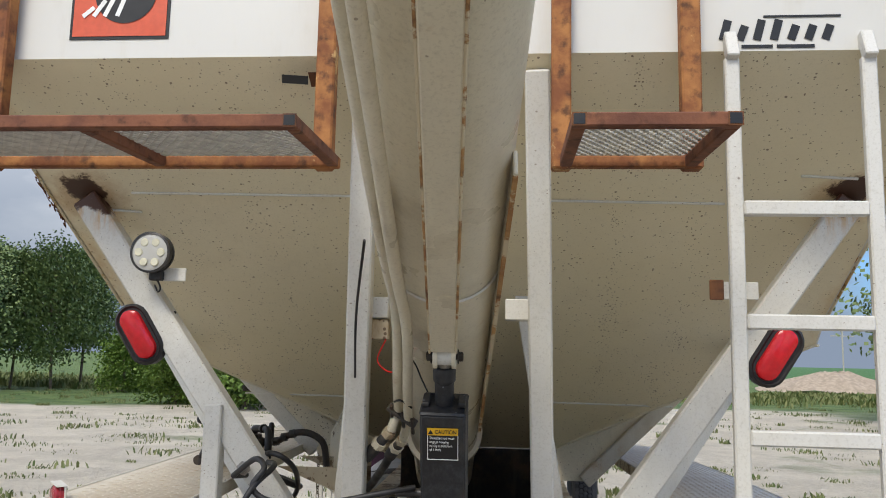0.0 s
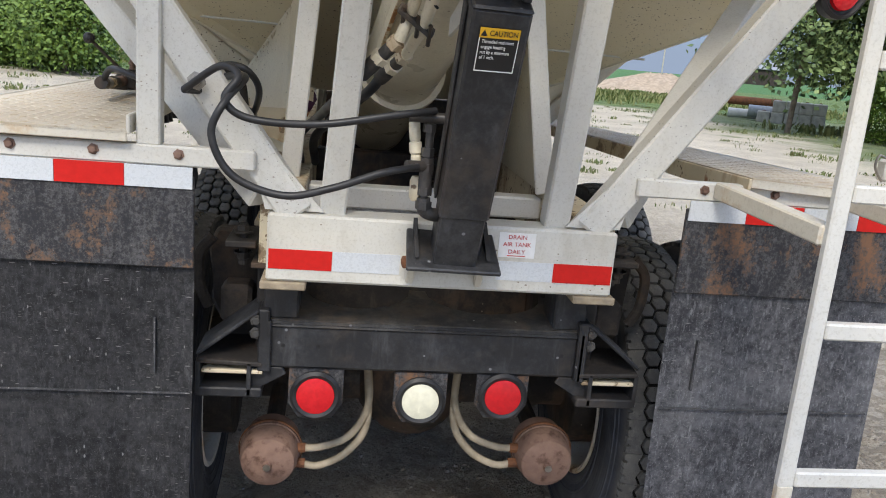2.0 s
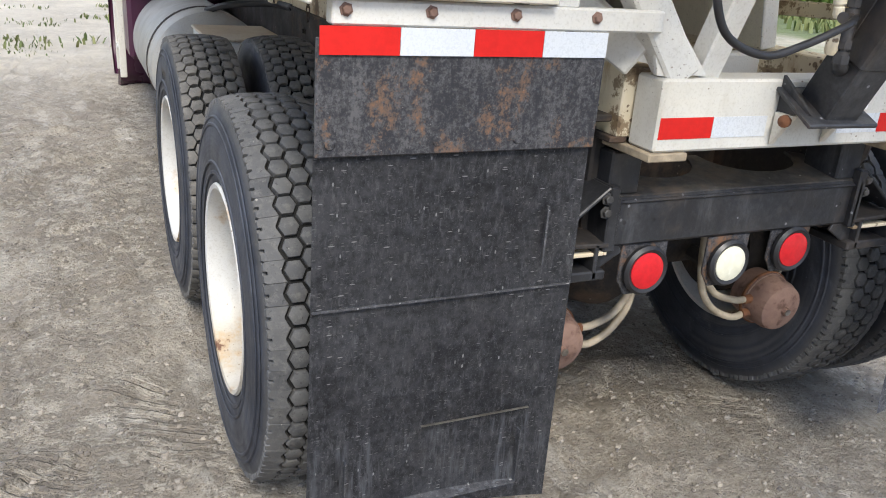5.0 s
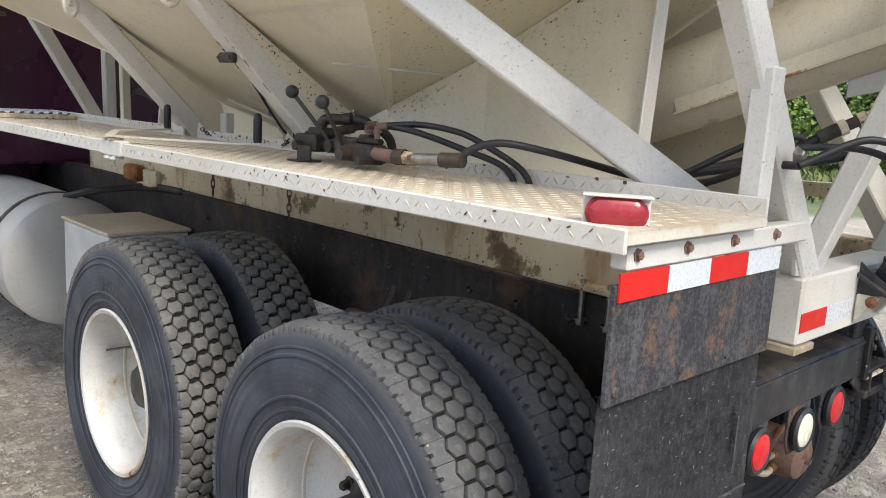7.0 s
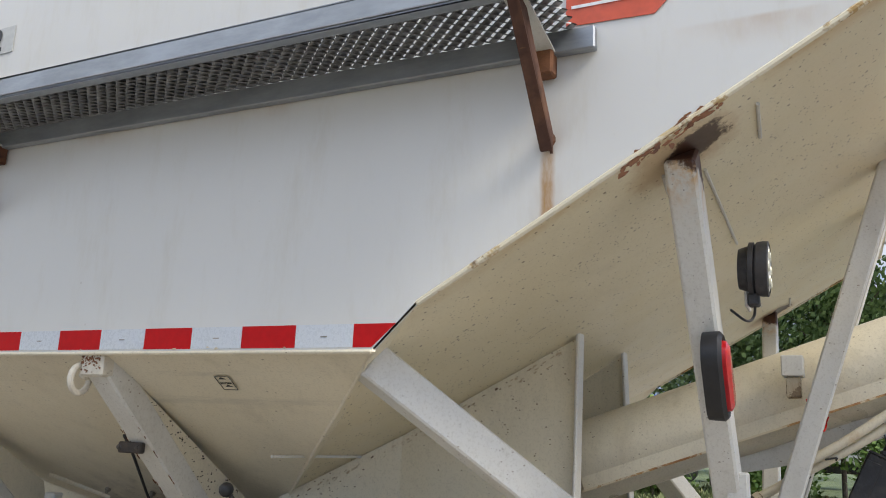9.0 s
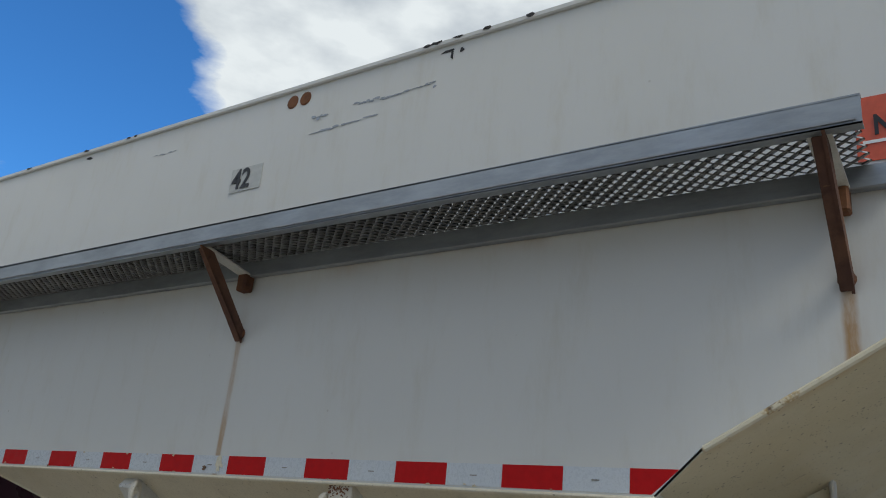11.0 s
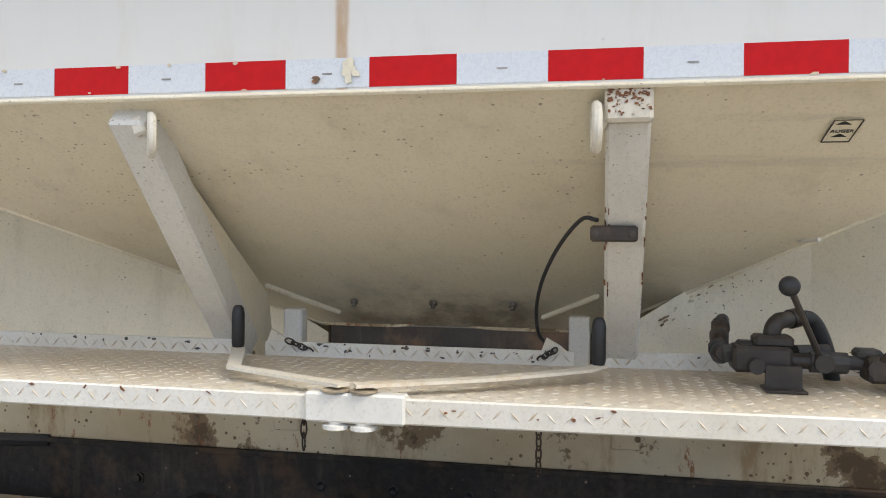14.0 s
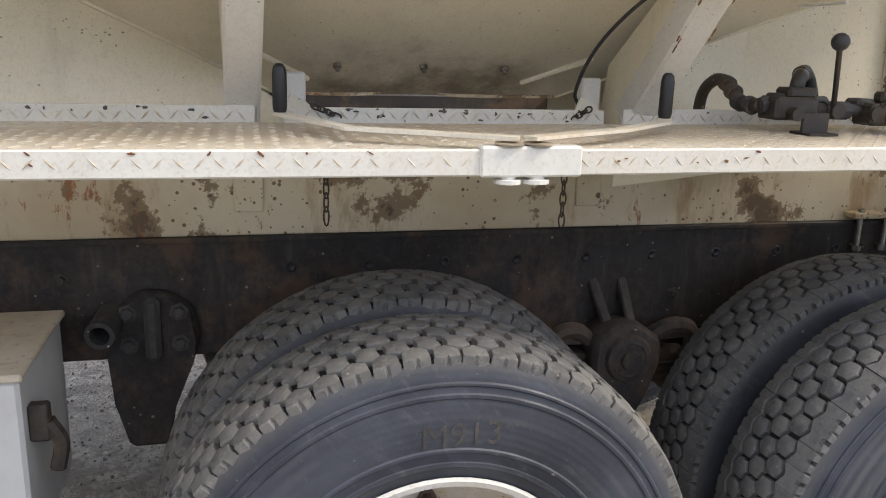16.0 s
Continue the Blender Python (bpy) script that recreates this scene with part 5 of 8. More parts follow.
for i, w in enumerate(("DRAIN", "AIR TANK", "DAILY")):
    text("wording", w, 0.0150, facing(0.176, -0.0034, 1.301 - 0.0185 * i, "rear"), M_ink_red, stk, "red capitals", 1.05)
part("underline", box(0.153, 0.199, -0.003, -0.0024, 1.2530, 1.2548), M_ink_red, stk)

chassis = thing("chassis", "grimy black truck frame with rear crossmember and hooks", "chassis")
for s in (-1, 1):
    rail = part("frame_rail", box(min(s * 0.385, s * 0.468), max(s * 0.385, s * 0.468), 0.18, 7.2, 0.85, 1.163, 0.006), M_chassis, chassis, "black frame rail with bolt holes")
    for i in range(9):
        part("bolt_hole", lathe([(0.016, 0.0), (0.011, 0.003), (0.0, -0.002)], (s * 0.4685, 0.65 + 0.2105 * i, 1.085), (s, 0, 0), 12), M_ink, rail)
    for y, z in ((0.9, 0.93), (1.2, 0.96), (1.75, 0.92), (2.05, 0.93), (2.9, 1.07)):
        part("rail_bolt", bolt((s * 0.469, y, z), (s, 0, 0), 0.013, 0.014), M_oily, rail)
part("rear_beam", box(-0.432, 0.405, 0.115, 0.17, 0.885, 1.018, 0.008), M_black, chassis, "dusty black rear crossmember")
pts = [(-0.432, 0.12), (0.405, 0.12), (0.40, 0.30)]
for cx, r in ((0.165, 0.17), (-0.20, 0.15)):
    pts += [(cx + r * math.cos(a), 0.33 - 0.13 * math.sin(a)) for a in [math.pi * i / 10 for i in range(11)]]
pts += [(-0.42, 0.30)]
part("beam_top", sheet([(x, y, 1.02 + 0.15 * (y - 0.12)) for x, y in pts], 0.008, (0, -0.15, 1)), M_casting, chassis, "dusty top plate with scooped openings")
for sx in (-1, 1):
    part("beam_end", box(-0.014 + sx * 0.4185 - (0.0 if sx < 0 else 0.0005), -0.014 + sx * 0.4185 + 0.012, 0.098, 0.175, 0.88, 1.02, 0.003), M_black, chassis)
# added dark plate, no known member: blocks lit ground behind the scooped openings
part("scoop_dark_backing", box(-0.384, 0.384, 0.66, 0.72, 0.72, 1.14, 0.006), M_chassis, chassis)
for x in (-0.40, 0.375):
    part("beam_ear", box(x - 0.045, x + 0.045, 0.125, 0.25, 1.02, 1.130, 0.005), M_black, chassis)
part("beam_face_edge", beam((-0.425, 0.112, 1.005), (0.40, 0.112, 1.005), 0.01, 0.008), M_black, chassis)
for x in (-0.39, -0.3, 0.17, 0.26, 0.36):
    part("beam_hole", lathe([(0.006, 0.0006), (0, 0.0002)], (x, 0.1148, 0.95), (0, -1, 0), 8), M_ink, chassis)
for s, xb in ((-1, -0.44), (1, 0.412)):
    a0, a1 = sorted((xb, xb + s * 0.165))
    hk = part("tow_bracket", box(xb - 0.014, xb + 0.014, 0.098, 0.26, 0.88, 1.05, 0.004), M_black, chassis, "black angled side bracket")
    part("diagonal_flange", beam((xb + s * 0.012, 0.175, 1.046), (xb + s * 0.168, 0.175, 0.922), 0.15, 0.010, (0, 0, 1), 0.003), M_black, hk)
    part("shelf", sheet([(xb, 0.095, 0.905), (xb + s * 0.168, 0.095, 0.912), (xb + s * 0.168, 0.26, 0.925), (xb, 0.26, 0.925)], 0.012, (0, 0, 1), None, 0.003), M_chassis, hk, "dusty shelf plate")
    part("pocket_top", box(a0 + 0.01, a1, 0.10, 0.24, 0.872, 0.882, 0.002), M_sill, hk, "bare edged pocket plate")
    part("pocket_base", box(a0, a1, 0.095, 0.24, 0.808, 0.834, 0.004), M_black, hk)
    for q in (0.028, 0.158):
        part("pocket_end", box(min(xb + s * q, xb + s * (q + 0.012)), max(xb + s * q, xb + s * (q + 0.012)), 0.095, 0.24, 0.812, 0.905, 0.002), M_black, hk)
    part("gusset", sheet([(xb + s * 0.03, 0.12, 0.812), (xb - s * 0.06, 0.12, 0.868), (xb - s * 0.05, 0.12, 0.885), (xb + s * 0.03, 0.12, 0.885)], 0.010, (0, -1, 0), None, 0.002), M_black, hk)
    part("rear_web", sheet([(xb, 0.255, 1.04), (xb + s * 0.16, 0.255, 0.925), (xb, 0.255, 0.925)], 0.008, (0, -1, 0)), M_chassis, hk)
    for z in (0.985, 1.02):
        part("bracket_bolt", bolt((xb + s * 0.02, 0.105, z), (0, -1, 0), 0.011, 0.012), M_casting, hk)

# rear spring hangers between the frame and the flaps
for s in (-1, 1):
    rh = part("rear_hanger", sheet([(s * x, 0.36, z) for x, z in ((0.475, 1.20), (0.60, 1.20), (0.625, 1.14), (0.60, 1.08), (0.615, 0.99), (0.585, 0.93), (0.475, 0.93))], 0.05, (0, -1, 0), None, 0.010), M_chassis, chassis, "grimy cast rear hanger")
    part("hanger_block", box(min(s * 0.49, s * 0.575), max(s * 0.49, s * 0.575), 0.27, 0.36, 0.95, 1.06, 0.012), M_trunnion, rh)
    part("hanger_arm", tube([(s * 0.60, 0.30, 1.19), (s * 0.635, 0.29, 1.14), (s * 0.632, 0.29, 1.05), (s * 0.61, 0.30, 0.99)], 0.016, 8), M_trunnion, rh, "", True)
    part("hanger_tab", box(min(s * 0.468, s * 0.545), max(s * 0.468, s * 0.545), 0.12, 0.30, 1.205, 1.222, 0.003), M_chassis, rh)
    part("tab_bolt", cyl((s * 0.505, 0.17, 1.15), (s * 0.505, 0.17, 1.26), 0.011, 10), M_chassis, rh)
    for z in (1.235, 1.185):
        part("tab_nut", bolt((s * 0.505, 0.17, z), (0, 0, 1 if z > 1.2 else -1), 0.017, 0.018), M_chassis, rh)

# three round lamps below the crossmember
for x, z, m, lab in ((-0.300, 0.813, M_lens_red, "round red stop lamp in a rubber grommet"), (-0.018, 0.806, M_lens_white, "round yellowed clear reversing lamp in grommet"), (0.208, 0.826, M_lens_red, "round red stop lamp in a rubber grommet")):
    lamp = thing("round_lamp", lab, "lamp", "rear lamps")
    pl = [(-0.073, 0.075), (0.073, 0.075), (0.073, -0.03), (0.045, -0.072), (-0.045, -0.072), (-0.073, -0.03)]
    part("plate", sheet([(x + a, 0.128, z + c2) for a, c2 in pl], 0.008, (0, -1, 0), None, 0.002), M_hanger, lamp, "dusty rusted mounting plate")
    part("grommet", lathe([(0.052, 0.0), (0.066, 0.004), (0.068, 0.016), (0.060, 0.024), (0.051, 0.02)], (x, 0.126, z), (0, -1, 0), 32), M_hose, lamp, "", True)
    part("lens", lathe([(0.052, 0.014), (0.050, 0.022), (0.035, 0.027), (0.0, 0.029)], (x, 0.126, z), (0, -1, 0), 32), m, lamp, "", True)

# brake chambers with hoses
for s, cx, cz in ((-1, -0.43, 0.53), (1, 0.40, 0.545)):
    d = Vector((0.02, 1, 0.06)).normalized()
    ch = part("brake_chamber", lathe([(0, -0.01), (0.012, -0.012), (0.014, 0.0), (0.055, 0.004), (0.076, 0.016), (0.084, 0.04), (0.086, 0.085), (0.09, 0.087), (0.09, 0.105), (0.082, 0.108), (0.08, 0.16), (0.04, 0.19), (0, 0.19)], (cx, 0.245, cz), d, 32), M_chamber, chassis, "rusty spring brake chamber", True)
    part("push_rod", cyl((cx, 0.42, cz + 0.01), (cx, 0.70, cz + 0.03), 0.03, 10), M_chassis, ch)
    part("plug", lathe([(0.011, -0.003), (0.011, -0.014), (0, -0.014)], (cx, 0.243, cz), d, 8), M_steel, ch)
    part("clamp_band", lathe([(0.092, 0.09), (0.095, 0.092), (0.095, 0.1), (0.092, 0.102)], (cx, 0.245, cz), d, 32), M_rust, ch)
    e = -s
    for dz2 in (0.02, -0.03):
        part("hose", tube([(cx + e * 0.085, 0.32, cz + dz2), (cx + e * 0.15, 0.32, cz + dz2 * 1.2), (cx + e * 0.235, 0.33, cz + 0.04 + dz2), (cx + e * 0.285, 0.34, cz + 0.14 + dz2), (cx + e * 0.27, 0.38, cz + 0.33)], 0.0115, 10), M_hose_tan, ch, "pale dusty air hose", True)
        part("fitting", cyl((cx + e * 0.07, 0.32, cz + dz2), (cx + e * 0.105, 0.32, cz + dz2), 0.015, 8), M_rust, ch)


# ---------------------------------------------------------------- wheels
def tread_rows(kind):
    """Rows of blocks: (centre, phase, outline). Outlines are (across, along) with along in half steps."""
    rows = []
    if kind == "rib":
        a = 0.0255
        hexa = [(-a, 0.0), (-a * 0.58, -0.83), (a * 0.52, -0.86), (a, 0.0), (a * 0.58, 0.83), (-a * 0.52, 0.86)]
        rows = [(0.0, 0.5, hexa), (0.0465, 0.0, hexa), (-0.0465, 0.0, hexa)]
        rib = [(-0.0305, -1.0), (-0.0185, -0.12), (-0.0185, 0.12), (-0.0305, 1.0), (0.018, 1.0), (0.0235, 0.85), (0.0235, 0.25), (0.013, 0.18), (0.013, -0.10), (0.0235, -0.17), (0.0235, -0.80), (0.017, -1.0)]
        rows += [(0.097, 0.0, rib), (-0.097, 0.0, [(-x, y) for x, y in rib[::-1]])]
        return 66, rows
    a = 0.0250
    wave = [(-a, 0.20), (-a * 0.64, -0.78), (-a * 0.05, -0.68), (a * 0.58, -0.84), (a, -0.20), (a * 0.64, 0.78), (a * 0.05, 0.68), (-a * 0.58, 0.84)]
    rows = [(-0.0705, 0.0, wave), (-0.0235, 0.5, wave), (0.0235, 0.0, wave), (0.0705, 0.5, wave)]
    lug = [(-0.019, 0.0), (-0.006, -0.86), (0.016, -0.93), (0.018, -0.2), (0.014, 0.0), (0.018, 0.2), (0.016, 0.93), (-0.006, 0.86)]
    rows += [(0.1045, 0.0, lug), (-0.1045, 0.5, [(-x, y) for x, y in lug[::-1]])]
    return 62, rows


def build_wheel(kind):
    # rim: lip outside, deep dish inwards (outside is -x)
    rp = [(0.309, -0.124), (0.314, -0.131), (0.309, -0.138), (0.297, -0.135), (0.288, -0.12), (0.281, -0.06), (0.277, 0.03), (0.268, 0.06), (0.245, 0.078), (0.20, 0.088), (0.16, 0.092), (0.150, 0.094), (0.0, 0.094)]
    w = part("wheel", lathe(rp, (0, 0, 0), (1, 0, 0), 64), M_rim, chassis, "white painted steel rim with worn lug tyre", True)
    R = 0.568
    prof = [(0.288, -0.10), (0.312, -0.128), (0.335, -0.134), (0.36, -0.139), (0.41, -0.143), (0.455, -0.141), (0.485, -0.136), (0.51, -0.129), (R - 0.040, -0.124), (R - 0.029, -0.1195), (R - 0.027, -0.108), (R - 0.022, -0.08), (R - 0.019, 0.0), (R - 0.022, 0.08), (R - 0.027, 0.108), (R - 0.029, 0.1195), (R - 0.040, 0.124), (0.51, 0.129), (0.47, 0.139), (0.41, 0.142), (0.36, 0.138), (0.312, 0.125), (0.288, 0.10)]
    part("tyre", lathe(prof, (0, 0, 0), (1, 0, 0), 96), M_tyre, w, "worn black truck tyre", True)
    for r0, r1, off in ((0.340, 0.348, 0.1375), (0.372, 0.377, 0.1425), (0.478, 0.484, 0.1385), (0.500, 0.504, 0.1330)):
        part("bead_ring", lathe([(r0 - 0.003, -off), (r0, -off - 0.0022), (r1, -off - 0.0018), (r1 + 0.003, -off + 0.0015)], (0, 0, 0), (1, 0, 0), 96), M_tyre, w, "", True)
    N, rows = tread_rows(kind)
    vs, fs = [], []
    r3 = random.Random(8)
    step = 2 * math.pi / N
    for xc, ph, poly in rows:
        m = len(poly)
        cx = sum(p[0] for p in poly) / m
        for i in range(N):
            a0 = (i + ph + r3.uniform(-0.02, 0.02)) * step
            jx, jit = r3.uniform(-0.0012, 0.0012), r3.uniform(-0.0015, 0.0010)
            wide = abs(xc) > 0.08
            o0 = len(vs)
            for rr, sc in ((R - 0.024, 1.0), (R - 0.0040 + jit, 0.99), (R - 0.0010 + jit, 0.955), (R + jit, 0.88)):
                for px, pa in poly:
                    x = xc + jx + cx + (px - cx) * (sc if not (wide and kind == "rib") else 0.5 + 0.5 * sc)
                    q = rr - 0.015 * (abs(x) / 0.12) ** 3
                    a = a0 + pa * step * 0.5 * (sc if not (wide and kind == "rib") else 0.85 + 0.15 * sc)
                    vs.append((x, q * math.cos(a), q * math.sin(a)))
            for lv in range(3):
                for k2 in range(m):
                    l = (k2 + 1) % m
                    fs.append((o0 + lv * m + k2, o0 + lv * m + l, o0 + lv * m + m + l, o0 + lv * m + m + k2))
            fs.append(tuple(o0 + 3 * m + k2 for k2 in range(m)))
    me = bpy.data.meshes.new("tread")
    me.from_pydata(vs, [], fs)
    bb = bmesh.new()
    bb.from_mesh(me)
    bpy.data.meshes.remove(me)
    part("tread", bb, M_tread if kind == "rib" else M_tread_dusty, w, "dark six sided block tread between solid shoulders" if kind == "rib" else "dusty wavy block tread with open shoulders", True)
    # bed of the grooves, its shade painted in as near-black
    part("groove_bed", lathe([(R - 0.024, -0.112), (R - 0.0205, -0.09), (R - 0.0155, -0.05), (R - 0.0145, 0.0), (R - 0.0155, 0.05), (R - 0.0205, 0.09), (R - 0.024, 0.112)], (0, 0, 0), (1, 0, 0), 96), M_groove_shade, w)
    for i in range(5):
        a = i * 2 * math.pi / 5 + 0.3
        part("hand_hole", lathe([(0.034, 0), (0.030, -0.003), (0, -0.002)], (0.0895, 0.218 * math.cos(a), 0.218 * math.sin(a)), (-1, 0, 0), 16), M_ink, w)
    part("hub", lathe([(0.128, 0.092), (0.122, 0.075), (0.092, 0.07), (0.085, 0.04), (0.083, -0.02), (0.072, -0.035), (0.045, -0.042), (0.0, -0.042)], (0, 0, 0), (1, 0, 0), 32), M_casting, w, "dark greasy hub", True)
    for i in range(10):
        a = i * 2 * math.pi / 10
        part("stud", bolt((0.09, 0.143 * math.cos(a), 0.143 * math.sin(a)), (-1, 0, 0), 0.014, 0.03), M_oily, w)
    part("valve_stem", tube([(0.075, 0.10, 0.225), (0.03, 0.11, 0.235), (-0.055, 0.115, 0.24)], 0.0055, 8), M_steel, w, "long steel valve stem", True)
    part("rim_gutter", lathe([(0.279, 0.018), (0.274, 0.022), (0.274, 0.030), (0.277, 0.034)], (0, 0, 0), (1, 0, 0), 64), M_brace, w, "rust stained rim gutter", True)
    return w


wheel, wheel_dusty = build_wheel("rib"), build_wheel("wave")
WZ = 0.572
for src, y in ((wheel, 0.80), (wheel_dusty, 2.10)):
    first = True
    for s in (-1, 1):
        for xo in ((1.13, 0.79) if s < 0 else (1.10, 0.76)):
            outer = xo > 1
            flip = (s < 0) == outer
            m = pose(s * xo, y, WZ, 0, 0, 0 if flip else 180) @ pose(0, 0, 0, rng.uniform(0, 360))
            if first:
                src.matrix_basis = m
                wl_ = src
            else:
                wl_ = copy_thing(src, m)
            if first and y > 2:
                marked, marked_m = wl_, m
            first = False

text("moulded_marking", "M913", 0.066, marked_m.inverted() @ facing(-1.2735, 2.07, 0.975, "left"), M_casting, marked, "raised rubber marking", 1.05)

axle_names = ((0.80, 0), (2.10, 0))
for y, _ in axle_names:
    ax = part("drive_axle", cyl((-0.62, y, WZ), (0.62, y, WZ), 0.07, 16), M_chassis, chassis, "grimy drive axle", True)
    part("housing", lathe([(0, -0.17), (0.10, -0.16), (0.17, -0.10), (0.2, 0.0), (0.17, 0.12), (0.1, 0.2), (0, 0.22)], (0.02, y, WZ + 0.01), (0, 1, 0), 24), M_chassis, ax, "", True)
    for s in (-1, 1):
        part("brake_drum", lathe([(0.0, -0.08), (0.2, -0.08), (0.2, 0.08), (0.0, 0.08)], (s * 0.66, y, WZ), (1, 0, 0), 28), M_chassis, ax, "", True)
# suspension between the axles
for s in (-1, 1):
    X0 = s * 0.60
    su = part("suspension", sheet([(X0, y, z) for y, z in ((1.50, 0.875), (1.44, 0.915), (1.36, 0.912), (1.295, 0.868), (1.29, 0.79), (1.33, 0.70), (1.365, 0.61), (1.43, 0.61), (1.465, 0.70), (1.505, 0.79))], 0.12, (s, 0, 0), None, 0.014), M_trunnion, chassis, "dusty cast suspension trunnion", True)
    part("saddle_boss", lathe([(0.072, 0.0), (0.066, 0.012), (0.05, 0.016), (0.046, 0.012), (0.030, 0.013), (0.027, 0.024), (0, 0.026)], (X0, 1.397, 0.815), (s, 0, 0), 24), M_trunnion, su, "", True)
    for ya, yb in ((1.435, 1.468), (1.365, 1.372)):
        part("arm", beam((s * 0.54, ya, 0.88), (s * 0.44, yb, 1.03), 0.030, 0.032, (s, 0, 0), 0.005), M_trunnion, su)
    for sg in (-1, 1):
        yc = 1.40 + sg * 0.10
        part("clip", tube([(s * 0.54, yc, 0.86), (s * 0.56, yc + sg * 0.05, 0.895), (s * 0.565, yc + sg * 0.105, 0.885), (s * 0.565, yc + sg * 0.12, 0.83), (s * 0.56, yc + sg * 0.10, 0.79)], 0.024, 8), M_trunnion, su, "", True)
        part("clip_bridge", beam((s * 0.52, yc + sg * 0.02, 0.86), (s * 0.52, yc + sg * 0.13, 0.865), 0.07, 0.03, (0, 0, 1), 0.006), M_trunnion, su)
    for i in range(5):
        part("leaf", box(s * 0.50 - 0.045, s * 0.50 + 0.045, 0.95 + 0.07 * i, 1.9 - 0.07 * i, 0.71 + 0.022 * i, 0.73 + 0.022 * i, 0.003), M_chassis, su)
    hg = part("front_hanger", sheet([(s * 0.50, y, z) for y, z in ((2.72, 1.04), (2.645, 1.035), (2.585, 0.99), (2.57, 0.90), (2.60, 0.85), (2.64, 0.72), (2.66, 0.61), (2.76, 0.61), (2.79, 0.74), (2.80, 0.87), (2.79, 0.98))], 0.06, (s, 0, 0), None, 0.012), M_chassis, chassis, "black cast front hanger", True)
    for yy, zz in ((2.745, 0.985), (2.62, 0.985), (2.62, 0.90), (2.745, 0.90)):
        part("hanger_bolt", bolt((s * 0.50, yy, zz), (s, 0, 0), 0.016, 0.016), M_casting, hg)
    part("hanger_rib", box(min(s * 0.5, s * 0.53), max(s * 0.5, s * 0.53), 2.665, 2.705, 0.86, 1.03, 0.012), M_casting, hg)
    part("cross_tube", lathe([(0.024, 0.15), (0.024, 0.0), (0.036, 0.0), (0.036, 0.30), (0.0, 0.30)], (s * 0.585, 2.80, 0.958), (-s, -0.1, 0.1), 20), M_casting, hg, "open steel tube end", True)

# ---------------------------------------------------------------- flaps
for s in (-1, 1):
    xi, xo = s * 0.600, s * 1.217
    hb = thing("flap_bar", "white steel flap bar with bolts and tape", "bar", "flap bars")
    bar = part("bar", box(min(s * 0.463, s * 1.19), max(s * 0.463, s * 1.19), -0.006, 0.034, 1.422, 1.468, 0.004), M_frame, hb)
    for x in (0.635, 0.822, 1.0, 1.165):
        part("bolt", bolt((s * x, -0.006, 1.45), (0, -1, 0), 0.0085, 0.009), M_chamber, hb)
    tp_edges = [0.603, 0.755, 0.908, 1.060, 1.213]
    for i in range(4):
        red = i % 2 == 1
        part("tape_segment", box(min(s * tp_edges[i], s * tp_edges[i + 1]) + 0.0006, max(s * tp_edges[i], s * tp_edges[i + 1]) - 0.0006, -0.009, -0.0045, 1.371, 1.4215), M_tape_red if red else M_tape_white, hb, "red reflective tape" if red else "white reflective tape")
    fl = thing("mud_flap", "scuffed black rubber mud flap below a worn steel hanger", "mud flap", "mud flaps")
    part("hanger", box(min(xi, xo), max(xi, xo), -0.004, 0.008, 1.18, 1.40, 0.002), M_hanger, fl, "worn black steel hanger plate with rust")
    # the rubber sheet hangs with a slight bow
    b = bmesh.new()
    nxs, nzs = 10, 20
    grid = []
    for j in range(nzs + 1):
        row = []
        z = 1.20 - (1.20 - 0.275) * j / nzs
        for i in range(nxs + 1):
            u = i / nxs
            x = xi + (xo - xi) * u + s * 0.012 * (j / nzs) ** 2
            yy = 0.012 + 0.030 * (j / nzs) ** 2 * math.sin(u * 3.1) - 0.02 * (j / nzs) ** 2
            zz = z + (0.020 * math.sin(u * 3.14) if j == nzs else 0) - (0.02 * u if j == nzs else 0)
            row.append(b.verts.new((x, yy, zz)))
        grid.append(row)
    for j in range(nzs):
        for i in range(nxs):
            b.faces.new((grid[j][i], grid[j][i + 1], grid[j + 1][i + 1], grid[j + 1][i]))
    bmesh.ops.solidify(b, geom=b.faces[:], thickness=0.009)
    sh = part("rubber_sheet", b, M_flap if s < 0 else M_flap_faded, fl, "scuffed black rubber sheet" if s < 0 else "faded grey rubber sheet", True)
    for x in (0.79, 0.97, 1.19):
        part("rivet", lathe([(0.011, 0.0), (0.009, 0.003), (0, 0.004)], (s * x, -0.004, 1.205), (0, -1, 0), 12), M_hanger, fl)
    for z in (0.855,):
        part("mould_line", box(min(xi + s * 0.01, xo), max(xi + s * 0.01, xo - s * 0.01), 0.001, 0.006, z, z + 0.004), M_flap, sh)
    for x_, z_, w_, h_ in ((0.92, 0.335, 0.44, 0.004), (0.70, 0.41, 0.004, 0.15), (1.14, 0.41, 0.004, 0.15), (0.69, 0.98, 0.005, 0.14)):
        xm = s * x_
        part("mould_line", box(xm - w_ / 2, xm + w_ / 2, -0.012 if z_ < 0.5 else -0.001, 0.02, z_ - h_ / 2, z_ + h_ / 2), M_flap, sh)
    part("chalk_line", box(min(s * 0.68, s * 0.96), max(s * 0.68, s * 1.0), -0.002, 0.003, 0.540, 0.5425), M_steel, sh)

# side marker lamp at the deck's rear end, and a small lamp on the other deck
ml = thing("marker_lamp", "oval dull red marker lamp on a white plate", "lamp")


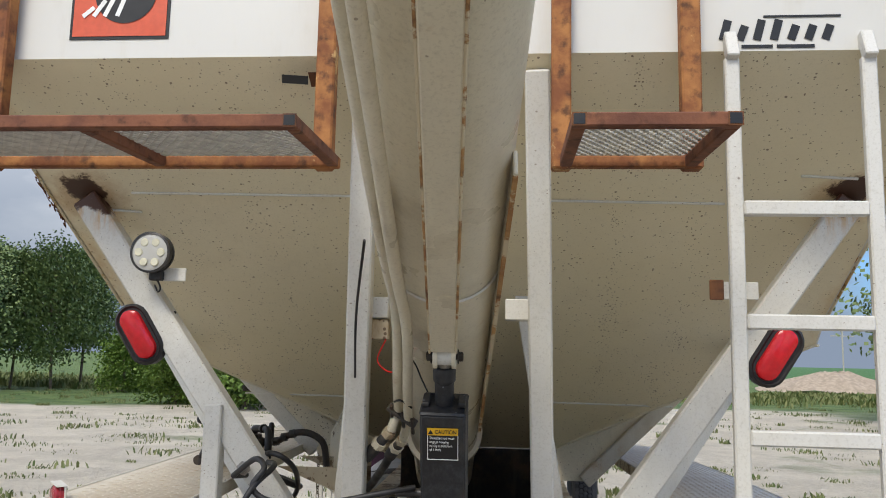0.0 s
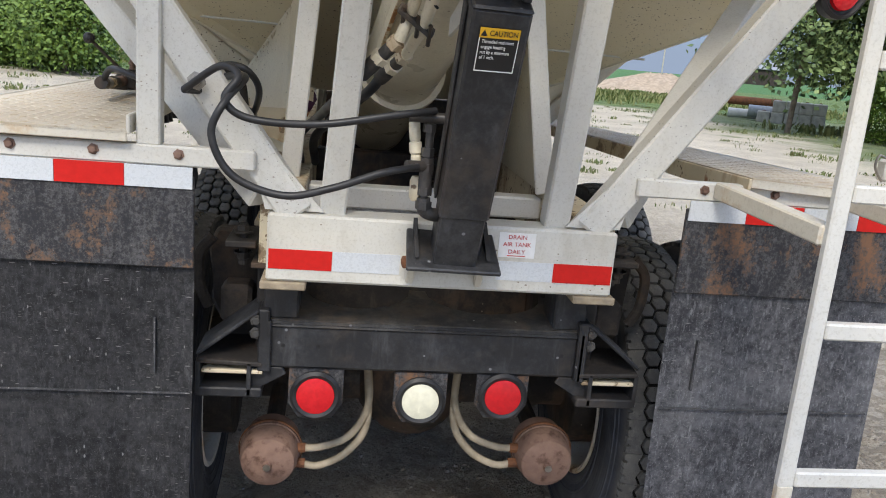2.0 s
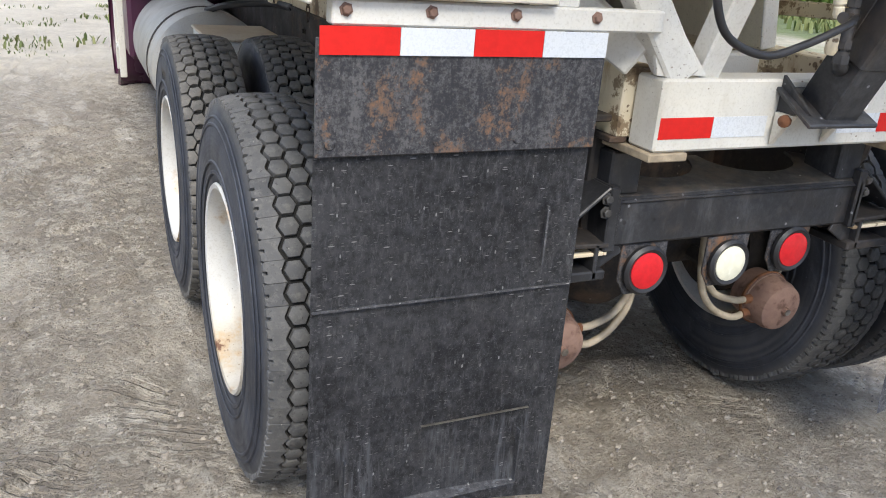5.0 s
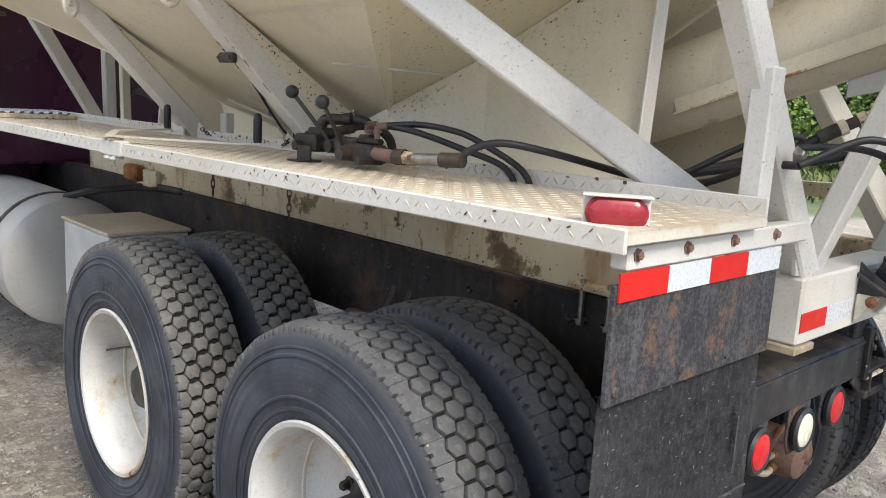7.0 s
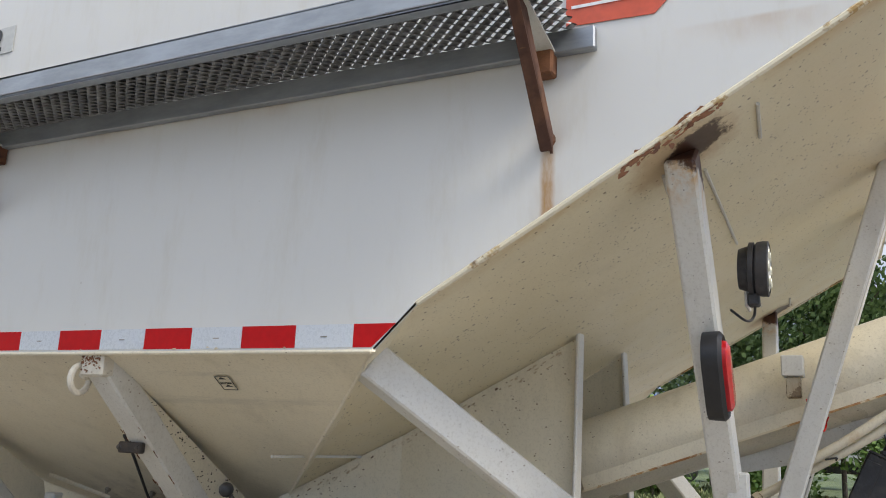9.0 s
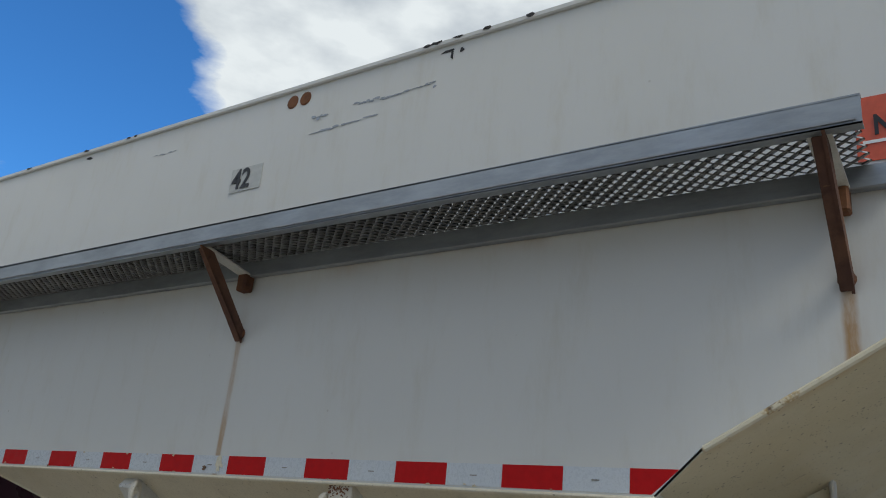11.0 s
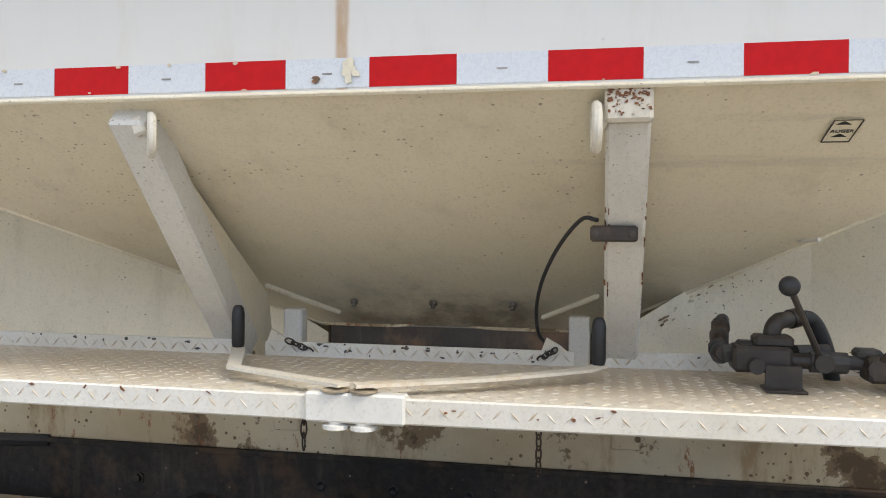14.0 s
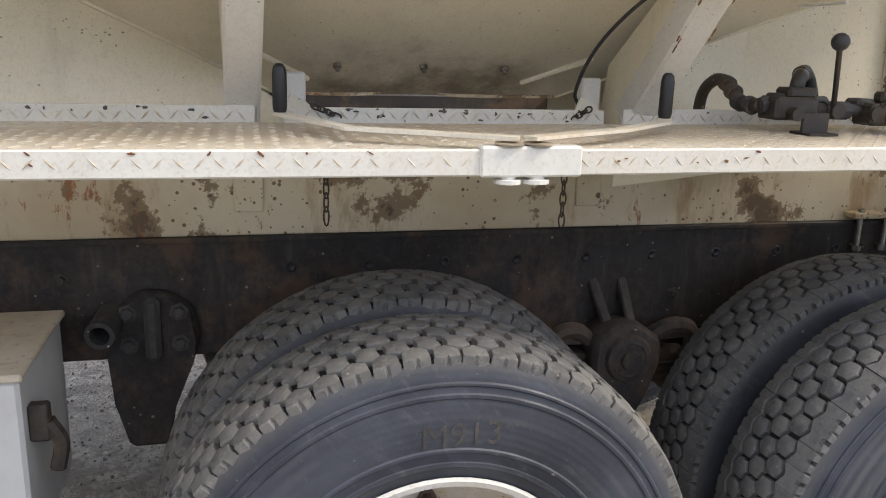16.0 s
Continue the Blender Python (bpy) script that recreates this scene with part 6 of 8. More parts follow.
def oval(cx, cz, L, W, y, depth, ang=0.0, n=10, scale=1.0):
    """Ring of points of a stadium shape in the x-z plane."""
    out = []
    for k2 in range(2 * n):
        t = math.pi * (k2 % n) / (n - 1) - math.pi / 2
        side = 1 if k2 < n else -1
        px = side * (L / 2 - W / 2) + side * math.cos(t) * W / 2 * scale
        pz = side * math.sin(t) * W / 2 * scale
        ca, sa = math.cos(ang), math.sin(ang)
        out.append(Vector((cx + px * ca - pz * sa, y + depth, cz + px * sa + pz * ca)))
    return out


def oval_solid(cx, cz, L, W, y, layers, ang=0.0):
    """Stacks stadium rings (grow, depth) and closes the last."""
    b = bmesh.new()
    prev = None
    for g, dep in layers:
        ring = [b.verts.new(p) for p in oval(cx, cz, L + 2 * g, W + 2 * g, y, dep, ang)]
        if prev:
            for i in range(len(ring)):
                b.faces.new((prev[i], prev[(i + 1) % len(ring)], ring[(i + 1) % len(ring)], ring[i]))
        else:
            b.faces.new(ring[::-1])
        prev = ring
    b.faces.new(prev)
    return b


LM = pose(-1.186, 0.030, 1.519, 0, 0, -51.5)


def lamp_part(name, b, mat_, smooth=False):
    bmesh.ops.transform(b, matrix=LM, verts=b.verts)
    return part(name, b, mat_, ml, "", smooth)


lamp_part("backing", box(-0.058, 0.058, 0.012, 0.018, -0.034, 0.030, 0.002), M_frame)
lamp_part("hood", box(-0.060, 0.060, -0.012, 0.020, 0.028, 0.032, 0.001), M_frame)
lamp_part("grommet", oval_solid(0.0, 0.0, 0.102, 0.050, 0.012, [(0.003, 0), (0.004, -0.010), (0.0, -0.012)]), M_lens_dull, True)
lamp_part("lens", oval_solid(0.0, 0.0, 0.100, 0.048, 0.002, [(0, 0), (-0.001, -0.010), (-0.010, -0.016)]), M_lens_dull, True)
lamp_part("foot", box(-0.03, 0.03, -0.01, 0.018, -0.036, -0.016, 0.002), M_frame)
rl = thing("corner_lamp", "small square red lamp on a bent bracket", "lamp")
part("body", box(1.09, 1.135, -0.03, 0.01, 1.505, 1.56, 0.006), M_frame, rl)
part("lens", box(1.112, 1.142, -0.036, -0.028, 1.508, 1.557, 0.004), M_lens_dull, rl)
part("guard_wire", tube([(1.085, -0.03, 1.505), (1.06, -0.03, 1.54), (1.065, -0.03, 1.57), (1.085, -0.03, 1.565)], 0.003, 6), M_steel, rl)

# ---------------------------------------------------------------- rear support frame
rf = thing("hopper_stand", "white steel tube stand carrying the hopper rear end", "stand")
for s in (-1, 1):
    part("corner_brace", beam((s * 1.178, 0.055, 2.435), (s * 0.362, 0.04, 1.32), 0.082, 0.062, (0, 1, 0), 0.006), M_cbrace, rf, "white corner brace with rust at its head")
    part("diagonal_brace", beam((s * (1.187 if s < 0 else 1.07), 0.764, 2.020 if s < 0 else 2.01), (s * 0.44, 0.09, 1.355), 0.084, 0.085, (0, 0, 1), 0.005), M_frame, rf, "white diagonal brace, grimy at its foot")
    if s < 0:
        b = bmesh.new()
        dd = Vector((0.73, -0.66, -0.66)).normalized()
        sd_ = dd.cross(UZ).normalized()
        nn = sd_.cross(dd).normalized()
        for _ in range(150):
            q = rs.random() ** 0.6 * 0.42
            c0 = Vector((-0.44, 0.09, 1.36)) - dd * (0.48 - q)
            ragged(c0 - sd_ * 0.0424 + nn * rs.uniform(-0.040, 0.040), dd, nn, rs.uniform(0.001, 0.005), rs.uniform(0.001, 0.004), rs, b, 0.0005, 6)
            ragged(c0 + sd_ * rs.uniform(-0.040, 0.040) - nn * 0.0429, dd, sd_, rs.uniform(0.001, 0.005), rs.uniform(0.001, 0.004), rs, b, 0.0005, 6)
        tagged(part("foot_specks", b, M_casting, rf, "dark specks on the brace foot"), kind="stuff")
    part("front_post", beam((s * 0.281, 0.065, 1.32), (0.243 if s > 0 else -0.198, -0.385, 2.69), 0.060, 0.064, (1, 0, 0), 0.005), M_frame, rf)
    part("post_tie", box(min(s * 0.165, s * 0.255), max(s * 0.165, s * 0.255), -0.12, -0.06, 2.06, 2.12, 0.003), M_frame, rf)
    part("gusset", sheet([(s * 0.44, 0.02, 1.33), (s * 0.30, 0.02, 1.33), (s * 0.40, 0.02, 1.44), (s * 0.47, 0.02, 1.44)], 0.01, (0, -1, 0)), M_frame, rf)
part("stub_post", box(-0.73, -0.677, -0.004, 0.045, 1.466, 1.80, 0.004), M_frame, rf)
part("stay_bolt", bolt((-0.596, -0.012, 1.619), (0, -1, 0), 0.014, 0.016), M_steel, rf)
part("rust_tab", box(-0.235, -0.165, -0.11, -0.07, 2.0, 2.058, 0.003), M_sill, rf)

# tail lamps on the corner braces
for s in (-1, 1):
    tl = thing("tail_lamp", "oval red tail lamp in a black rubber housing", "lamp", "tail lamps")
    ang = math.radians(-57 * (-s)) if s > 0 else math.radians(-57)
    ang = math.radians(57) if s > 0 else math.radians(-57)
    cx, cz = s * (0.957 if s < 0 else 0.94), 2.005 if s < 0 else 1.98
    part("housing", oval_solid(cx, cz, 0.175, 0.082, 0.02, [(0.012, 0.03), (0.014, -0.004), (0.006, -0.012), (0.0, -0.006)], ang), M_hose, tl, "", True)
    part("lens", oval_solid(cx, cz, 0.165, 0.066, 0.014, [(0, 0), (-0.002, -0.012), (-0.014, -0.018)], ang), M_lens_red, tl, "", True)
    part("bracket", box(min(s * 0.86, s * 0.93), max(s * 0.86, s * 0.93), 0.05, 0.058, 1.96, 2.08, 0.003), M_black, tl)

wl = thing("work_lamp", "round LED work lamp in a finned black housing", "lamp")
WC = (-0.895, -0.07, 2.247)
part("housing", lathe([(0, 0.055), (0.045, 0.05), (0.052, 0.03), (0.060, 0.028), (0.060, 0.018), (0.054, 0.016), (0.060, 0.012), (0.062, 0.0), (0.062, -0.012), (0.055, -0.014)], WC, (0, 1, 0.04), 36), M_black, wl, "", True)
part("lens", lathe([(0.056, -0.010), (0.05, -0.013), (0, -0.014)], WC, (0, 1, 0.04), 36), M_tank, wl, "clear lens", True)
for i in range(6):
    a = i * math.pi / 3
    part("led", lathe([(0.013, -0.0135), (0.011, -0.0165), (0, -0.017)], (WC[0] + 0.034 * math.cos(a), WC[1], WC[2] + 0.034 * math.sin(a)), (0, 1, 0.04), 12), M_lens_white, wl)
part("foot", box(-0.905, -0.865, -0.06, -0.035, 2.165, 2.195, 0.004), M_black, wl)
part("mount_plate", box(-0.89, -0.80, -0.034, -0.028, 2.165, 2.205, 0.002), M_frame, wl)
part("cable", tube([(-0.885, -0.05, 2.175), (-0.872, -0.045, 2.145), (-0.885, -0.03, 2.133), (-0.91, 0.0, 2.155)], 0.003, 6), M_hose, wl)
pt = thing("lamp_tab", "white bracket tab with a rusty end", "bracket")
part("tab", box(0.74, 0.87, -0.075, -0.068, 2.13, 2.18, 0.002), M_frame, pt)
part("rust_end", box(0.735, 0.775, -0.08, -0.074, 2.128, 2.185, 0.003), M_rust, pt)

# ---------------------------------------------------------------- discharge auger
au = thing("auger", "cream steel discharge auger tube with rusty stiffener", "auger")


def ag(y, dx=0.0, dz=0.0):
    """A point along the auger, beside (dx) or above (dz) its axis."""
    return Vector((0.008 + 0.075 * (-0.3 - y) + dx, y, 1.995 - 0.37 * y + dz))


part("tube", cyl(ag(1.55), ag(-3.3), 0.132, 40), M_auger, au, "cream auger tube", True)
part("stiffener", beam(ag(-0.40, 0.0, -0.145), ag(-3.2, 0.0, -0.15), 0.066, 0.075, (0, 0, 1), 0.006), M_auger, au, "rust edged box stiffener")
part("skirt_plate", sheet([ag(0.12, 0.0, -0.13), ag(-0.37, 0.0, -0.13), ag(-0.37, 0.0, -0.17), ag(-0.33, 0.0, -0.215), ag(-0.10, 0.0, -0.215), ag(0.12, 0.0, -0.185)], 0.008, (-1, 0, 0)), M_frame, au, "white skirt plate under the tube")
for y in (-0.12, -0.29):
    part("skirt_bolt", lathe([(0.014, 0), (0.010, 0.003), (0, 0.003)], ag(y, 0.0005, -0.19), (-1, 0, 0), 12), M_rust, au)
for dx in (-0.032, 0.032):
    part("rust_edge", tube([ag(-0.40, dx, -0.180), ag(-3.2, dx, -0.186)], 0.0032, 6, False), M_rust_edge, au)
for dx in (0.128, -0.12):
    part("flange", beam(ag(0.55, dx, -0.07), ag(-1.0, dx, -0.07), 0.008, 0.05, (0, 0, 1), 0.002), M_auger, au)
    part("flange_edge", beam(ag(0.55, dx, -0.096), ag(-1.0, dx, -0.096), 0.0095, 0.006, (0, 0, 1), 0), M_rust_edge, au)
part("weld_ring", lathe([(0.1335, -0.004), (0.138, 0.0), (0.1335, 0.004)], ag(-0.55), (ag(-1) - ag(0)), 40), M_frame, au, "", True)
part("joint_ring", lathe([(0.133, -0.02), (0.152, -0.018), (0.152, 0.018), (0.133, 0.02)], ag(0.9), (ag(-1) - ag(0)), 40), M_hopper, au, "", True)
part("clevis", lathe([(0.0, -0.022), (0.021, -0.021), (0.023, 0.0), (0.021, 0.021), (0.0, 0.022)], (0.02, -0.387, 1.955), (1, 0, 0), 20), M_frame, au, "worn white clevis eye", True)
for x in (-0.003, 0.043):
    part("clevis_cheek", lathe([(0.0, -0.005), (0.030, -0.005), (0.030, 0.005), (0, 0.005)], (x, -0.385, 1.955), (1, 0, 0), 20), M_auger, au)
    part("cheek_stem", beam((x, -0.375, 1.955), (x, -0.36, 2.01), 0.010, 0.045, (0, 1, 0), 0.002), M_auger, au)
for x, s in ((-0.012, -1), (0.052, 1)):
    part("pin_nut", bolt((x, -0.385, 1.955), (s, 0, 0), 0.012, 0.012), M_oily, au)
part("pin", cyl((-0.026, -0.385, 1.955), (0.064, -0.385, 1.955), 0.008, 12), M_oily, au)

hp = thing("hydraulic_pipes", "pair of cream hydraulic pipes clipped along the auger", "pipes")
clamp_at = Vector((-0.118, -0.085, 1.785))
for dx, dz, off, mid, end in ((-0.112, -0.115, (-0.016, 0.0, 0.016), (-0.155, -0.07, 1.745), (-0.205, -0.035, 1.692)),
                              (-0.086, -0.155, (0.013, 0.0, -0.006), (-0.130, 0.02, 1.715), (-0.195, 0.135, 1.640))):
    c0 = clamp_at + Vector(off)
    mid, end = Vector(mid), Vector(end)
    run = (end - mid).normalized()
    part("pipe", tube([mid, c0.lerp(mid, 0.45), c0, c0.lerp(ag(-0.5, dx, dz), 0.3), ag(-0.5, dx, dz), ag(-1.0, dx - 0.014, dz), ag(-3.0, dx - 0.035, dz)], 0.0135, 12), M_auger, hp, "cream rusty pipe", True)
    part("nut", lathe([(0.0, -0.012), (0.019, -0.011), (0.019, 0.011), (0, 0.012)], mid + run * 0.012, run, 6), M_sill, hp)
    part("coupling", cyl(mid + run * 0.02, mid + run * 0.055, 0.0150, 12), M_casting, hp, "dusty coupling", True)
    part("nut", lathe([(0.0, -0.011), (0.021, -0.010), (0.021, 0.010), (0, 0.011)], mid + run * 0.062, run, 6), M_auger, hp)
    part("ferrule", cyl(mid + run * 0.07, mid + run * 0.125, 0.0185, 12), M_casting, hp, "", True)
    e = mid + run * 0.12
    part("hose", tube([e, e + run * 0.07 + Vector((0, 0.02, -0.01)), (e.x - 0.10, 0.42, 1.53), (e.x - 0.17, 0.62, 1.44), (e.x - 0.17, 0.8, 1.34)], 0.0135, 10), M_hose, hp, "", True)
cl = part("clip", beam(clamp_at + Vector((-0.042, -0.012, 0.030)), clamp_at + Vector((0.036, 0.0, -0.022)), 0.030, 0.012, (0, -0.6, 0.8), 0.002), M_casting, hp, "dark pipe clip")
for d_ in (-0.032, 0.0, 0.027):
    part("clip_bolt", cyl(clamp_at + Vector((d_, -0.03, -d_ * 0.6 + 0.012)), clamp_at + Vector((d_, 0.01, -d_ * 0.6 - 0.03)), 0.005, 6), M_oily, cl)
part("zip_tie", tube([(-0.135, -0.16, 1.83), (-0.112, -0.19, 1.835), (-0.085, -0.17, 1.815)], 0.003, 6), M_ink, hp)
part("zip_tie", tube([(-0.105, -0.30, 1.955), (-0.085, -0.33, 1.96), (-0.062, -0.315, 1.935), (-0.045, -0.32, 1.90), (-0.026, -0.33, 1.865)], 0.0022, 6), M_ink, hp, "black cable tie with a loose tail")
part("wire", tube([ag(-0.88, -0.15, -0.15), (-0.16, -0.62, 2.04), (-0.20, -0.40, 1.90)], 0.003, 6), M_hose, hp)
part("red_wire", tube([(-0.17, -0.12, 2.0), (-0.19, -0.13, 1.94), (-0.14, -0.16, 1.91), (-0.08, -0.18, 1.96), (-0.03, -0.25, 2.0), (0.01, -0.3, 1.985)], 0.0022, 6), M_tape_red, hp, "thin red wire")

jk = thing("screw_jack", "black square screw jack with caution label", "jack")
JA, JB = Vector((0.009, -0.071, 1.285)), Vector((0.017, -0.3272, 1.8340))
jd = (JB - JA).normalized()
part("sleeve", beam(JA + jd * 0.118, JB, 0.114, 0.112, (0, -1, 0.4), 0.006), M_black, jk, "black square sleeve")
part("inner_tube", beam(JA - jd * 0.03, JA + jd * 0.20, 0.103, 0.101, (0, -1, 0.4), 0.004), M_black, jk)
part("side_plate", beam(JA + jd * 0.13 + Vector((-0.0605, 0.03, 0.012)), JB - jd * 0.02 + Vector((-0.0605, 0.03, 0.012)), 0.005, 0.045, (0, -1, 0.4), 0.0015), M_black, jk)
part("cap", beam(JB - jd * 0.004, JB + jd * 0.006, 0.117, 0.115, (0, -1, 0.4), 0.005), M_black, jk)
for u in (-0.045, 0.045):
    part("cap_tab", beam(JB + Vector((u, -0.035, 0)) + jd * 0.001, JB + Vector((u, 0.02, 0.02)) + jd * 0.004, 0.018, 0.012, (0, 0, 1), 0.002), M_black, jk)
part("rod", cyl(JB, JB + jd * 0.108, 0.0245, 20), M_black, jk, "", True)
part("rod_collar", lathe([(0.0245, -0.020), (0.0285, -0.015), (0.029, 0.012), (0.0265, 0.020)], JB + jd * 0.086, jd, 20), M_black, jk, "", True)
part("rod_eye", cyl(JB + jd * 0.10, JB + jd * 0.127, 0.019, 12), M_steel, jk, "", True)
part("base_plate", sheet([(-0.105, -0.125, 1.243), (0.118, -0.125, 1.240), (0.112, 0.0, 1.305), (-0.100, 0.0, 1.310)], 0.012, (0, -0.4, 0.9), None, 0.003), M_black, jk)
for x in (-0.075, 0.095):
    part("side_ear", sheet([(x, 0.0, 1.335), (x, -0.10, 1.262), (x, 0.0, 1.24)], 0.010, (1, 0, 0)), M_black, jk)
    part("gusset", sheet([(x, -0.004, 1.25), (x, -0.06, 1.25), (x, -0.004, 1.168)], 0.020, (1, 0, 0), None, 0.003), M_brace, jk, "rust stained gusset")
part("pivot_bolt", lathe([(0.015, -0.005), (0.015, 0.006), (0.009, 0.008), (0, 0.012)], (-0.10, -0.045, 1.235), (-1, -0.4, 0), 12), M_rust, jk)
# caution label on the sleeve's rear face
jn = Vector((0, -jd.z, jd.y)).normalized()


def on_jack(u, v, lift):
    """u across, v along the sleeve from its top, lift off its rear face."""
    return JB + jd * v + Vector((u, 0, 0)) + jn * (0.0563 + lift)


def jack_patch(name, u0, u1, v0, v1, lift, mat_, parent_, lab=""):
    return part(name, sheet([on_jack(u0, v0, lift), on_jack(u1, v0, lift), on_jack(u1, v1, lift), on_jack(u0, v1, lift)], 0.0006, jn), mat_, parent_, lab)


lb = single("caution_label", sheet([on_jack(-0.040, -0.124, 0.001), on_jack(0.040, -0.124, 0.001), on_jack(0.040, -0.032, 0.001), on_jack(-0.040, -0.032, 0.001)], 0.0006, jn), M_ink, "black and yellow caution label with white border", "label")
jack_patch("yellow_band", -0.0385, 0.0385, -0.0535, -0.0335, 0.0018, M_yellow, lb, "yellow caution band")
for u0, u1, v0, v1 in ((-0.0385, 0.0385, -0.1225, -0.1205), (-0.0385, -0.0368, -0.1205, -0.0535), (0.0368, 0.0385, -0.1205, -0.0535)):
    jack_patch("border", u0, u1, v0, v1, 0.0018, M_decal_white, lb)


def jack_text(body, size, u, v, mat_, wide=1.0, align="CENTER"):
    o = on_jack(u, v, 0.0032)
    R = Matrix((Vector((1, 0, 0)), jd, jn)).transposed().to_4x4()
    return text("wording", body, size, Matrix.Translation(o) @ R, mat_, lb, "", wide, 0.0, align)


jack_text("CAUTION", 0.0150, 0.0075, -0.0437, M_ink, 0.80)
for i, ln in enumerate(("Threaded rod must", "engage housing", "nut by a minimum", "of 1 inch.")):
    jack_text(ln, 0.0098, -0.033, -0.0605 - 0.0108 * i, M_decal_white, 0.80, "LEFT")
o3 = [on_jack(-0.0365, -0.050, 0.0025), on_jack(-0.0235, -0.050, 0.0025), on_jack(-0.030, -0.0375, 0.0025)]
part("triangle", sheet(o3, 0.0006, jn), M_ink, lb)


# ---------------------------------------------------------------- rusty rear steps
def rear_step(x0, x1, posts, lab):
    st_ = thing("rear_step", lab, "step", "rear steps")
    part("front_tube", box(x0, x1, -0.87, -0.842, 2.398, 2.426, 0.003), M_rust_red, st_, "red brown square tube")
    for x in (x0, x1):
        part("end_cap", box(x - 0.0285 if x == x1 else x, x if x == x1 else x + 0.0285, -0.8715, -0.8702, 2.3985, 2.4255), M_rust, st_)
        part("end_bore", box(x - 0.0255 if x == x1 else x + 0.003, x - 0.003 if x == x1 else x + 0.0255, -0.8728, -0.8716, 2.4015, 2.4225), M_ink, st_)
    part("back_tube", box(x0, x1, -0.480, -0.452, 2.412, 2.440, 0.003), M_rust_orange, st_)
    for x in (x0 + 0.014, x1 - 0.014) + (((x0 + x1) / 2 + 0.02,) if x1 - x0 > 0.6 else ()):
        part("side_tube", beam((x, -0.842, 2.412), (x, -0.480, 2.426), 0.028, 0.028, (0, 0, 1), 0.003), M_rust_red, st_)
    b = bmesh.new()
    grating(b, x0 + 0.03, x1 - 0.03, -0.835, -0.485, 0.0, 0.034, int((x1 - x0) / 0.024), 0.0035, 0.006)
    for v in b.verts:
        v.co.z += 2.421 + 0.038 * (v.co.y + 0.842)
    part("mesh", b, M_mesh, st_, "expanded metal mesh")
    for x in posts:
        part("hanger", box(x - 0.024, x + 0.024, -0.475, -0.43, 2.41, 3.25, 0.005), M_rust_orange, st_, "orange rusted hanger post")


rear_step(-1.19, -0.245, (-1.165, -0.289), "long rusty rear step with expanded metal mesh")
rear_step(0.296, 0.618, (0.300, 0.612), "short rusty rear step with expanded metal mesh")

# rear ladder
ld = thing("rear_ladder", "white steel ladder at the rear of the box", "ladder", "ladders")
for x in (0.715, 1.038):
    part("rail", beam((x, -0.438, 0.885), (x, -0.436, 2.695), 0.036, 0.022, (0, 1, 0), 0.004), M_frame, ld)
for z in (2.32, 2.05, 1.783, 1.525, 1.24, 0.905):
    part("rung", beam((0.733, -0.438, z), (1.02, -0.438, z), 0.026, 0.036, (0, 0, 1), 0.004), M_frame, ld)
for x in (0.715, 1.038):
    part("top_stay", beam((x, -0.452, 2.69), (x, -0.425, 2.76), 0.03, 0.03, (0, 1, 0), 0.003), M_frame, ld)
    part("stay", beam((x - 0.035, -0.008, 1.452), (x - 0.005, -0.43, 1.436), 0.045, 0.042, (0, 0, 1), 0.004), M_brace, ld, "stained cream stay bar")
part("rust_foot", box(0.698, 0.734, -0.450, -0.427, 0.80, 0.89, 0.004), M_brace, ld)

# logo decals on the rear wall, as plain shapes
lg = single("logo_decal", box(-1.0, -0.727, YR - 0.003, YR - 0.0008, 2.772, 3.04, 0.0), M_ink, "square orange logo decal with a dark disc", "decal")
part("orange_field", box(-0.992, -0.735, YR - 0.0045, YR - 0.003, 2.78, 3.03), M_orange, lg)
part("disc", lathe([(0.085, 0.0016), (0, 0.0018)], (-0.85, YR - 0.0045, 2.90), (0, -1, 0), 40), M_ink, lg)
for i, x in enumerate((-0.935, -0.905, -0.875, -0.84)):
    part("stroke", beam((x - 0.03, YR - 0.0066, 2.835), (x, YR - 0.0066, 2.86 + 0.02 * i), 0.012, 0.0006, (0, 1, 0), 0), M_decal_white, lg)
nm = thing("name_decal", "dark slanted maker decal on the white rear wall", "decal")
for i in range(7):
    x = 0.70 + 0.041 * i
    part("stroke", beam((x, YR - 0.002, 2.748), (x + 0.014, YR - 0.002, 2.80 if i in (0, 2, 3) else 2.785), 0.020, 0.0012, (0, 1, 0), 0), M_ink, nm)
part("overline", box(0.80, 0.985, YR - 0.003, YR - 0.001, 2.806, 2.811), M_ink, nm)
for i in range(2):
    part("caption_bar", box(0.745 + 0.085 * i, 0.82 + 0.1 * i, YR - 0.003, YR - 0.001, 2.727, 2.735), M_ink, nm)
wd_ = thing("warning_decal", "black falling hazard decal on hopper slope", "decal")
part("figure_bar", beam((-0.42, -0.405, 2.665), (-0.35, -0.405, 2.66), 0.022, 0.001, (0, 1, 0.5), 0), M_ink, wd_)
part("plate_mark", beam((-0.335, -0.41, 2.68), (-0.335, -0.37, 2.655), 0.03, 0.001, (0, 1, 0.5), 0), M_rust, wd_)

# ---------------------------------------------------------------- hydraulic valve bank on the deck
vb = thing("valve_bank", "oily dark hydraulic valve bank with two ball levers", "valve bank")
part("foot", box(-1.065, -0.995, 1.191, 1.263, 1.501, 1.506, 0.001), M_oily, vb, "", False)
part("foot_plate", box(-1.034, -1.026, 1.195, 1.260, 1.502, 1.547, 0.001), M_oily, vb, "", False)
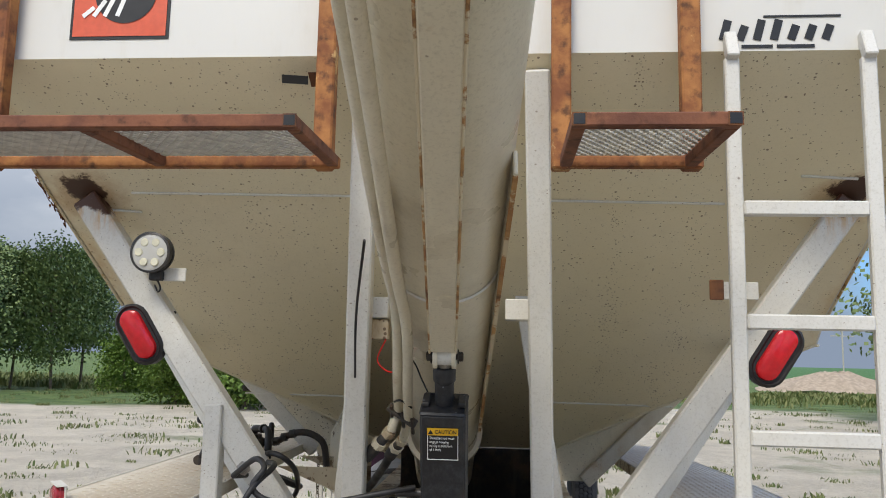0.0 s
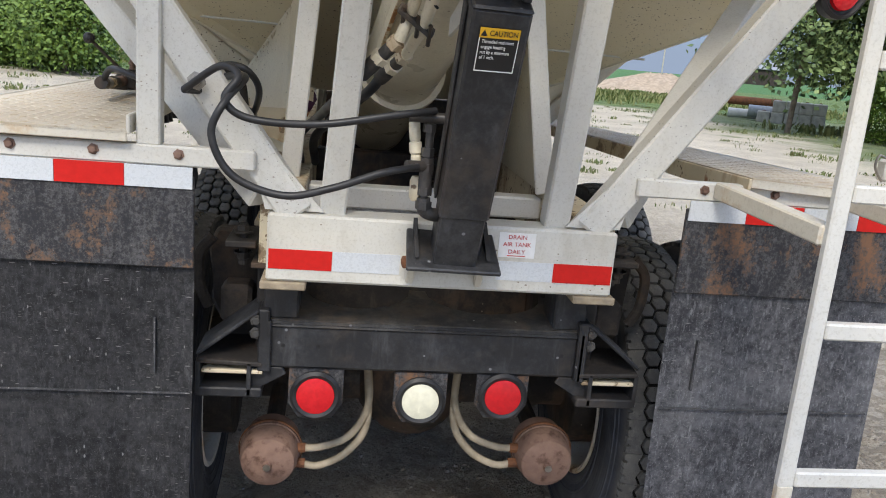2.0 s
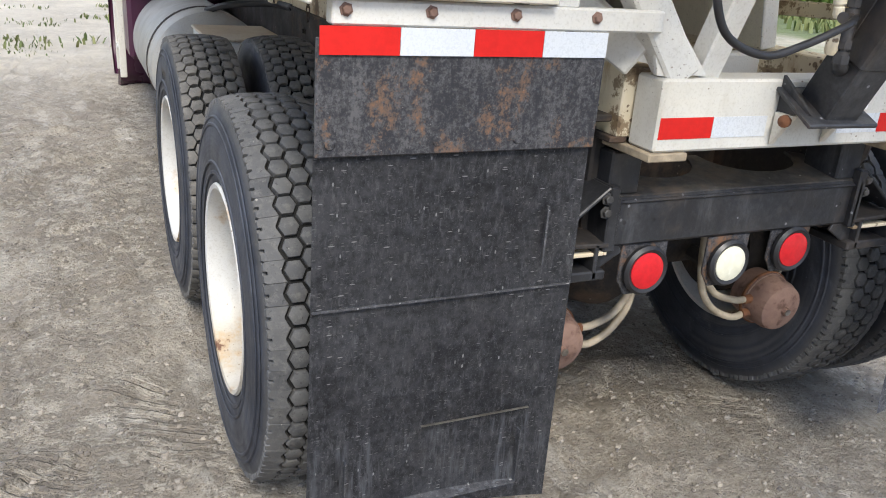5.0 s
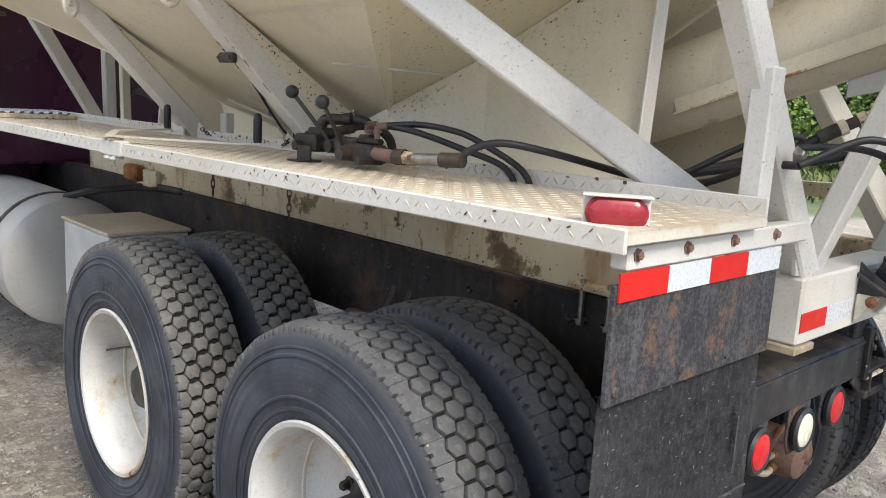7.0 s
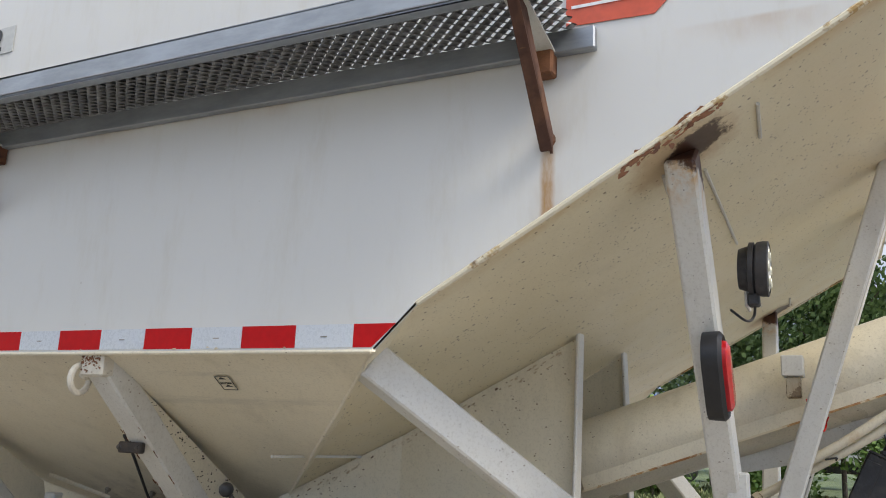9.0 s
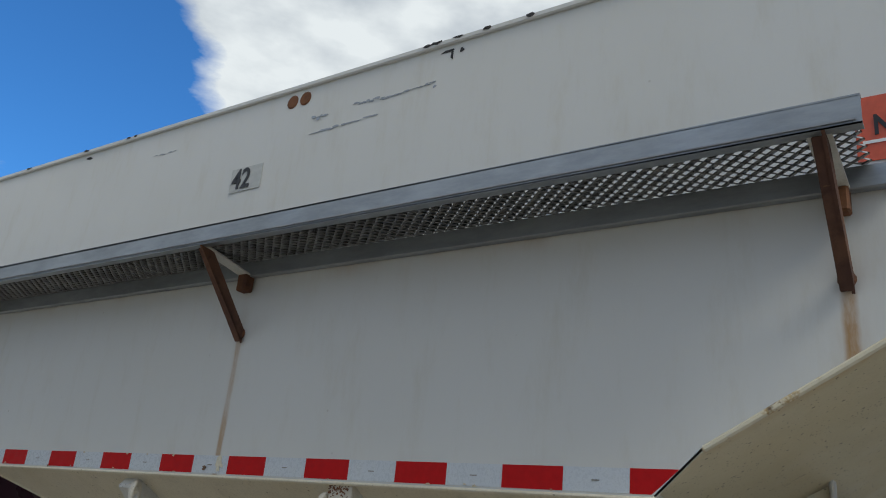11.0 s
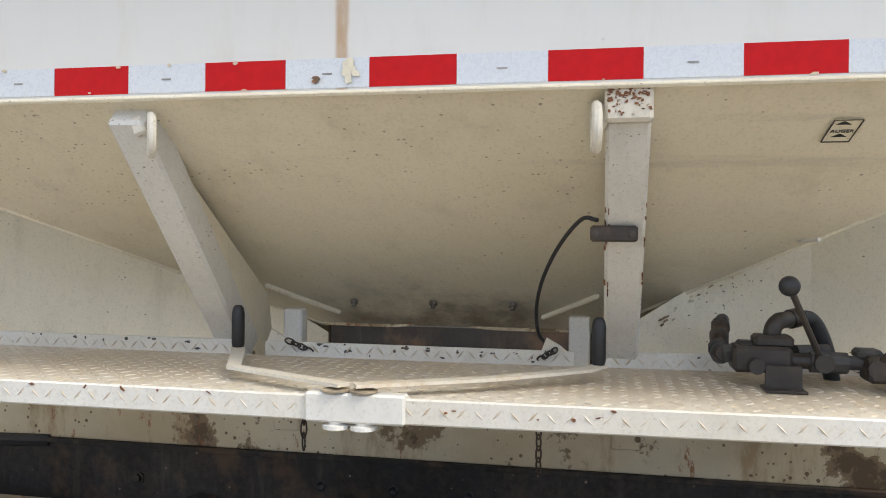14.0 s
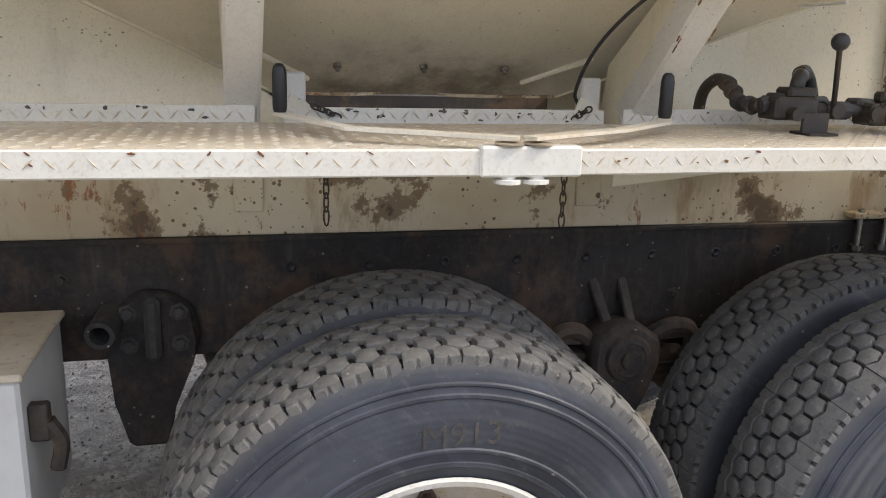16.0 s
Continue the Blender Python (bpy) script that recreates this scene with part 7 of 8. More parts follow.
part("body", box(-1.010, -0.940, 1.206, 1.313, 1.529, 1.579, 0.006), M_oily, vb, "dark cast valve body", False)
part("body_step", box(-0.993, -0.937, 1.200, 1.272, 1.575, 1.599, 0.006), M_oily, vb, "", False)
part("body_lug", box(-0.985, -0.945, 1.269, 1.303, 1.573, 1.586, 0.006), M_oily, vb, "", False)
part("spool_cap", cyl((-1.035, 1.274, 1.544), (-0.965, 1.274, 1.544), 0.0145, 14), M_oily, vb, "", True)
part("spool_cap", cyl((-1.055, 1.024, 1.538), (-0.985, 1.024, 1.538), 0.0175, 14), M_oily, vb, "", True)
part("spool_cap", cyl((-1.055, 0.943, 1.528), (-0.985, 0.943, 1.528), 0.0120, 14), M_oily, vb, "", True)
part("elbow", tube([(-0.965, 1.236, 1.595), (-0.965, 1.234, 1.611), (-0.955, 1.222, 1.624), (-0.915, 1.194, 1.625)], 0.0165, 12), M_oily, vb, "", True)
part("elbow_collar", cyl((-0.915, 1.194, 1.625), (-0.902, 1.174, 1.629), 0.0195, 12), M_oily, vb, "", True)
part("inlet_nut", cyl((-0.965, 1.326, 1.558), (-0.965, 1.302, 1.562), 0.0190, 6), M_casting, vb, "", False)
part("return_pipe", cyl((-0.945, 1.190, 1.564), (-0.915, 1.123, 1.564), 0.0140, 14), M_casting, vb, "", True)
part("neck", cyl((-0.975, 1.208, 1.551), (-0.975, 1.162, 1.550), 0.0150, 14), M_oily, vb, "", True)
part("union_nut", cyl((-0.975, 1.169, 1.550), (-0.975, 1.103, 1.549), 0.0205, 8), M_casting, vb, "dusty hexagon union", False)
part("neck", cyl((-0.975, 1.105, 1.550), (-0.975, 1.059, 1.551), 0.0140, 14), M_casting, vb, "", True)
part("body", box(-1.024, -0.956, 0.934, 1.077, 1.519, 1.568, 0.006), M_oily, vb, "dark cast valve body", False)
part("body_lug", box(-0.990, -0.940, 1.042, 1.088, 1.558, 1.577, 0.006), M_casting, vb, "", False)
part("port_block", box(-0.991, -0.959, 0.985, 1.029, 1.567, 1.593, 0.006), M_oily, vb, "", False)
part("top_fitting", cyl((-0.975, 1.000, 1.574), (-0.975, 1.001, 1.619), 0.0085, 10), M_chamber, vb, "", True)
part("top_nut", cyl((-0.975, 1.000, 1.601), (-0.975, 1.000, 1.609), 0.0135, 6), M_chamber, vb, "", False)
part("swivel", cyl((-0.975, 1.005, 1.619), (-0.955, 0.987, 1.621), 0.0105, 10), M_chamber, vb, "", True)
part("port_block", box(-0.991, -0.959, 0.945, 0.989, 1.567, 1.585, 0.006), M_oily, vb, "", False)
part("top_fitting", cyl((-0.975, 0.960, 1.573), (-0.975, 0.961, 1.618), 0.0085, 10), M_chamber, vb, "", True)
part("top_nut", cyl((-0.975, 0.960, 1.601), (-0.975, 0.960, 1.608), 0.0135, 6), M_chamber, vb, "", False)
part("swivel", cyl((-0.975, 0.965, 1.618), (-0.955, 0.947, 1.620), 0.0105, 10), M_chamber, vb, "", True)
part("end_cap", cyl((-1.000, 0.940, 1.547), (-1.000, 0.843, 1.545), 0.0175, 14), M_chamber, vb, "rust brown cylinder", True)
part("union", cyl((-1.000, 0.850, 1.545), (-1.000, 0.809, 1.548), 0.0205, 8), M_oily, vb, "", False)
part("union_nut", cyl((-1.000, 0.815, 1.546), (-1.000, 0.776, 1.546), 0.0185, 6), M_sill, vb, "bare tan union end", False)
part("steel_coupler", cyl((-1.000, 0.783, 1.546), (-0.990, 0.686, 1.552), 0.0155, 12), M_steel, vb, "bright steel coupler", True)
part("hose_end", cyl((-0.990, 0.686, 1.552), (-0.980, 0.622, 1.556), 0.0190, 12), M_oily, vb, "", True)
part("inlet_pipe", tube([(-0.965, 1.324, 1.559), (-0.895, 1.327, 1.556), (-0.836, 1.317, 1.586), (-0.783, 1.305, 1.604), (-0.720, 1.295, 1.600), (-0.660, 1.287, 1.56), (-0.640, 1.283, 1.46)], 0.0150, 12), M_oily, vb, "", True)
for pts_ in ((-0.935, 1.327, 1.556), (-0.889, 1.326, 1.559), (-0.849, 1.319, 1.580), (-0.809, 1.311, 1.597)):
    part("pipe_collar", lathe([(0.0, -0.007), (0.0195, -0.012), (0.0195, 0.012), (0, 0.013)], pts_, (1, -0.1, 0.2), 12), M_casting, vb)
for a, kx in (((-0.985, 1.149, 1.55), (-1.075, 1.228, 1.698)), ((-1.005, 1.062, 1.545), (-1.125, 1.006, 1.675))):
    lev = part("lever", tube([a, kx], 0.006, 8, False), M_oily, vb, "thin dark lever")
    part("knob", lathe([(0.0, -0.019), (0.007, -0.0177), (0.0135, -0.0135), (0.0177, -0.007), (0.019, 0.0), (0.0177, 0.007), (0.0135, 0.0135), (0.007, 0.0177), (0, 0.019)], kx, (0, 0, 1), 24), M_hose, lev, "black ball knob", True)
    part("yoke", cyl(Vector(a) + Vector((-0.02, 0, 0)), Vector(a) + Vector((0.02, 0, 0)), 0.018, 10), M_oily, lev)
for i, pts in enumerate((
        [(-0.895, 1.170, 1.628), (-0.872, 1.14, 1.618), (-0.862, 1.115, 1.57), (-0.86, 1.10, 1.50), (-0.86, 1.09, 1.42)],
        [(-0.955, 0.985, 1.618), (-0.94, 0.91, 1.617), (-0.92, 0.834, 1.605), (-0.86, 0.754, 1.575), (-0.80, 0.648, 1.533), (-0.78, 0.61, 1.46)],
        [(-0.955, 0.945, 1.622), (-0.91, 0.870, 1.629), (-0.885, 0.775, 1.622), (-0.85, 0.71, 1.600), (-0.80, 0.590, 1.533), (-0.78, 0.56, 1.46)],
        [(-0.978, 0.640, 1.560), (-0.955, 0.60, 1.590), (-0.92, 0.545, 1.603), (-0.84, 0.478, 1.588), (-0.72, 0.437, 1.562), (-0.60, 0.40, 1.536), (-0.52, 0.323, 1.526), (-0.50, 0.235, 1.535), (-0.56, 0.09, 1.588), (-0.62, -0.03, 1.60)],
        [(-0.62, -0.03, 1.60), (-0.53, -0.12, 1.66), (-0.484, -0.18, 1.645), (-0.508, -0.20, 1.597), (-0.456, -0.20, 1.562), (-0.315, -0.2, 1.561), (-0.162, -0.2, 1.591), (-0.071, -0.17, 1.605)],
        [(-0.55, 0.06, 1.63), (-0.48, -0.10, 1.64), (-0.505, -0.21, 1.596), (-0.53, -0.22, 1.527), (-0.487, -0.22, 1.446), (-0.383, -0.22, 1.41), (-0.282, -0.22, 1.432), (-0.18, -0.22, 1.471), (-0.10, -0.17, 1.482)],
        [(-0.62, 0.42, 1.42), (-0.52, 0.3, 1.50), (-0.47, 0.1, 1.60), (-0.50, 0.02, 1.655), (-0.57, 0.10, 1.64), (-0.62, 0.3, 1.52)])):
    single("hydraulic_hose", tube(pts, (0.016, 0.0085, 0.0085, 0.0092, 0.0082, 0.0082)[min(i, 5)], 12), M_hose, "black rubber hydraulic hose with a loose bend", "hose", "hydraulic hoses", smooth=True)
hv = thing("jack_valve", "dark hydraulic fittings on the jack side", "fitting")
part("stem", cyl((-0.080, -0.14, 1.385), (-0.076, -0.14, 1.575), 0.0095, 12), M_black, hv, "", True)
part("stem_body", cyl((-0.080, -0.14, 1.43), (-0.078, -0.14, 1.50), 0.0150, 12), M_black, hv, "", True)
for z, r in ((1.393, 0.0185), (1.425, 0.0165), (1.478, 0.0170), (1.512, 0.0150), (1.565, 0.0150)):
    part("nut", lathe([(0.0, -0.010), (r, -0.009), (r, 0.009), (0.0, 0.010)], (-0.079, -0.14, z), (0, 0, 1), 6), M_black, hv)
part("pale_sleeve", lathe([(0.009, 0.0), (0.012, 0.006), (0.012, 0.022), (0.0095, 0.025), (0.014, 0.030), (0.014, 0.052), (0.010, 0.055), (0.0125, 0.060), (0.0125, 0.095), (0.0085, 0.100)], (-0.100, -0.125, 1.478), (-0.12, 0, 1), 14), M_auger, hv, "dusty pale sleeve", True)
part("pale_sleeve", lathe([(0.010, 0.0), (0.014, 0.008), (0.014, 0.045), (0.010, 0.055)], (-0.098, -0.125, 1.40), (0.0, 0, 1), 14), M_sill, hv, "stained sleeve", True)
part("tee", cyl((-0.125, -0.16, 1.482), (-0.075, -0.14, 1.480), 0.0125, 12), M_black, hv, "", True)
part("tee", cyl((-0.125, -0.15, 1.588), (-0.045, -0.15, 1.588), 0.0120, 12), M_black, hv, "", True)
part("elbow", tube([(-0.080, -0.14, 1.41), (-0.078, -0.14, 1.385), (-0.06, -0.13, 1.372), (-0.03, -0.10, 1.365)], 0.0155, 12), M_black, hv, "", True)

# folding handle on the deck's edge, two arms with black grips
fh = thing("folding_handle", "white flat bar handle with two black grips", "handle")
part("hinge_block", box(-1.3035, -1.270, 1.885, 2.065, 1.457, 1.509, 0.004), M_frame, fh)
for s, xg, yg, ya in ((1, -0.92, 2.372, 2.012), (-1, -0.985, 1.566, 1.962)):
    mid_y = ya + (yg - ya) * (0.70 if s > 0 else 0.52)
    path = [Vector((-1.292, ya - s * 0.015, 1.5185)), Vector((-1.165 if s > 0 else -1.174, mid_y, 1.5205)), Vector((xg - 0.045, yg - s * 0.022, 1.522)), Vector((xg + 0.008, yg + s * 0.004, 1.524))]
    b = bmesh.new()
    rows_ = []
    for i, p0 in enumerate(path):
        d = (path[min(i + 1, len(path) - 1)] - path[max(i - 1, 0)]).normalized()
        q = d.cross(UZ).normalized() * 0.015
        rows_.append([b.verts.new(v) for v in (p0 - q, p0 + q, p0 + q + UZ * 0.006, p0 - q + UZ * 0.006)])
    for a, c2 in zip(rows_, rows_[1:]):
        for i in range(4):
            b.faces.new((a[i], a[(i + 1) % 4], c2[(i + 1) % 4], c2[i]))
    b.faces.new(rows_[0])
    b.faces.new(rows_[-1][::-1])
    arm = part("arm", b, M_brace, fh, "white flat bar with rust at its edges")
    part("grip", lathe([(0.0, -0.004), (0.012, 0.0), (0.0145, 0.01), (0.0145, 0.077), (0.012, 0.090), (0.007, 0.096), (0, 0.097)], (xg, yg, 1.528), (0, 0, 1), 20), M_ink, arm, "black rubber grip", True)
    part("washer", lathe([(0.0, 0), (0.025, 0), (0.025, 0.003), (0.010, 0.0032), (0, 0.0034)], (-1.288, ya, 1.5105), (0, 0, 1), 20), M_wood, arm)
    part("lower_nut", lathe([(0.0, 0.016), (0.015, 0.016), (0.015, 0.004), (0.024, 0.003), (0.024, -0.004), (0, -0.004)], (-1.285, ya, 1.449), (0, 0, 1), 16), M_frame, arm)


def chain(p, q, n, lab):
    ch = bmesh.new()
    p, q = Vector(p), Vector(q)
    for i in range(n):
        c0 = p.lerp(q, (i + 0.5) / n)
        d = (q - p).normalized()
        u = d.orthogonal().normalized()
        if i % 2:
            u = d.cross(u)
        L, W = (q - p).length / n * 0.72, 0.0075
        pts = [c0 + d * (math.sin(t) * L) + u * (math.cos(t) * W) for t in [k2 * 2 * math.pi / 12 for k2 in range(13)]]
        tube(pts, 0.0022, 6, False, ch)
    return single("chain", ch, M_oily, lab, "chain", "deck chains")


chain((-0.775, 2.268, 1.488), (-0.775, 2.268, 1.27), 7, "short rusty chain hanging below the deck")
chain((-0.775, 1.70, 1.488), (-0.775, 1.70, 1.25), 9, "short rusty chain hanging below the deck")
chain((-0.81, 2.30, 1.535), (-0.80, 2.24, 1.51), 4, "short rusty chain on the deck upstand")
chain((-0.81, 1.66, 1.535), (-0.80, 1.70, 1.51), 4, "short rusty chain on the deck upstand")
for y in (2.33, 1.613):
    single("deck_tab", box(-0.70, -0.66, y - 0.025, y + 0.025, 1.40, 1.60, 0.004), M_frame, "small white upright tab beside the hopper trough", "tab", "deck tabs")

# ---------------------------------------------------------------- tank, tool box, front steps, cab
tk = thing("fuel_tank", "pale grey cylindrical fuel tank under the frame", "fuel tank")
part("shell", lathe([(0, 3.74), (0.20, 3.745), (0.32, 3.765), (0.352, 3.79), (0.357, 3.82), (0.357, 5.15), (0.32, 5.2), (0, 5.22)], (-0.82, 0, 0.715), (0, 1, 0), 48), M_fuel, tk, "", True)
part("strap", lathe([(0.359, 4.02), (0.362, 4.022), (0.362, 4.07), (0.359, 4.072)], (-0.82, 0, 0.715), (0, 1, 0), 48), M_chassis, tk, "black strap")
part("line", tube([(-0.83, 3.85, 1.07), (-0.72, 3.7, 1.12), (-0.5, 3.55, 1.15), (-0.46, 3.2, 1.16)], 0.02, 8), M_hose, tk, "black hose", True)
tb = thing("tool_box", "white steel step box beside the frame", "box")
part("body", box(-0.965, -0.58, 2.885, 3.47, 0.62, 1.01, 0.008), M_tank, tb)
part("lid", box(-0.975, -0.57, 2.875, 3.48, 1.01, 1.026, 0.004), M_chequer, tb, "tread plate lid")
part("latch", box(-0.93, -0.90, 2.845, 2.885, 0.86, 0.94, 0.004), M_oily, tb)
part("hose", tube([(-0.915, 2.85, 0.90), (-0.91, 2.83, 0.85), (-0.912, 2.84, 0.79)], 0.016, 8), M_oily, tb)

fl_ = thing("front_ladder", "white steel ladder at the front of the box", "ladder", "ladders")
for y in (4.10, 4.43):
    part("rail", beam((-1.315, y, 0.62), (-1.315, y, 2.66), 0.04, 0.03, (0, 1, 0), 0.004), M_frame, fl_)
for z in (2.36, 2.06, 1.74, 1.42, 1.10, 0.78):
    part("rung", beam((-1.315, 4.115, z), (-1.315, 4.415, z), 0.034, 0.034, (0, 0, 1), 0.004), M_frame, fl_)
part("stay", beam((-1.315, 4.10, 1.70), (-1.22, 4.10, 1.70), 0.04, 0.03, (0, 0, 1), 0.003), M_frame, fl_)
gt = thing("deck_step", "grip grating step at the front of the deck", "step")
part("grating", grating(bmesh.new(), -1.22, -0.86, 3.62, 4.04, 1.525, 0.05, 8, 0.004, 0.02), M_galv, gt)
part("frame", box(-1.24, -0.85, 3.60, 4.05, 1.502, 1.525, 0.003), M_sill, gt)
ff = thing("hopper_stand", "white steel braces carrying the hopper front end", "stand")
for s in (-1, 1):
    part("corner_brace", beam((s * 1.12, 4.15, 2.47), (s * 0.44, 4.22, 1.36), 0.07, 0.07, (0, 1, 0), 0.005), M_frame, ff)
    part("front_post", beam((s * 0.44, 4.20, 1.34), (s * 0.44, 4.26, 2.58), 0.07, 0.06, (1, 0, 0), 0.005), M_frame, ff)
    part("inner_post", beam((s * 0.44, 3.96, 1.34), (s * 0.44, 4.02, 2.45), 0.045, 0.05, (1, 0, 0), 0.005), M_plate, ff)
single("air_hose", tube([(-0.42, 3.6, 1.62), (-0.40, 3.9, 1.66), (-0.38, 4.15, 1.60), (-0.36, 4.3, 1.42)], 0.018, 10), M_hose, "black air hose loop by the cab", "hose", "hydraulic hoses", smooth=True)
gh = thing("grab_handle", "green coated grab handle on the cab back", "handle")
part("grip", tube([(-0.86, 4.88, 2.30), (-0.90, 4.80, 2.28), (-0.88, 4.80, 2.10), (-0.82, 4.88, 2.08)], 0.014, 8), M_weed, gh, "faded green grip", True)
part("bracket", box(-0.88, -0.82, 4.86, 4.92, 2.06, 2.09, 0.003), M_chassis, gh)

cab = thing("truck_cab", "dark plum truck sleeper cab with rivets", "truck cab")
pr = [(-1.12, 1.15), (-1.14, 1.3), (-1.14, 2.55), (-1.08, 2.74), (-0.92, 2.88), (0.92, 2.88), (1.08, 2.74), (1.14, 2.55), (1.14, 1.3), (1.12, 1.15)]
part("shell", sheet([(x, 4.92, z) for x, z in pr], 1.9, (0, -1, 0), None, 0.03), M_purple, cab, "plum painted shell", True)
part("side_panel", box(-1.16, -1.135, 4.98, 5.6, 1.2, 2.6, 0.006), M_purple, cab)
part("side_window", box(-1.148, -1.138, 5.7, 6.5, 2.05, 2.55, 0.02), M_dark_glass, cab, "dark side window")
part("hood", box(-0.85, 0.85, 6.8, 8.4, 1.1, 1.95, 0.12), M_purple, cab)
part("fender", lathe([(0.62, -0.2), (0.66, -0.18), (0.66, 0.18), (0.62, 0.2)], (-1.0, 7.6, 0.55), (1, 0, 0), 40), M_purple, cab, "", True)
part("skirt", box(-1.2, -0.5, 5.25, 6.6, 0.55, 1.2, 0.03), M_purple, cab)
part("exhaust_pipe", cyl((-0.98, 4.80, 1.3), (-0.98, 4.80, 2.95), 0.05, 16), M_chrome, cab, "", True)
for x in (-0.72, -0.2, 0.35, 0.85):
    for i in range(9):
        part("rivet", lathe([(0.012, 0), (0.009, 0.006), (0, 0.008)], (x, 4.92, 1.35 + 0.16 * i), (0, -1, 0), 8), M_purple, cab)
copy_thing(wheel, pose(-1.02, 7.6, WZ, 0, 0, 0))
copy_thing(wheel, pose(1.02, 7.6, WZ, 0, 0, 180))


# ---------------------------------------------------------------- trees and distance
def tree(name, h, spread, leaves, leaf, mat_, seed, lab, trunk_r=0.16, base=0.25):
    r = random.Random(seed)
    t = thing(name, lab, "tree", "trees round the yard")
    b = tube([(0, 0, -0.2), (r.uniform(-.2, .2), 0.1, h * 0.3), (r.uniform(-.4, .4), 0, h * 0.65), (0, 0, h * 0.95)], 0.1, 8, True, None, 6)
    for v in b.verts:
        f = max(0.08, 1 - v.co.z / h)
        c0 = Vector((0, 0, v.co.z))
        v.co.x *= 1.0
    tips = []
    for i in range(14):
        z = h * r.uniform(base, 0.8)
        a = r.uniform(0, 6.28)
        L = spread * r.uniform(0.55, 1.0) * (1.05 - 0.45 * z / h)
        e = Vector((math.cos(a) * L, math.sin(a) * L, z + L * r.uniform(0.35, 0.9)))
        tube([(0, 0, z), tuple(Vector((0, 0, z)).lerp(e, 0.5) + Vector((0, 0, -0.1))), e], [trunk_r * 0.35] * 7 + [trunk_r * 0.22] * 6 + [0.02] * 4, 5, True, b, 8)
        tips += [e, Vector((0, 0, z)).lerp(e, 0.6)]
    part("trunk", b, M_bark, t, "grey trunk and limbs", True)
    centres = []
    for _ in range(90):
        q = r.random()
        z = h * (base + (1 - base) * q)
        rad = spread * math.sin(math.pi * min(0.97, 0.18 + 0.80 * q)) ** 0.7 * r.uniform(0.35, 1.05)
        a = r.uniform(0, 6.28)
        centres.append(Vector((math.cos(a) * rad, math.sin(a) * rad, z)))
    centres += tips
    vs, fs = [], []
    for _ in range(leaves):
        c0 = centres[r.randrange(len(centres))]
        cs = spread * 0.2
        p = c0 + Vector((r.gauss(0, cs), r.gauss(0, cs), r.gauss(0, cs * 0.75)))
        d1 = Vector((r.uniform(-1, 1), r.uniform(-1, 1), r.uniform(-1.2, 0.4))).normalized() * leaf * r.uniform(0.6, 1.4)
        d2 = d1.orthogonal().normalized() * leaf * 0.42
        o = len(vs)
        vs += [p, p + d1 * 0.5 + d2, p + d1, p + d1 * 0.5 - d2]
        fs.append((o, o + 1, o + 2, o + 3))
    me = bpy.data.meshes.new("crown")
    me.from_pydata([tuple(v) for v in vs], [], fs)
    me.materials.append(mat_)
    o = new("crown", me)
    o.parent = t
    o["label"] = "ragged leafy crown"
    return t


T1 = tree("tree", 10.5, 2.6, 12000, 0.22, M_leaf_dark, 1, "tall dark green poplar like tree in a row", 0.2, 0.34)
T2 = tree("tree", 9.0, 3.4, 14000, 0.22, M_leaf_dark, 2, "broad dark green willow with ragged crown")
T3 = tree("tree", 4.6, 2.2, 7000, 0.22, M_leaf_light, 3, "fresh green bushy young tree", 0.08, 0.08)
def polar(az, d):
    """A place seen from the rear of the truck at az degrees to the right of straight ahead."""
    return d * math.sin(radians(az)), -2.3 + d * math.cos(radians(az))


T1.matrix_basis = pose(*polar(-34, 47), 0) @ Matrix.Scale(0.68, 4)
T2.matrix_basis = pose(*polar(29, 32), 0)
T3.matrix_basis = pose(*polar(-20.5, 45), 0) @ Matrix.Scale(0.42, 4)
rt = random.Random(11)


def plant(src, x, y, sc):
    c0 = copy_thing(src, pose(x, y, 0, 0, 0, rt.uniform(0, 360)))
    c0.scale = (sc, sc, sc * rt.uniform(0.92, 1.1))
    return c0


for i in range(13):
    plant((T1, T2, T1)[i % 3], *polar(-28.5 - 1.8 * i + rt.uniform(-0.5, 0.5), 48 + rt.uniform(-2, 4)), (0.68, 0.78, 0.70)[i % 3] * rt.uniform(0.9, 1.06))
for az, d, sc in ((-18.0, 31, 0.72), (-16.6, 34, 0.62), (-19.6, 33, 0.66), (-21.2, 35, 0.70), (-22.6, 34, 0.62), (-24, 45, 0.5), (-22.3, 47, 0.45), (-17, 50, 0.4), (-26, 44, 0.6)):
    plant(T3, *polar(az, d), sc)
for az, d, sc in ((33.5, 34, 0.9), (38, 32, 0.85), (41, 36, 1.0), (45, 33, 0.8), (50, 37, 0.95), (56, 32, 0.85), (63, 34, 0.95), (70, 31, 0.85), (78, 33, 1.0), (86, 30, 0.9)):
    plant((T2, T1)[int(d) % 2], *polar(az, d), sc)
for az, d, sc in ((35, 31, 0.45), (38.5, 30, 0.5), (44, 30, 0.6), (53, 30, 0.7), (60, 28, 0.6), (67, 29, 0.7), (73, 27, 0.6), (81, 28, 0.7), (90, 27, 0.7)):
    plant(T3, *polar(az, d), sc)
for i in range(14):
    plant(T3 if i % 3 else T1, 52 + rt.uniform(-4, 4), -34 + 5.5 * i, rt.uniform(0.8, 1.3))


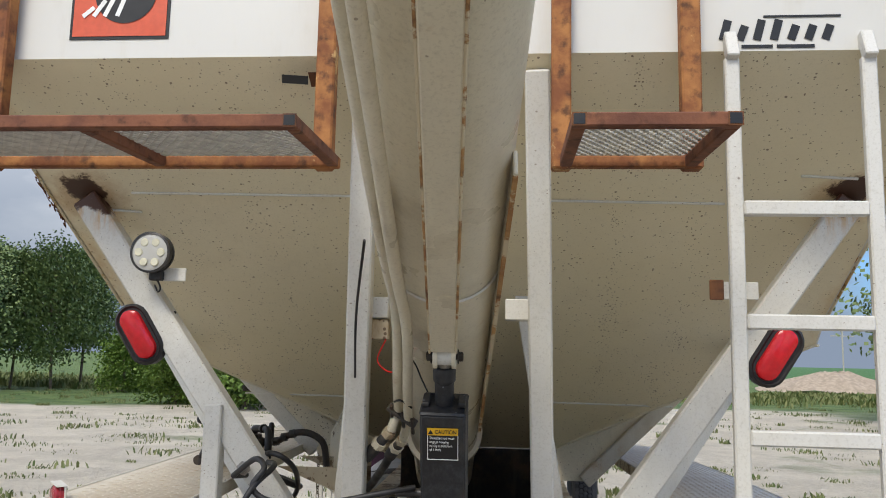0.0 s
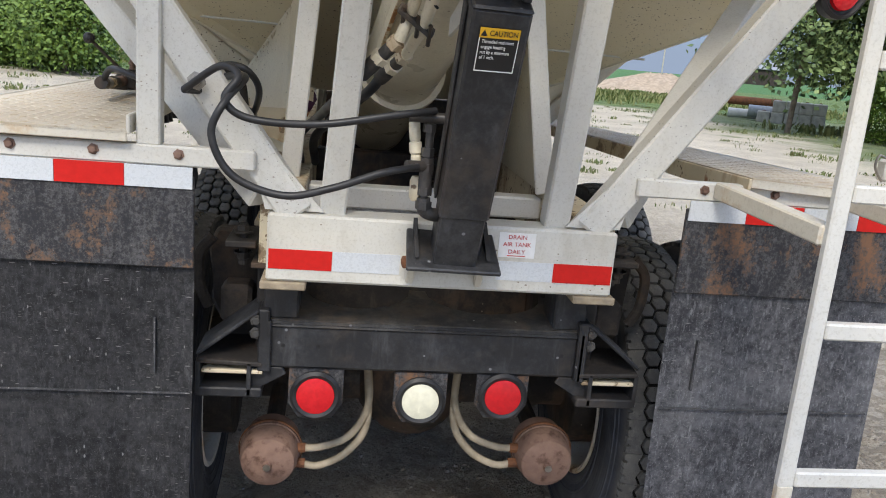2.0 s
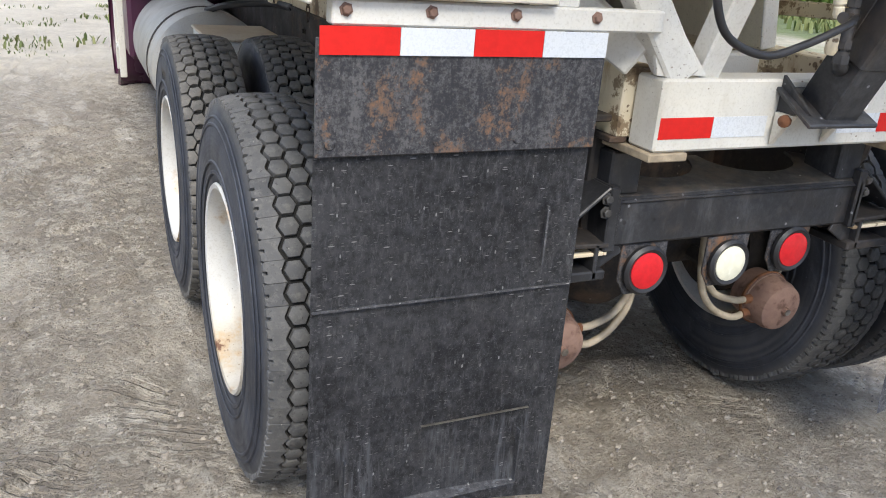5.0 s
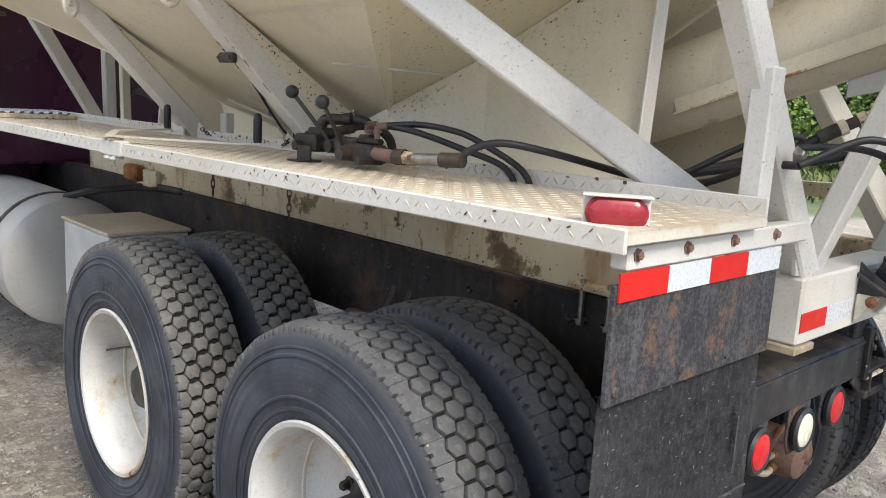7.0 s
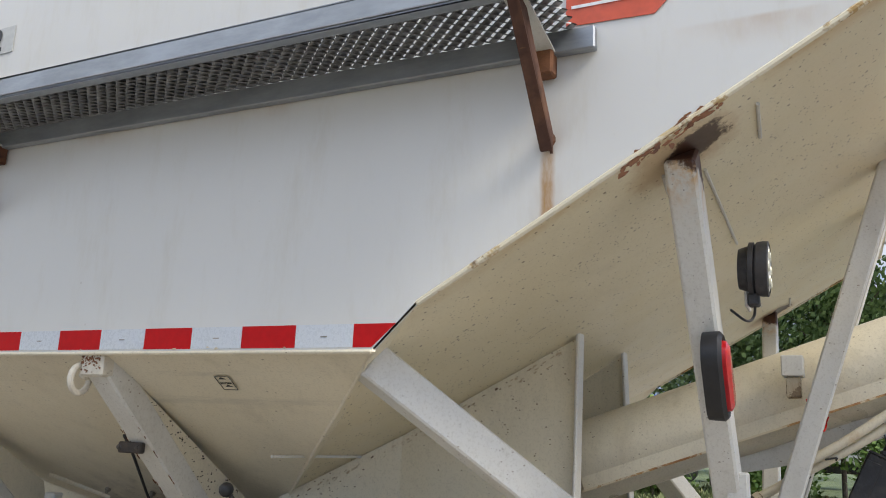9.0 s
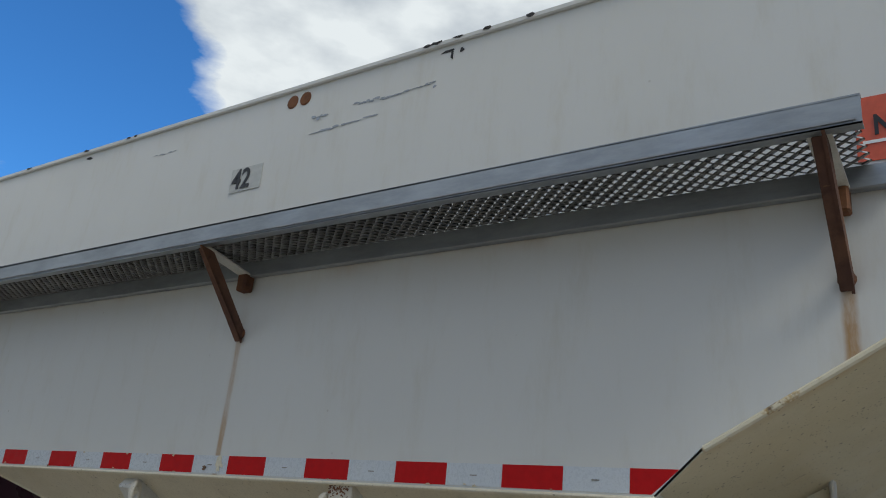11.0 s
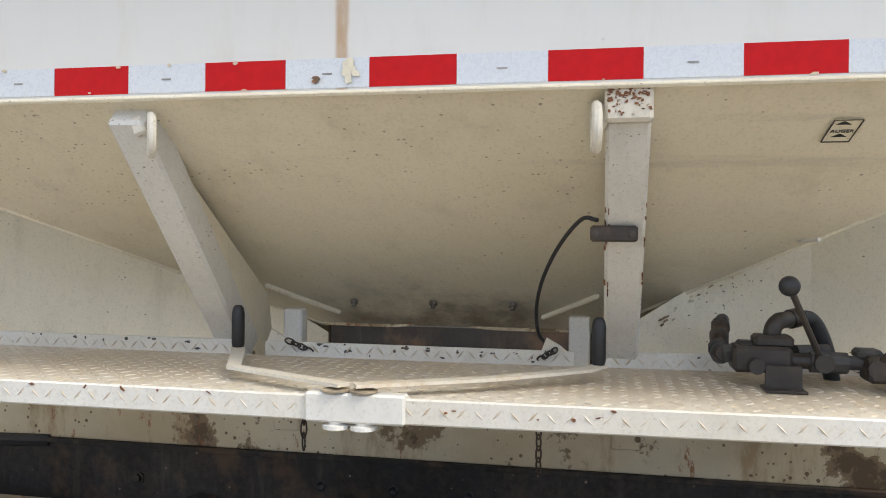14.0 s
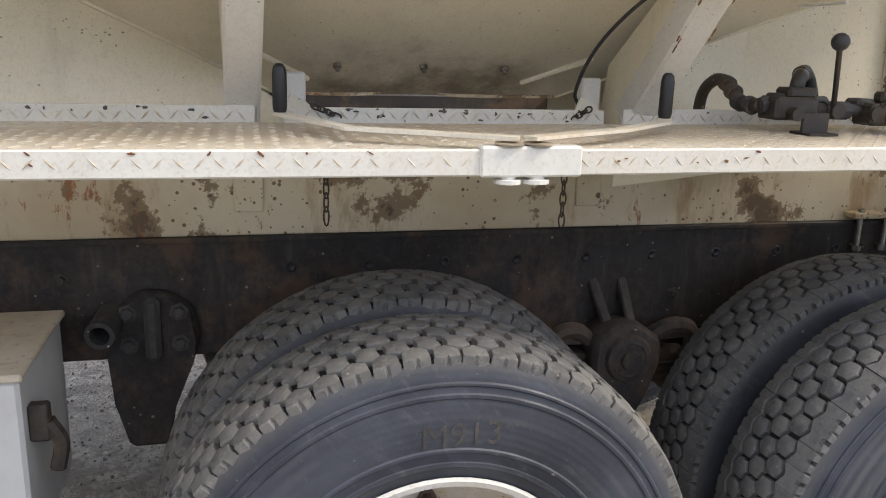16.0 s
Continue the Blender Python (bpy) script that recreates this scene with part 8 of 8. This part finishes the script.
def weeds(name, spots, lab):
    r = random.Random(21)
    vs, fs = [], []
    for x, y, rad, n, hh in spots:
        for _ in range(n):
            a, q = r.uniform(0, 6.28), rad * r.random() ** 0.6
            px, py = x + math.cos(a) * q * 1.6, y + math.sin(a) * q
            z = ground_z(px, py) - 0.01
            L = hh * r.uniform(0.4, 1.0)
            t = r.uniform(0, 6.28)
            lean = Vector((math.cos(t), math.sin(t), 0)) * L * r.uniform(0.2, 0.8)
            w = Vector((-math.sin(t), math.cos(t), 0)) * max(0.008, L * 0.16)
            o = len(vs)
            p = Vector((px, py, z))
            vs += [p - w, p + w, p + lean * 0.5 + Vector((0, 0, L * 0.7)) + w, p + lean + Vector((0, 0, L)), p + lean * 0.5 + Vector((0, 0, L * 0.7)) - w]
            fs.append((o, o + 1, o + 2, o + 3, o + 4))
    me = bpy.data.meshes.new(name)
    me.from_pydata([tuple(v) for v in vs], [], fs)
    me.materials.append(M_weed)
    return tagged(new(name, me), lab, "weeds", kind="stuff")


ws = []
for _ in range(700):
    y = rt.uniform(8, 46)
    ws.append((rt.uniform(-0.8 * y - 6, 0.75 * y + 4), y, rt.uniform(0.08, 0.5), rt.randrange(14, 46), rt.uniform(0.05, 0.16)))
for _ in range(420):
    x = rt.uniform(-44, 30)
    ws.append((x, rt.uniform(40, 54), 1.5, 60, rt.uniform(0.2, 0.5)))
for _ in range(240):
    ws.append((rt.uniform(17, 30), rt.uniform(-6, 28), 1.1, 70, rt.uniform(0.15, 0.45)))
weeds("weeds", ws, "scattered green weeds and rough grass at the yard edge")

# earth mound, power pole, far field edge, parked trailer far off
b = bmesh.new()
vs = [[b.verts.new((26 + 6 * math.cos(a) * q + 1.0 * noise.noise((a, q, 1)), 66 + 3.5 * math.sin(a) * q, max(-0.1, 1.7 * (1 - q) ** 0.8 + 0.35 * noise.noise((a * 2, q * 4, 3))))) for a in [i * 2 * math.pi / 28 for i in range(28)]] for q in (0.12, 0.4, 0.7, 1.0)]
for r0, r1 in zip(vs, vs[1:]):
    for i in range(28):
        b.faces.new((r0[i], r0[(i + 1) % 28], r1[(i + 1) % 28], r1[i]))
b.faces.new(vs[0])
single("earth_mound", b, M_soil, "low heap of bare tan earth beyond the yard", "mound", smooth=True)
pp = thing("power_pole", "distant grey power pole with two arms", "power pole")
part("pole", cyl((118, 300, -0.5), (118, 300, 17), 0.28, 8), M_concrete, pp)
for z in (13, 16):
    part("arm", box(114, 122, 299.8, 300.2, z, z + 0.3), M_concrete, pp)
ax = Vector((math.cos(radians(29.5)), -math.sin(radians(29.5)), 0))


def yard_block():
    """A cast block half a metre wide with chamfered edges, a lifting loop and a key along its top."""
    b_ = thing("concrete_block", "pale weathered concrete block stacked under the trees", "block", "stacked concrete blocks")
    part("body", box(-0.265, 0.265, -0.3, 0.3, 0.0, 0.50, 0.035), M_concrete, b_)
    part("loop", tube([(-0.05, 0, 0.49), (-0.04, 0, 0.53), (0.04, 0, 0.53), (0.05, 0, 0.49)], 0.012, 6), M_rust, b_)
    return b_


blk = yard_block()
base = Vector((*polar(28.4, 39), 0))
spots = [(-0.58, 0)] + [(0.55 * i, j) for i in range(4) for j in range(2)]
for i, (along, j) in enumerate(spots):
    m = Matrix.Translation(base + ax * along + Vector((0, 0, -0.04 + 0.505 * j))) @ Matrix.Rotation(radians(-29.5 + rt.uniform(-3, 3)), 4, 'Z')
    if i == 0:
        blk.matrix_basis = m
    else:
        copy_thing(blk, m)
M_pipe_grey = plain("dull galvanised pipe", (0.30, 0.32, 0.34), 0.5, 0.3, 0.2, 6, 0.1)
for mat_, az, d, z, L, r, lab in ((M_rust, 26.9, 40.5, 0.78, 2.3, 0.20, "long brown rusted pipe lying on a stack"), (M_tank, 26.6, 39.6, 0.24, 1.7, 0.21, "pale grey pipe lying in the grass"), (M_pipe_grey, 27.9, 39.3, 0.40, 1.8, 0.27, "dull grey culvert pipe lying beside concrete blocks")):
    c0 = Vector((*polar(az, d), z))
    single("pipe", lathe([(r * 0.86, -L / 2), (r, -L / 2), (r, L / 2), (r * 0.86, L / 2), (r * 0.86, -L / 2)], c0, ax, 24), mat_, lab, "pipe", "stacked pipes", smooth=True)
fb = thing("farm_building", "dark long farm building on the horizon", "building")
part("wall", box(150, 178, 318, 332, 0, 6.5), M_chassis, fb)
part("roof", sheet([(149, 317, 6.5), (179, 317, 6.5), (179, 325, 9.5), (149, 325, 9.5)], 0.3), M_pipe_grey, fb)
tr_ = thing("trailer", "white and blue trailer parked beyond the yard", "trailer")
part("body", box(38, 39.5, -5, 9, 1.1, 3.2, 0.05), M_tank, tr_)
part("tarp", box(37.9, 39.6, -5, 9, 3.2, 4.0, 0.15), M_blue, tr_, "blue tarpaulin")
part("chassis", box(38.2, 39.3, -5, 9, 0.7, 1.1, 0.05), M_chassis, tr_)
for y in (-3.5, -2.4, 6.5):
    part("wheel", lathe([(0, -0.14), (0.45, -0.14), (0.48, -0.1), (0.48, 0.1), (0.45, 0.14), (0, 0.14)], (38.3, y, 0.44), (1, 0, 0), 24), M_tyre, tr_)
